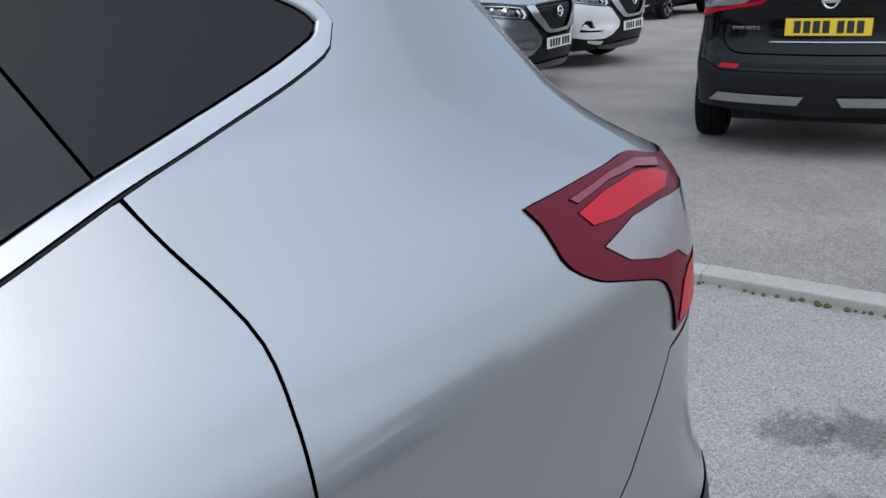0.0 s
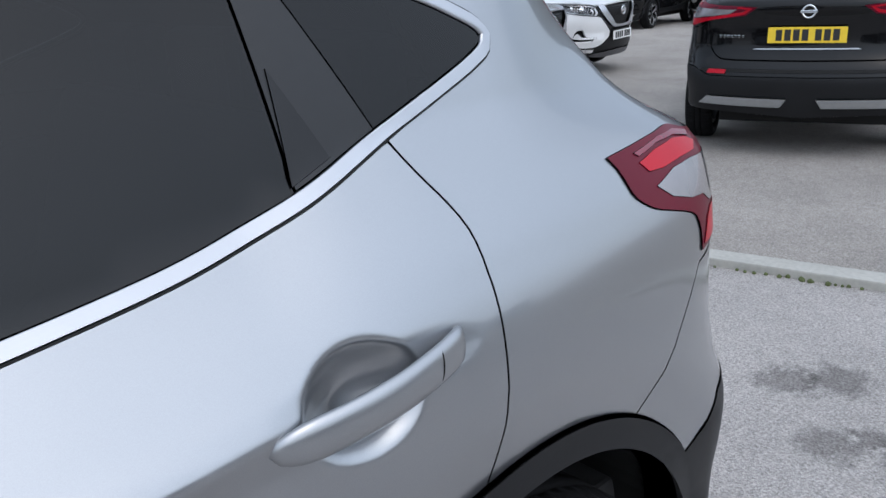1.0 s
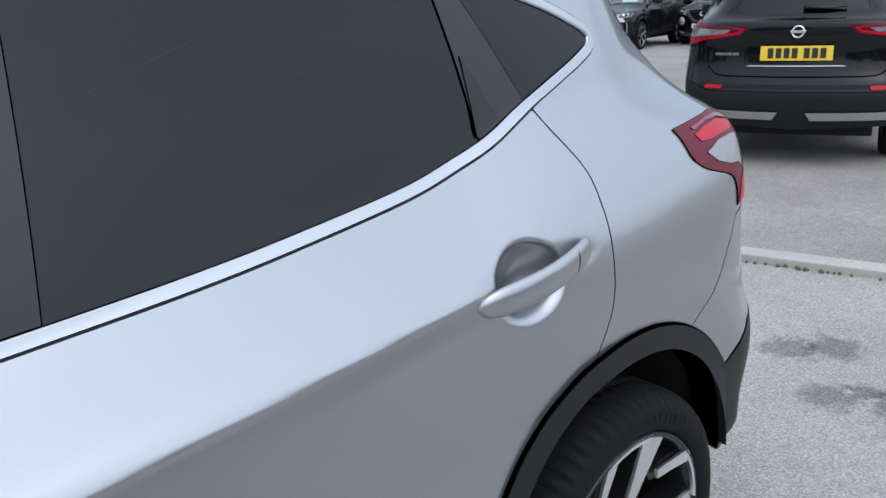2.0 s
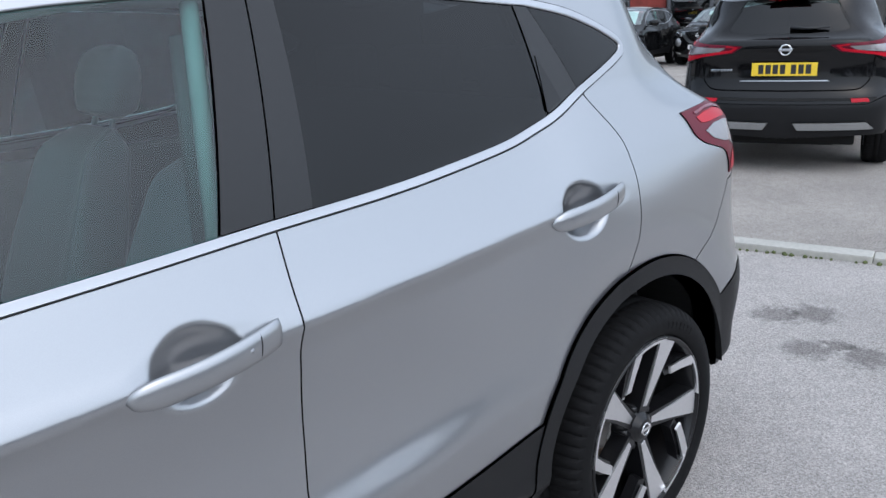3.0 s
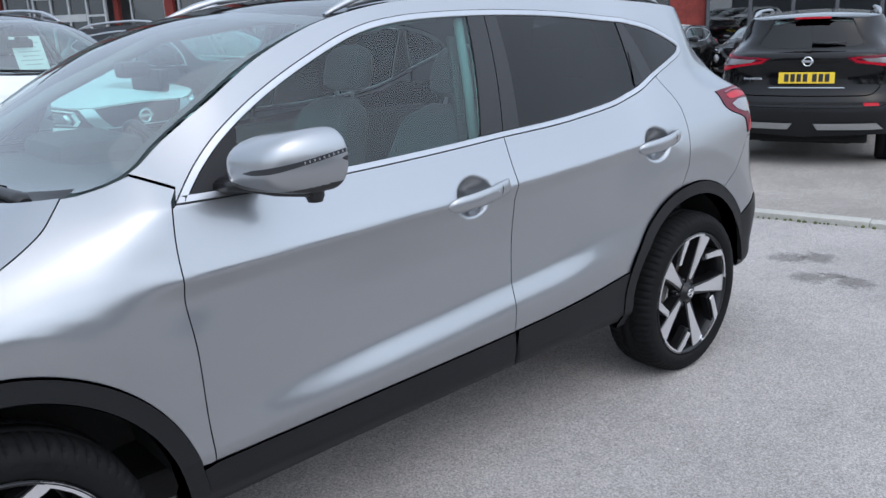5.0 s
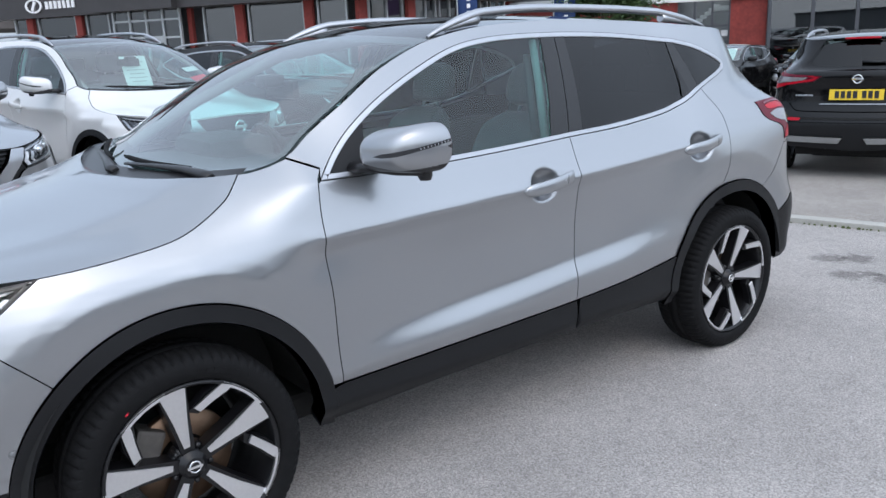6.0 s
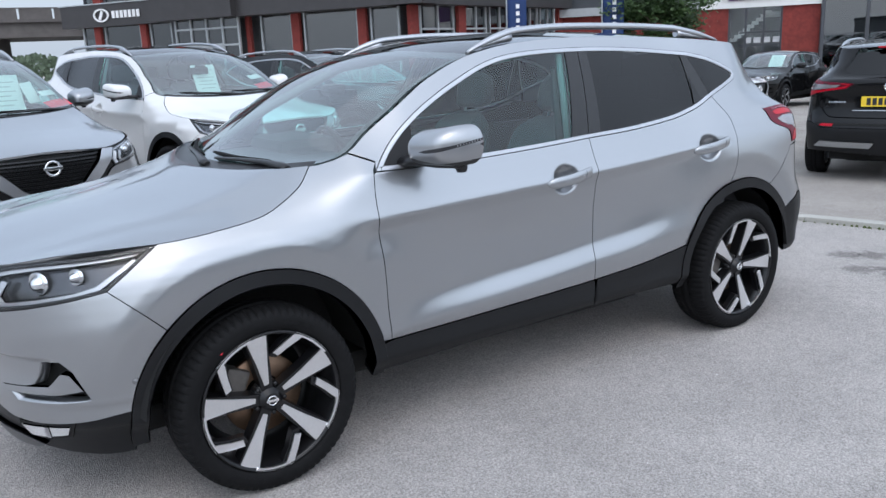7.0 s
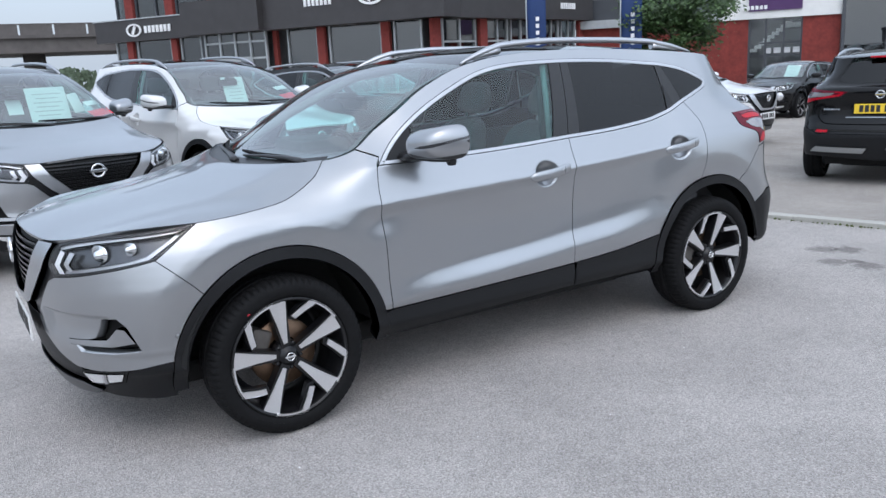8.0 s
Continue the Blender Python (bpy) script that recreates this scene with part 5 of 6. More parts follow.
        strip([(1.664, 1.085), (1.73, 1.098), (1.80, 1.098), (1.90, 1.088), ("t", 0.60, 1.078), ("t", 0.52, 1.078), ("t", 0.56, 1.045), ("t", 0.70, 1.03), ("t", 0.80, 1.018), (1.84, 1.022), (1.81, 1.040), (1.76, 1.046), (1.70, 1.062)], REVERSE, "reversing_light", 0.0045)


def cushion(bm, c, s, rot=None):
    return box(bm, c, s, rot, min(s) * 0.32)


def padded(bm, foot, head, widths, depths, wing):
    """An upholstered back: rounded rings from foot to head; the sides reach forward by wing."""
    n, k = 28, 24
    foot, head = Vector(foot), Vector(head)
    ts = np.linspace(0, 1, len(widths))
    rings = []
    for i in range(k + 1):
        t = i / k
        e = min(1.0, math.sin(min(t, 1 - t) / 0.12 * math.pi / 2) if min(t, 1 - t) < 0.12 else 1.0)
        e = 0.12 + 0.88 * e
        w, d = float(np.interp(t, ts, widths)) * (0.75 + 0.25 * e), float(np.interp(t, ts, depths)) * e
        c = foot + (head - foot) * t
        ring = []
        for j in range(n):
            a = 2 * math.pi * j / n
            ca, sa = math.cos(a), math.sin(a)
            px = math.copysign(abs(ca) ** 0.75, ca)
            py = math.copysign(abs(sa) ** 0.75, sa)
            fwd = wing * abs(py) ** 2.6 if px < 0.3 else 0.0
            ring.append(bm.verts.new((c.x + px * d - fwd * e, c.y + py * w, c.z)))
        rings.append(ring)
    for a, b in zip(rings, rings[1:]):
        for j in range(n):
            bm.faces.new((a[j], a[(j + 1) % n], b[(j + 1) % n], b[j])).smooth = True
    bm.faces.new(rings[0])
    bm.faces.new(rings[-1])
    bmesh.ops.recalc_face_normals(bm, faces=bm.faces)


def cabin(car, hero):
    """Seats, dashboard and wheel, seen through the glass."""
    for y in (-0.36, 0.36):
        seat = new("front_seat")
        seat.parent = car
        bm = bmesh.new()
        cushion(bm, (0.10, y, 0.56), (0.52, 0.50, 0.18), Matrix.Rotation(radians(6), 3, "Y"))
        part("seat_base", bm, LEATHER, seat)
        bm = bmesh.new()
        padded(bm, (0.30, y, 0.62), (0.49, y, 1.17), (0.235, 0.245, 0.240, 0.225, 0.205, 0.185, 0.150), (0.080, 0.085, 0.085, 0.080, 0.070, 0.060, 0.048), 0.075)
        part("seat_back", bm, LEATHER, seat)
        bm = bmesh.new()
        padded(bm, (0.520, y, 1.19), (0.560, y, 1.385), (0.105, 0.130, 0.138, 0.138, 0.132, 0.115, 0.080), (0.045, 0.055, 0.060, 0.060, 0.056, 0.048, 0.034), 0.012)
        part("head_rest", bm, LEATHER, seat)
        for w in (-0.06, 0.06):
            bm = bmesh.new()
            tube(bm, [(0.50, y + w, 1.16), (0.54, y + w, 1.25)], 0.007, 6)
            part("head_rest_post", bm, CHROME, seat)
    bench = new("rear_seat")
    bench.parent = car
    for nm, c, s, a in (("seat_base", (0.98, 0, 0.58), (0.50, 1.25, 0.18), 6), ("seat_back", (1.28, 0, 0.90), (0.17, 1.25, 0.60), 20)):
        bm = bmesh.new()
        cushion(bm, c, s, Matrix.Rotation(radians(a), 3, "Y"))
        part(nm, bm, LEATHER, bench)
    for y in (-0.40, 0.0, 0.40):
        bm = bmesh.new()
        cushion(bm, (1.40, y, 1.25), (0.10, 0.26, 0.16))
        part("head_rest", bm, LEATHER, bench)
    bm = bmesh.new()
    box(bm, (-0.66, 0, 0.93), (0.42, 1.36, 0.26), None, 0.06)
    box(bm, (-0.86, 0, 1.015), (0.30, 1.20, 0.12), None, 0.05)
    box(bm, (-0.50, 0, 0.75), (0.30, 0.30, 0.30), None, 0.04)
    box(bm, (-0.62, 0.36, 1.075), (0.30, 0.42, 0.13), None, 0.05)
    part("dashboard", bm, CABIN, car)
    bm = bmesh.new()
    ring = [(0.185 * math.cos(a), 0.185 * math.sin(a), 0) for a in np.linspace(0, 2 * math.pi, 33)]
    m = Matrix.Translation((-0.36, 0.36, 0.985)) @ Matrix.Rotation(radians(66), 4, "Y")
    tube(bm, [m @ Vector(p) for p in ring], 0.015, 8, cap=False)
    for a in (0, 120, 240):
        tube(bm, [m @ Vector((0, 0, 0.02)), m @ Vector((0.18 * math.cos(radians(a + 180)), 0.18 * math.sin(radians(a + 180)), 0))], 0.018, 6)
    part("steering_wheel", bm, TRIM, car)
    bm = bmesh.new()
    box(bm, (0.55, 0, 0.42), (2.7, 1.40, 0.06), None, 0.01)
    box(bm, (1.62, 0, 0.78), (0.45, 1.2, 0.5), None, 0.02)
    for s in (-1, 1):
        box(bm, (0.25, s * 0.765, 0.76), (2.1, 0.06, 0.58), None, 0.02)
    part("cabin_floor", bm, CABIN, car)
    bm = bmesh.new()
    box(bm, (-0.50, 0, 1.325), (0.03, 0.24, 0.07), None, 0.012)
    box(bm, (-0.55, 0, 1.36), (0.09, 0.09, 0.05), None, 0.015)
    part("interior_mirror", bm, TRIM, car)
    # inside of the middle pillar, and roof lining
    for s in (-1, 1):
        bm = bmesh.new()
        tube(bm, [(0.215, s * 0.755, 1.08), (0.262, s * 0.675, 1.30), (0.306, s * 0.595, 1.47)], 0.016, 8)
        part("pillar_lining", bm, LINING, car)
        bm = bmesh.new()
        tube(bm, [(0.225, s * 0.70, 1.06), (0.262, s * 0.63, 1.28), (0.29, s * 0.585, 1.42)], 0.02, 6, 0.3)
        part("seat_belt", bm, CABIN, car)
        bm = bmesh.new()
        tube(bm, [(-0.92, s * 0.66, 1.10), (-0.6, s * 0.645, 1.27), (-0.2, s * 0.575, 1.45), (0.3, s * 0.55, 1.515), (1.2, s * 0.54, 1.49)], 0.025, 8)
        part("roof_frame_lining", bm, LINING, car)
    # wipers, lying along the foot of the windscreen
    def screen(y, up):
        q = min(1.0, abs(y) / 0.69)
        return Vector((-0.985 - 0.185 * (1 - q * q) ** 0.9 + up, y, 1.130 - 0.026 * (1 - q ** 3) + up * 0.50 + 0.012))
    for y0 in (-0.58, -0.04):
        wiper = new("wiper")
        wiper.parent = car
        a, b = screen(y0, -0.035), screen(y0 + 0.46, -0.012)
        bm = bmesh.new()
        tube(bm, [a + Vector((0, -0.05, -0.004)), a, a + (b - a) * 0.25 + Vector((0, 0, 0.010)), a + (b - a) * 0.65 + Vector((0, 0, 0.012)), b + Vector((0, 0, 0.010))], [0.014, 0.022, 0.016, 0.011, 0.008], 10, 0.7)
        part("arm", bm, TRIM, wiper)
        bm = bmesh.new()
        tube(bm, [screen(y0 + 0.10 + 0.07 * i, 0.004 + 0.004 * i) for i in range(8)], [0.005, 0.009, 0.010, 0.010, 0.010, 0.010, 0.009, 0.005], 8)
        part("blade", bm, RUBBER, wiper)

# ---------------------------------------------------------------- ground


def tarmac(name, color, chips, scale, stains=(), warm=0.0):
    """Worn tarmac: pale chips in a dark binder, patches, and oil stains with ragged edges."""
    m, n, l, b = nodes(name)
    b.inputs["Roughness"].default_value = 0.93
    b.inputs["Specular IOR Level"].default_value = 0.25
    co = n.new("ShaderNodeTexCoord")
    vo, n1, n2, n3 = n.new("ShaderNodeTexVoronoi"), n.new("ShaderNodeTexNoise"), n.new("ShaderNodeTexNoise"), n.new("ShaderNodeTexNoise")
    vo.inputs["Scale"].default_value = scale
    for q, sc, de in ((n1, scale * 0.45, 3), (n2, 1.1, 6), (n3, 14.0, 5)):
        q.inputs["Scale"].default_value, q.inputs["Detail"].default_value = sc, de
    for q in (vo, n1, n2, n3):
        l.new(co.outputs["Object"], q.inputs["Vector"])
    rp = n.new("ShaderNodeValToRGB")
    e = rp.color_ramp.elements
    e[0].position, e[0].color = 0.0, (color[0] * 0.62, color[1] * 0.62, color[2] * 0.62, 1)
    e[1].position, e[1].color = 1.0, (chips[0], chips[1], chips[2], 1)
    mid = e.new(0.45)
    mid.color = (*color, 1)
    l.new(vo.outputs["Color"], rp.inputs[0])
    prev = rp.outputs[0]

    def times(fac, lo, hi, a, z):
        mr = n.new("ShaderNodeMapRange")
        mr.inputs[1].default_value, mr.inputs[2].default_value, mr.inputs[3].default_value, mr.inputs[4].default_value = a, z, lo, hi
        l.new(fac, mr.inputs[0])
        mx = n.new("ShaderNodeMix")
        mx.data_type, mx.blend_type = "RGBA", "MULTIPLY"
        mx.inputs[0].default_value = 1.0
        l.new(prev, mx.inputs[6])
        l.new(mr.outputs[0], mx.inputs[7])
        return mx.outputs[2]
    prev = times(n1.outputs["Fac"], 0.80, 1.18, 0.3, 0.7)
    prev = times(n2.outputs["Fac"], 0.86, 1.12, 0.3, 0.7)
    prev = times(n3.outputs["Fac"], 0.93, 1.06, 0.3, 0.7)
    for x, y, r in stains:
        vm = n.new("ShaderNodeVectorMath")
        vm.operation = "DISTANCE"
        vm.inputs[1].default_value = (x, y, 0)
        l.new(co.outputs["Object"], vm.inputs[0])
        ns = n.new("ShaderNodeTexNoise")
        ns.inputs["Scale"].default_value, ns.inputs["Detail"].default_value, ns.inputs["Roughness"].default_value = 17.0, 6, 0.7
        l.new(co.outputs["Object"], ns.inputs["Vector"])
        k = n.new("ShaderNodeMath")
        k.operation, k.inputs[1].default_value = "MULTIPLY_ADD", -r * 2.6
        l.new(ns.outputs["Fac"], k.inputs[0])
        l.new(vm.outputs["Value"], k.inputs[2])
        prev = times(k.outputs[0], 0.58, 1.0, -r * 0.66, -r * 0.12)
    l.new(prev, b.inputs["Base Color"])
    bp = n.new("ShaderNodeBump")
    bp.inputs["Strength"].default_value, bp.inputs["Distance"].default_value = 0.8, 0.006
    l.new(vo.outputs["Distance"], bp.inputs["Height"])
    l.new(bp.outputs[0], b.inputs["Normal"])
    return m


YARD = tarmac("yard_tarmac", (0.435, 0.405, 0.382), (0.62, 0.59, 0.56), 210, ((3.13, -0.45, 0.11), (3.24, -0.58, 0.11), (2.84, -0.71, 0.10), (2.96, -0.80, 0.06), (2.91, -0.93, 0.10), (5.48, -0.08, 0.06)))
ROAD = tarmac("road_tarmac", (0.375, 0.343, 0.311), (0.49, 0.46, 0.42), 200)
KERB = plain("concrete_kerb", (0.44, 0.43, 0.39), 0.85, vary=0.18, scale=40, bump=0.4)
MOSS = plain("moss", (0.10, 0.12, 0.045), 0.95, vary=0.5, scale=60, bump=0.6)
BRICK = plain("red_brick", (0.20, 0.034, 0.027), 0.85, vary=0.3, scale=9, bump=0.5)
FASCIA = plain("dark_bronze_fascia", (0.050, 0.047, 0.048), 0.45, 0.2, vary=0.12, scale=2)
DARKGLASS = glass("showroom_glass", (0.26, 0.29, 0.30), ior=2.1)
STAIRGLASS = glass("stair_hall_glass", (0.90, 0.93, 0.93), ior=1.4)
FRAME = plain("pale_aluminium_frame", (0.42, 0.44, 0.45), 0.4, 0.3)
SLATE = plain("dark_grey_frame", (0.06, 0.065, 0.075), 0.5)
CONCRETE = plain("bridge_concrete", (0.115, 0.105, 0.10), 0.85, vary=0.3, scale=2, big=0.3)
WHITEWALL = plain("white_render", (0.78, 0.78, 0.76), 0.7, vary=0.06)
SIGNWHITE = plain("sign_letters", (0.80, 0.80, 0.80), 0.4, vary=0.04)
NOTICE = plain("pale_notice", (0.50, 0.51, 0.52), 0.6, vary=0.2, scale=6)
NAVY = plain("navy_flag", (0.010, 0.035, 0.13), 0.6, vary=0.1)
PURPLE = plain("purple_sign", (0.07, 0.025, 0.11), 0.5, vary=0.15)
SHOWFLOOR = plain("showroom_interior", (0.16, 0.16, 0.165), 0.6, vary=0.3, scale=1.2)
LEAF = plain("leaf", (0.055, 0.10, 0.030), 0.6, vary=0.5, scale=3)
BARK = plain("bark", (0.11, 0.085, 0.065), 0.9, vary=0.3, bump=0.6)
FARGREEN = plain("far_trees", (0.10, 0.135, 0.085), 0.8, vary=0.5, scale=1.5)
SHED = plain("grey_sheeting", (0.16, 0.17, 0.18), 0.5, vary=0.1, scale=2)

# the kerb runs between yard and service road
K0, KD = Vector((4.02, 0.25, 0)), Vector((0.235, -0.972, 0)).normalized()
KN = Vector((-KD.y, KD.x, 0))
if KN.x < 0:
    KN = -KN
FALL = 0.022


def ground_z(x, y):
    """The yard is level; past the kerb the road falls gently away."""
    d = (Vector((x, y, 0)) - K0).dot(KN)
    a = (Vector((x, y, 0)) - K0).dot(KD)
    rise = 0.030 * min(max(-2.6 - a, 0.0), 6.4) * min(max(-d / 2.0, 0.0), 1.0)
    return rise - FALL * min(max(d - 0.5, 0.0), 26.0)


def strip(bm_, cuts, lift):
    rows_ = []
    for d in cuts:
        row = []
        for a in (-600, -60, -20, -9, -2.6, 0, 20, 60, 600):
            p = K0 + KD * a + KN * d
            row.append(bm_.verts.new((p.x, p.y, ground_z(p.x, p.y) + lift)))
        rows_.append(row)
    for a, b in zip(rows_, rows_[1:]):
        for k in range(8):
            f = bm_.faces.new((a[k], a[k + 1], b[k + 1], b[k]))
            f.normal_update()
            if f.normal.z < 0:
                f.normal_flip()


bm = bmesh.new()
strip(bm, (-600, -40, -10, -2, 0, 0.5, 26.5, 60, 600), 0.0)
tagged(part("ground", bm, YARD), "pale grey worn tarmac of a car sales yard", "ground", kind="structure")
bm = bmesh.new()
strip(bm, (0.06, 0.5, 26.5, 60), 0.020)
tagged(part("road", bm, ROAD), "smooth brownish grey tarmac of the service road", "road", kind="structure")
kerb = tagged(new("kerb"), "row of pale concrete edging stones with mossy foot", "kerb", kind="structure")
stone = bpy.data.meshes.new("kerb_stone")
bm = bmesh.new()
box(bm, (0, 0, 0), (0.912, 0.125, 0.10), bevel=0.008)
bm.to_mesh(stone)
bm.free()
stone.materials.append(KERB)
ang = math.atan2(KD.y, KD.x)
for i in range(-16, 17):
    o = new("kerb_stone", stone)
    o.parent = kerb
    c = K0 + KD * (0.915 * i + 0.33)
    o.matrix_basis = Matrix.Translation((c.x + random.uniform(-0.004, 0.004), c.y, -0.012 + random.uniform(-0.003, 0.003))) @ Matrix.Rotation(ang + random.uniform(-0.006, 0.006), 4, "Z")
bm = bmesh.new()
for i in range(500):
    c = K0 + KD * random.uniform(-14, 14) - KN * (0.066 + random.uniform(0, 0.02))
    s_ = random.uniform(0.006, 0.016)
    bmesh.ops.create_icosphere(bm, subdivisions=1, radius=s_, matrix=Matrix.Translation((c.x, c.y, 0.003)))
tagged(part("moss", bm, MOSS), "thin line of dull green moss along the kerb", "moss", kind="stuff")
bm = bmesh.new()
for i in range(45):
    x, y = random.uniform(-3.2, 4), random.uniform(-3.6, -0.95)
    s_ = random.uniform(0.002, 0.0045)
    bmesh.ops.create_icosphere(bm, subdivisions=1, radius=s_, matrix=Matrix.Translation((x, y, s_ * 0.4)))
tagged(part("loose_chips", bm, SIGNWHITE), "small white stone chips lying loose on the tarmac", "gravel", kind="stuff")

# ---------------------------------------------------------------- cars


def place(car, x, y, heading, z=0.0, scale=1.0):
    """Puts a car with its middle at x, y; heading: the way its nose points, in degrees from +x."""
    dx, dy = 1.323 * math.cos(radians(heading)), 1.323 * math.sin(radians(heading))
    zf, zr = ground_z(x + dx, y + dy), ground_z(x - dx, y - dy)
    z += (zf + zr) / 2 + (0.02 if (Vector((x, y, 0)) - K0).dot(KN) > 0 else 0.0)
    car.matrix_basis = Matrix.Translation((x, y, z)) @ Matrix.Rotation(radians(heading + 180), 4, "Z") @ Matrix.Rotation(math.asin((zf - zr) / 2.646), 4, "Y") @ Matrix.Scale(scale, 4)
    return car


def sheet(car, y, x, w, h, mat, label, roll=0.0, lines=True, lean=27, z=None):
    """A card behind the windscreen of a car."""
    s_ = new("price_sheet")
    m = Matrix.Translation((x, y, z or 1.135 + (x + 1.02) * 0.52 - 0.045)) @ Matrix.Rotation(radians(-lean), 4, "Y") @ Matrix.Rotation(radians(roll), 4, "Z")
    bm_ = bmesh.new()
    box(bm_, (0, 0, 0), (h, w, 0.003), bevel=0.0008)
    part("card", bm_, mat, s_)
    if lines:
        for k in range(6):
            bm_ = bmesh.new()
            box(bm_, (-h * 0.32 + k * h * 0.125, random.uniform(-0.01, 0.01), 0.0025), (0.008, w * (0.72 if k % 2 else 0.55), 0.001), bevel=0.0003)
            part("print_bar", bm_, PRINT, s_)
    s_.matrix_basis = car.matrix_basis @ m
    return tagged(s_, label, "sign", "price sheets")


def repainted(src, coat):
    """A copy of a car in another paint."""
    ob = copy_thing(src, Matrix())
    for o in ob.children_recursive:
        for slot in o.material_slots:
            if slot.material is SILVER:
                slot.link = "OBJECT"
                slot.material = coat
    return ob


hero = build_car("crossover_car", SILVER, hero=True)
tagged(hero, "silver crossover car with black cladding and dark glass roof", "car")
grey = place(build_car("crossover_car", SILVER), -1.86, 4.95, -77.4)
dark = place(repainted(grey, BLACK), 8.055, 1.63, 21, 0.0, 0.94)
tagged(dark, "glossy black crossover car with its tail to the kerb", "car", "parked crossovers")
tagged(grey, "silver crossover car with price sheet and red card behind its windscreen", "car", "parked crossovers")
white = place(repainted(grey, WHITE), 0.48, 5.95, -77.3)
tagged(white, "white crossover car with dark roof and price sheet in the windscreen", "car", "parked crossovers")
black2 = place(copy_thing(dark, Matrix()), 3.1, 7.3, -74)
tagged(black2, "black crossover car parked beside the white one", "car", "parked crossovers")
grey2 = place(copy_thing(grey, Matrix()), 7.22, 6.47, -78)
tagged(grey2, "silver crossover car with chrome grille, nose to the road", "car", "parked crossovers")
white2 = place(copy_thing(white, Matrix()), 9.53, 7.13, -81)
tagged(white2, "white crossover car with number plate, nose to the road", "car", "parked crossovers")
small_cars = []
for jx, jy, jh in ((18.0, 10.1, 191), (20.4, 8.55, 186)):
    j = place(copy_thing(dark, Matrix()), jx, jy, jh, 0.0, 0.93)
    j.name = "small_crossover_car"
    for o in [o for o in j.children_recursive if o.name.startswith(("roof_rail", "rail_foot"))]:
        bpy.data.objects.remove(o)
    for s_ in (-1, 1):
        p = skin(np.array([NU(0.60)]), np.array([0.62]))[0]
        bm = bmesh.new()
        lathe(bm, [(0.0005, -0.035), (0.06, -0.032), (0.085, -0.018), (0.095, 0.0), (0.105, -0.008), (0.112, 0.02)], 28)
        o = part("round_lamp", bm, CLEARLAMP, j)
        o.matrix_basis = Matrix.Translation((p[0] - 0.01, s_ * -p[1], 0.62)) @ Matrix.Rotation(radians(-90 + 30 * -s_), 4, "Z")
    small_cars.append(tagged(j, "small black crossover car with round front lamps", "car", "small black crossovers"))
sheet(grey, -0.31, -0.52, 0.36, 0.33, PAPER, "pale price sheet with printed lines behind a windscreen", 0, True, 68, 1.235)
sheet(grey, -0.545, -0.56, 0.10, 0.20, WHITECARD, "narrow white card behind a windscreen", 10, False, 60, 1.235)
sheet(grey, -0.02, -0.50, 0.13, 0.15, WHITECARD, "small white card behind a windscreen", 0, False, 60, 1.225)
sheet(grey, -0.63, -0.90, 0.20, 0.11, REDCARD, "red card in the corner of a windscreen", 14, False)
sheet(grey, -0.63, -0.74, 0.16, 0.08, WHITECARD, "white card above a red one", 10, False)
sheet(white, -0.07, -0.52, 0.28, 0.32, PAPER, "pale price sheet with printed lines behind a windscreen", 0, True, 68, 1.235)
sheet(white, -0.55, -0.90, 0.20, 0.11, REDCARD, "red card in the corner of a windscreen", 14, False)
sheet(white, -0.55, -0.73, 0.16, 0.08, WHITECARD, "white card above a red one", 10, False)
sheet(small_cars[0], -0.3, -0.62, 0.40, 0.42, PAPER, "pale price sheet behind the windscreen of a small black car", 0, True, 50)
sheet(small_cars[1], 0.2, -0.50, 0.40, 0.16, PAPER, "pale strip of paper behind the windscreen of a small black car", 0, False, 40)

# ---------------------------------------------------------------- buildings


def span(parent, name, P, Q, s0, s1, z0, z1, thick, mat, out=0.0, label="", bevel=0.0):
    """An upright slab on the line from P to Q, from s0 to s1 metres along it; out: how far it stands before the line."""
    if z0 <= 0.12:
        z0 = -0.7
    d = (Vector(Q) - Vector(P)).normalized()
    nrm = Vector((d.y, -d.x))
    if nrm.dot(Vector((-2.4, -4.0)) - Vector(P)) < 0:
        nrm = -nrm
    c = Vector(P) + d * (s0 + s1) / 2 + nrm * (out - thick / 2)
    bm_ = bmesh.new()
    box(bm_, (0, 0, 0), (s1 - s0, thick, z1 - z0), bevel=bevel)
    o = part(name, bm_, mat, parent, label)
    o.matrix_basis = Matrix.Translation((c.x, c.y, (z0 + z1) / 2)) @ Matrix.Rotation(math.atan2(d.y, d.x), 4, "Z")
    return o


A, C, B = (5.0, 36.4), (13.6, 21.4), (23.5, 24.5)
L1, L2 = math.dist(A, C), math.dist(C, B)
show = tagged(new("showroom_building"), "car showroom with dark fascia, red brick columns and large windows", "building")
glazed = ((1.0, 1.9), (2.3, 4.4), (4.9, 6.1), (10.6, 12.1), (12.6, 15.0), (15.5, 16.7))
cols = ((1.85, 2.20), (4.50, 4.82), (12.15, 12.5), (15.05, 15.4), (10.0, 10.2))
for a0, a1 in glazed:
    w_ = span(show, "window", A, C, a0, a1, 0.1, 3.15, 0.04, DARKGLASS, -0.15)
    for k in (a0, a1 - 0.07):
        span(show, "window_frame", A, C, k, k + 0.07, 0.1, 3.15, 0.12, FRAME, -0.08)
for a0, a1 in cols:
    span(show, "brick_column", A, C, a0, a1, 0.0, 3.15, 0.16, BRICK, 0.06)
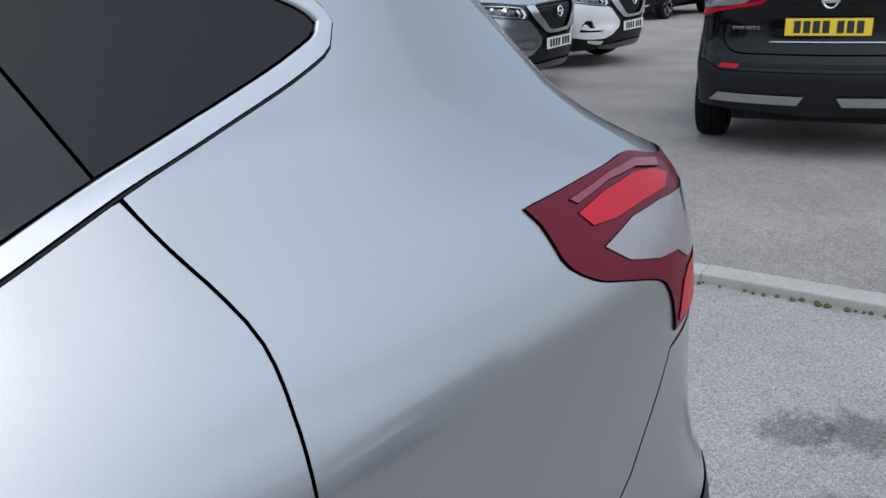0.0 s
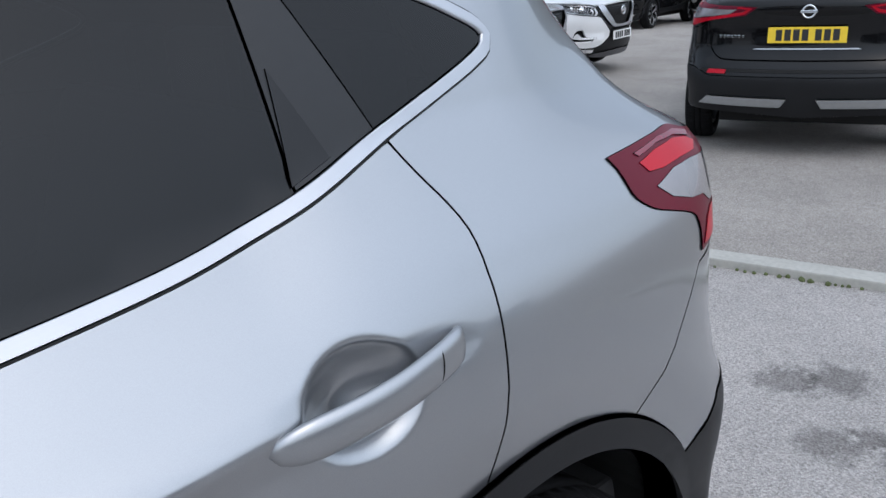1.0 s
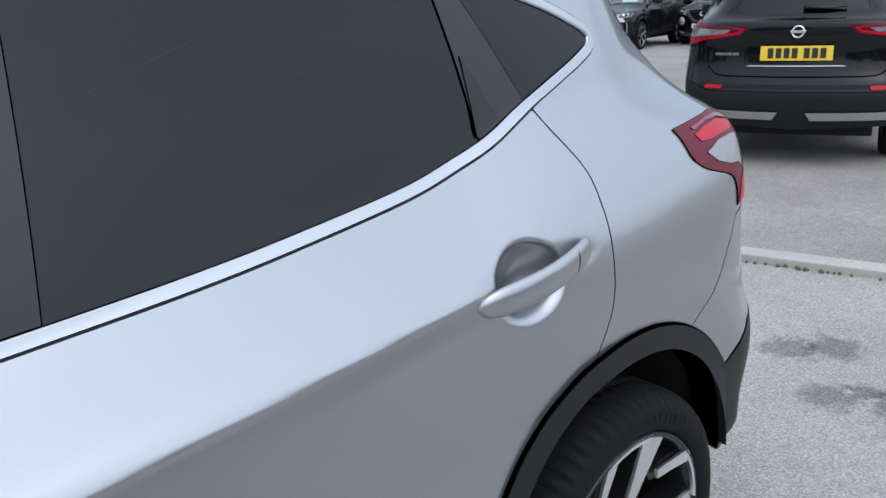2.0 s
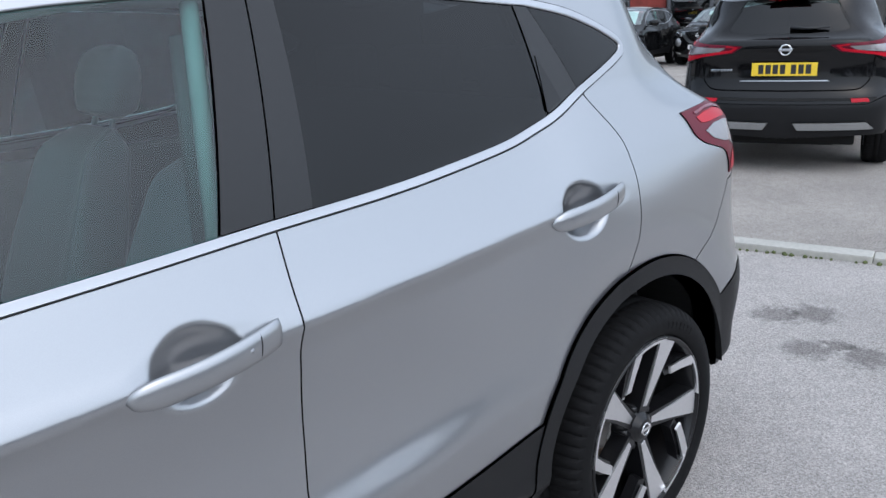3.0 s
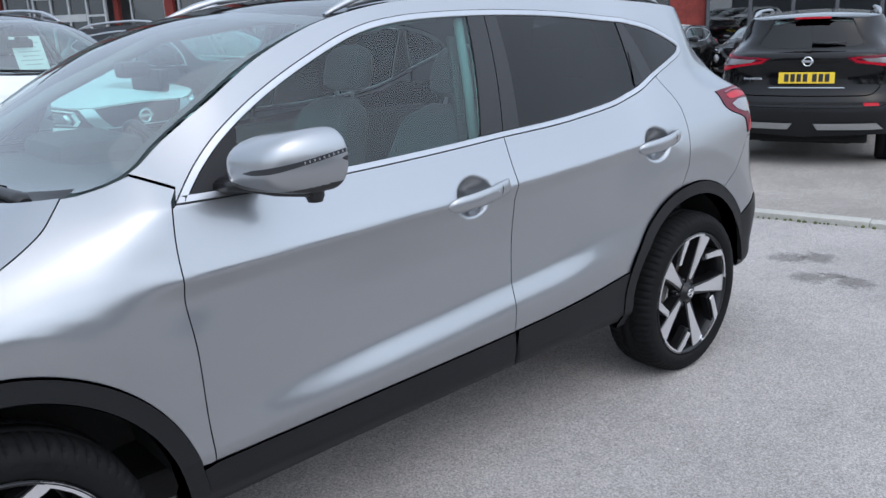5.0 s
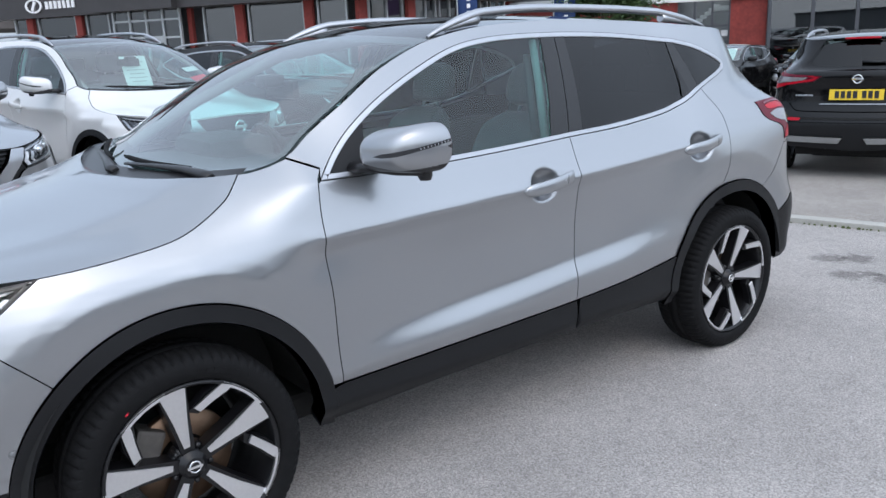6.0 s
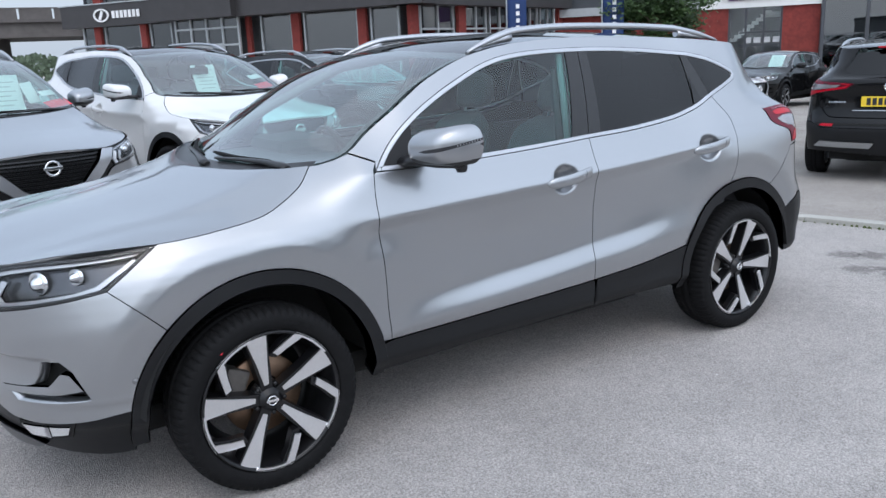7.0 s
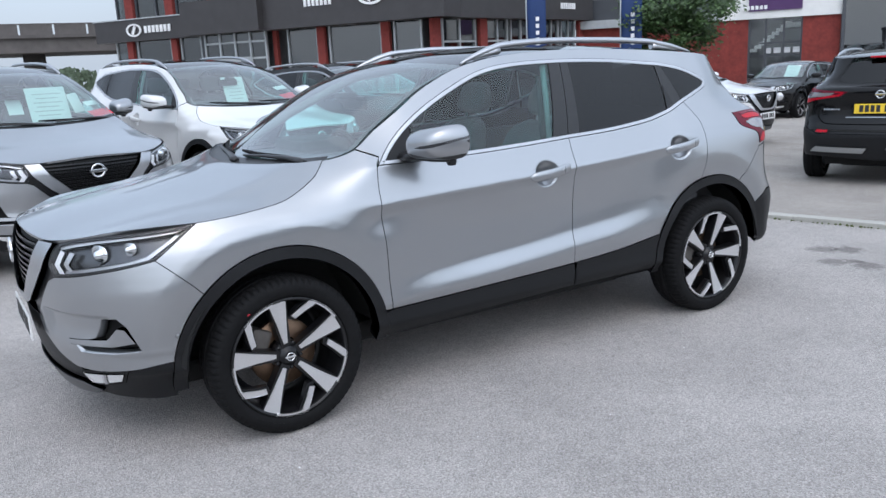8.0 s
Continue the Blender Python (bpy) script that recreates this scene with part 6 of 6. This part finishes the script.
span(show, "plinth_wall", A, C, 6.1, 6.7, 0.0, 3.15, 0.3, SLATE, -0.1)
# entrance: a gridded glass porch
span(show, "porch_glass", A, C, 6.75, 9.9, 0.05, 3.15, 0.04, DARKGLASS, 0.35)
for k in range(5):
    span(show, "porch_post", A, C, 6.72 + 0.79 * k, 6.80 + 0.79 * k, 0.0, 3.15, 0.10, FRAME, 0.42)
for z in (2.1, 2.75):
    span(show, "porch_rail", A, C, 6.72, 9.95, z, z + 0.07, 0.10, FRAME, 0.425)
span(show, "porch_door_head", A, C, 7.1, 9.1, 1.95, 2.2, 0.12, FRAME, 0.45)
# fascia in three steps
span(show, "fascia", A, C, 0.3, 6.2, 3.15, 4.05, 0.7, FASCIA, 0.35)
span(show, "fascia", A, C, 6.2, 10.2, 3.15, 4.45, 1.5, FASCIA, 1.1)
span(show, "fascia", A, C, 10.2, L1 + 0.8, 3.15, 4.85, 1.3, FASCIA, 0.8)
span(show, "fascia_cap", A, C, 0.25, 6.2, 4.052, 4.10, 0.8, FRAME, 0.40)
# upper storey, set back
span(show, "upper_glass", A, C, 1.0, L1, 4.1, 8.2, 0.05, DARKGLASS, -0.4)
for k in range(7):
    span(show, "upper_column", A, C, 1.7 + 2.4 * k, 2.15 + 2.4 * k, 4.1, 8.2, 0.4, BRICK, -0.2)
for k in range(14):
    span(show, "upper_mullion", A, C, 1.0 + 1.2 * k, 1.07 + 1.2 * k, 4.1, 8.2, 0.1, SLATE, -0.33)
span(show, "eaves", A, C, -0.8, L1 + 1, 8.2, 8.7, 2.0, FASCIA, 1.0)
# side towards the second yard
span(show, "fascia", C, B, -0.7, L2, 3.15, 4.85, 1.0, FASCIA, 0.5)
for a0, a1 in ((0.5, 2.5), (3.15, 4.6), (4.8, 6.2), (7.2, 8.4), (8.6, 9.8)):
    span(show, "window", C, B, a0, a1, 0.1, 3.15, 0.04, DARKGLASS, -0.15)
    for k in (a0, (a0 + a1) / 2, a1 - 0.07):
        span(show, "window_frame", C, B, k, k + 0.07, 0.1, 3.15, 0.12, FRAME, -0.08)
    span(show, "window_frame", C, B, a0, a1, 2.3, 2.37, 0.12, FRAME, -0.077)
for a0 in (-0.2, 2.6, 6.3, 9.9):
    span(show, "brick_column", C, B, a0, a0 + 0.45, 0.0, 3.15, 0.16, BRICK, 0.06)
span(show, "upper_glass", C, B, 0.0, L2, 4.85, 8.2, 0.05, DARKGLASS, -0.6)
span(show, "eaves", C, B, -0.5, L2 + 0.5, 8.2, 8.7, 2.0, FASCIA, 1.0)
# closed behind
bm = bmesh.new()
vs = [Vector((*p, 0)) for p in (A, C, B, (30, 40), (10, 50))]
ctr = sum(vs, Vector()) / 5
ring0 = [bm.verts.new(ctr + (v - ctr) * 0.90 + Vector((0, 0, 0.05))) for v in vs]
ring1 = [bm.verts.new(ctr + (v - ctr) * 0.90 + Vector((0, 0, 8.3))) for v in vs]
for i in range(5):
    bm.faces.new((ring0[i], ring0[(i + 1) % 5], ring1[(i + 1) % 5], ring1[i]))
bm.faces.new(ring1)
bmesh.ops.recalc_face_normals(bm, faces=bm.faces)
part("inner_hall", bm, SHOWFLOOR, show)


def sign(P, Q, s0, z, width, height, out, bars, oval=True):
    """Raised sign: an oval mark and plain bars where letters stand."""
    sg = tagged(new("fascia_sign"), "raised white oval and plain bars on the dark fascia", "sign", "fascia signs")
    d = (Vector(Q) - Vector(P)).normalized()
    nrm = Vector((d.y, -d.x))
    if nrm.dot(Vector((-2.4, -4.0)) - Vector(P)) < 0:
        nrm = -nrm
    b0 = s0
    if oval:
        bm_ = bmesh.new()
        r0, r1 = [], []
        for k in range(28):
            a = 2 * math.pi * k / 28
            r0.append(bm_.verts.new((height * 0.95 * math.cos(a), -0.03, height * 0.58 * math.sin(a))))
            r1.append(bm_.verts.new((height * 0.76 * math.cos(a), -0.03, height * 0.44 * math.sin(a))))
        for k in range(28):
            bm_.faces.new((r0[k], r0[(k + 1) % 28], r1[(k + 1) % 28], r1[k]))
        ex = bmesh.ops.extrude_face_region(bm_, geom=list(bm_.faces))
        bmesh.ops.translate(bm_, verts=[v for v in ex["geom"] if isinstance(v, bmesh.types.BMVert)], vec=(0, 0.05, 0))
        box(bm_, (0, -0.005, 0), (height * 0.28, 0.05, height * 0.8), Matrix.Rotation(0.5, 3, "Y"))
        bmesh.ops.recalc_face_normals(bm_, faces=bm_.faces)
        o = part("oval_mark", bm_, SIGNWHITE, sg)
        o.matrix_basis = Matrix.Translation((height * 0.95, 0, 0))
        b0 = height * 2.2
    else:
        b0 = 0.0
    n_ = bars
    for k in range(n_):
        bm_ = bmesh.new()
        w_ = (width - b0) / n_
        box(bm_, (b0 + w_ * (k + 0.5), 0, 0), (w_ * 0.62, 0.05, height * 0.62), bevel=0.008)
        part("bar", bm_, SIGNWHITE, sg)
    p = Vector(P) + d * s0 + nrm * (out + 0.04)
    sg.matrix_basis = Matrix.Translation((p.x, p.y, z)) @ Matrix.Rotation(math.atan2(d.y, d.x), 4, "Z")
    return sg


sign(A, C, 2.3, 3.60, 2.65, 0.47, 0.35, 7)
sign(A, C, 14.6, 4.1, 2.6, 0.62, 0.80, 7)
sign(A, C, 12.2, 4.0, 1.3, 0.40, 0.80, 7, False)
sign(C, B, 7.6, 3.7, 1.2, 0.40, 0.50, 7, False)

# second showroom: brick, white band, stair behind glass
H0, H1 = (23.9, 23.9), (34.5, 8.3)
LH = math.dist(H0, H1)
hall = tagged(new("brick_showroom"), "red brick showroom with white band and glazed stair hall", "building")
span(hall, "brick_wall", H0, H1, -1.0, 6.30, 0.0, 2.75, 0.4, BRICK, 0.0)
span(hall, "brick_wall", H0, H1, 8.40, 9.80, 0.0, 2.75, 0.4, BRICK, 0.0)
span(hall, "white_band", H0, H1, 5.2, 9.9, 2.75, 4.4, 0.5, WHITEWALL, 0.12)
span(hall, "roof_edge", H0, H1, -1.0, 5.2, 2.752, 3.1, 0.9, FRAME, 0.35)
span(hall, "slate_roof", H0, H1, -1.0, 5.2, 3.1, 4.0, 0.4, SLATE, -0.3)
span(hall, "stair_glass", H0, H1, 6.30, 8.40, 0.1, 2.75, 0.04, STAIRGLASS, -0.12)
for s0 in (6.30, 6.95, 7.65, 8.32):
    span(hall, "window_frame", H0, H1, s0, s0 + 0.08, 0.0, 2.75, 0.14, SLATE, -0.05)
for z in (1.20, 1.72):
    span(hall, "window_frame", H0, H1, 6.75, 8.40, z, z + 0.06, 0.14, SLATE, -0.048)
for k in range(4):
    span(hall, "notice", H0, H1, 6.95 + 0.37 * k, 7.22 + 0.37 * k, 1.33, 1.55, 0.01, NOTICE, -0.09)
for k in range(9):
    span(hall, "stair_step", H0, H1, 6.35 + 0.17 * k, 6.62 + 0.17 * k, 1.40 + 0.135 * k, 1.54 + 0.135 * k, 0.9, WHITEWALL, -0.9)
span(hall, "landing", H0, H1, 7.75, 8.4, 2.36, 2.56, 0.9, WHITEWALL, -0.85)
span(hall, "dark_glass_bay", H0, H1, 9.85, LH, 0.0, 6.0, 0.05, DARKGLASS, 0.2)
for k in range(6):
    span(hall, "bay_post", H0, H1, 9.82 + 1.6 * k, 9.95 + 1.6 * k, 0.0, 6.0, 0.2, SLATE, 0.28)
span(hall, "inner_wall", H0, H1, -1.0, LH, 0.0, 5.8, 0.2, SHOWFLOOR, -3.0)
# unseen slab, added to keep sky light off the wall behind the bay glass
span(hall, "bay_roof", H0, H1, 9.6, LH, 5.9, 6.1, 3.4, SLATE, 0.1)
span(hall, "sign_panel", H0, H1, 6.30, 8.35, 3.05, 3.8, 0.06, PURPLE, 0.19)
for k in range(6):
    span(hall, "sign_bar", H0, H1, 6.05 + 0.17 * k, 6.17 + 0.17 * k, 3.12, 3.27, 0.03, SIGNWHITE, 0.215)


def flag(x, y, z0, z1, w):
    f_ = tagged(new("feather_flag"), "tall navy blue flag with white bars on a thin pole", "flag", "navy flags")
    bm_ = bmesh.new()
    rows_ = []
    for k in range(13):
        t = k / 12
        z = z0 + (z1 - z0) * t
        bow = 0.03 * math.sin(t * 9)
        rows_.append([bm_.verts.new((u * w, bow + 0.02 * math.sin(3 * u + t * 5), z)) for u in (0, 0.25, 0.5, 0.75, 1)])
    for a, b in zip(rows_, rows_[1:]):
        for k in range(4):
            bm_.faces.new((a[k], a[k + 1], b[k + 1], b[k])).smooth = True
    ex = bmesh.ops.extrude_face_region(bm_, geom=list(bm_.faces))
    bmesh.ops.translate(bm_, verts=[v for v in ex["geom"] if isinstance(v, bmesh.types.BMVert)], vec=(0, 0.006, 0))
    part("cloth", bm_, NAVY, f_)
    bm_ = bmesh.new()
    tube(bm_, [(-0.02, 0, 0), (-0.02, 0, z1 * 0.6), (-0.02, 0, z1)], 0.022, 8)
    part("pole", bm_, FRAME, f_)
    for k in range(5):
        bm_ = bmesh.new()
        box(bm_, (w * 0.55, -0.05, z0 + 0.75 + 0.22 * k), (w * 0.18, 0.008, 0.13), bevel=0.003)
        part("bar", bm_, SIGNWHITE, f_)
    f_.matrix_basis = Matrix.Translation((x, y, ground_z(x, y) + 0.02)) @ Matrix.Rotation(radians(-42), 4, "Z")
    return f_


flag(15.0, 17.9, 1.5, 5.2, 0.62)
flag(17.2, 15.8, 1.5, 5.2, 0.66)


def tree(x, y, h, crown_z, rad, n):
    t_ = tagged(new("tree"), "young street tree with thin trunk and loose green crown", "tree")
    bm_ = bmesh.new()
    tube(bm_, [(0, 0, 0), (0.04, 0, h * 0.25), (-0.03, 0.03, h * 0.5), (0.02, 0, h * 0.8)], [0.13, 0.10, 0.075, 0.03], 10)
    for k in range(9):
        a = k * 2.4
        z = h * (0.38 + 0.045 * k)
        tube(bm_, [(0, 0, z), (0.5 * math.cos(a), 0.5 * math.sin(a), z + 0.35), (1.1 * math.cos(a), 1.1 * math.sin(a), z + 0.5)], [0.045, 0.028, 0.01], 6)
    part("trunk", bm_, BARK, t_)
    rnd = random.Random(4)
    verts, faces = [], []
    clumps = []
    for _ in range(46):
        a, b, r = rnd.uniform(0, 6.28), rnd.uniform(-1, 1), rnd.uniform(0.35, 1.0)
        q = math.sqrt(1 - b * b)
        clumps.append((rad * r * q * math.cos(a), rad * r * q * math.sin(a), crown_z + rad * 0.75 * r * b, rnd.uniform(0.25, 0.55)))
    for i in range(n):
        cx, cy, cz, cr = rnd.choice(clumps)
        p = Vector((cx + rnd.gauss(0, cr * 0.55), cy + rnd.gauss(0, cr * 0.55), cz + rnd.gauss(0, cr * 0.42)))
        u = Vector((rnd.gauss(0, 1), rnd.gauss(0, 1), rnd.gauss(0, 0.6))).normalized()
        w = u.orthogonal().normalized()
        s_ = rnd.uniform(0.05, 0.10)
        k = len(verts)
        verts += [p - u * s_, p + w * s_ * 0.5, p + u * s_, p - w * s_ * 0.5]
        faces.append((k, k + 1, k + 2, k + 3))
    mesh_part("crown", verts, faces, LEAF, t_, smooth=False, kind="stuff")
    t_.location = (x, y, ground_z(x, y) + 0.015)
    return t_


tree(19.2, 15.4, 4.2, 3.4, 1.8, 16000)

# flyover in the distance
fly = tagged(new("flyover"), "grey concrete road flyover on round piers", "bridge")
E0, E1 = (-60, 60), (40, 52)
span(fly, "deck", E0, E1, 0, 100, 3.5, 4.4, 9.0, CONCRETE, 0.0)
span(fly, "edge_beam", E0, E1, 0, 100, 4.402, 4.6, 0.5, CONCRETE, 0.25)
for k in range(50):
    span(fly, "parapet_panel", E0, E1, 2.0 * k + 0.05, 2.0 * k + 1.93, 4.6, 5.22, 0.06, CONCRETE, 0.12)
span(fly, "hand_rail", E0, E1, 0, 100, 5.22, 5.30, 0.10, CONCRETE, 0.14)
for k in range(8):
    bm = bmesh.new()
    dd = (Vector(E1) - Vector(E0)).normalized()
    p = Vector(E0) + dd * (14 * k + 9)
    tube(bm, [(p.x, p.y + 3, 0), (p.x, p.y + 3, 3.5)], 0.7, 20)
    part("pier", bm, CONCRETE, fly)
rnd = random.Random(8)
verts, faces = [], []
for i in range(16000):
    x, y = rnd.uniform(-70, 60), rnd.uniform(84, 96)
    top = 1.9 + 0.9 * math.sin(x * 0.21) + 0.5 * math.sin(x * 0.57 + 1)
    p = Vector((x, y, rnd.uniform(0, 1) ** 0.7 * top))
    u = Vector((rnd.gauss(0, 1), rnd.gauss(0, 0.4), rnd.gauss(0, 1))).normalized()
    w = u.cross(Vector((0, 1, 0.3))).normalized()
    s_ = rnd.uniform(0.12, 0.34)
    k = len(verts)
    verts += [p - u * s_, p + w * s_ * 0.7, p + u * s_, p - w * s_ * 0.7]
    faces.append((k, k + 1, k + 2, k + 3))
tagged(mesh_part("far_trees", verts, faces, FARGREEN, smooth=False), "far line of low green trees under the flyover", "trees", kind="stuff")

# ---------------------------------------------------------------- behind the camera: a long low shed with floodlights, and one parked car, as the paint and glass mirror them
shed = tagged(new("low_shed"), "long low grey shed with flat roof", "building")
span(shed, "wall", (-30, -34), (30, -30), 0, 60, 0, 3.1, 0.3, SHED, 0.0)
span(shed, "roof_edge", (-30, -34), (30, -30), 0, 60, 3.1, 3.4, 0.6, SLATE, 0.2)
for fx, fy in ((10.0, -27.0), (13.0, -26.8)):
    lampost = tagged(new("floodlight"), "floodlight on a thin grey mast", "lamp", "floodlights")
    bm = bmesh.new()
    tube(bm, [(0, 0, 0), (0, 0, 6.4)], [0.09, 0.05], 10)
    part("mast", bm, FRAME, lampost)
    bm = bmesh.new()
    box(bm, (0, 0.1, 6.45), (0.5, 0.35, 0.28), bevel=0.03)
    part("head", bm, SLATE, lampost)
    lampost.location = (fx, fy, 0)
for src, fx, fy, fh in ((white, 4.6, -8.0, 98), (dark, 1.7, -8.3, 94), (grey, -1.2, -8.6, 92), (dark, -4.1, -8.5, 90)):
    far = place(copy_thing(src, Matrix()), fx, fy, fh)
    tagged(far, "crossover car facing the silver one across the yard", "car", "parked crossovers")
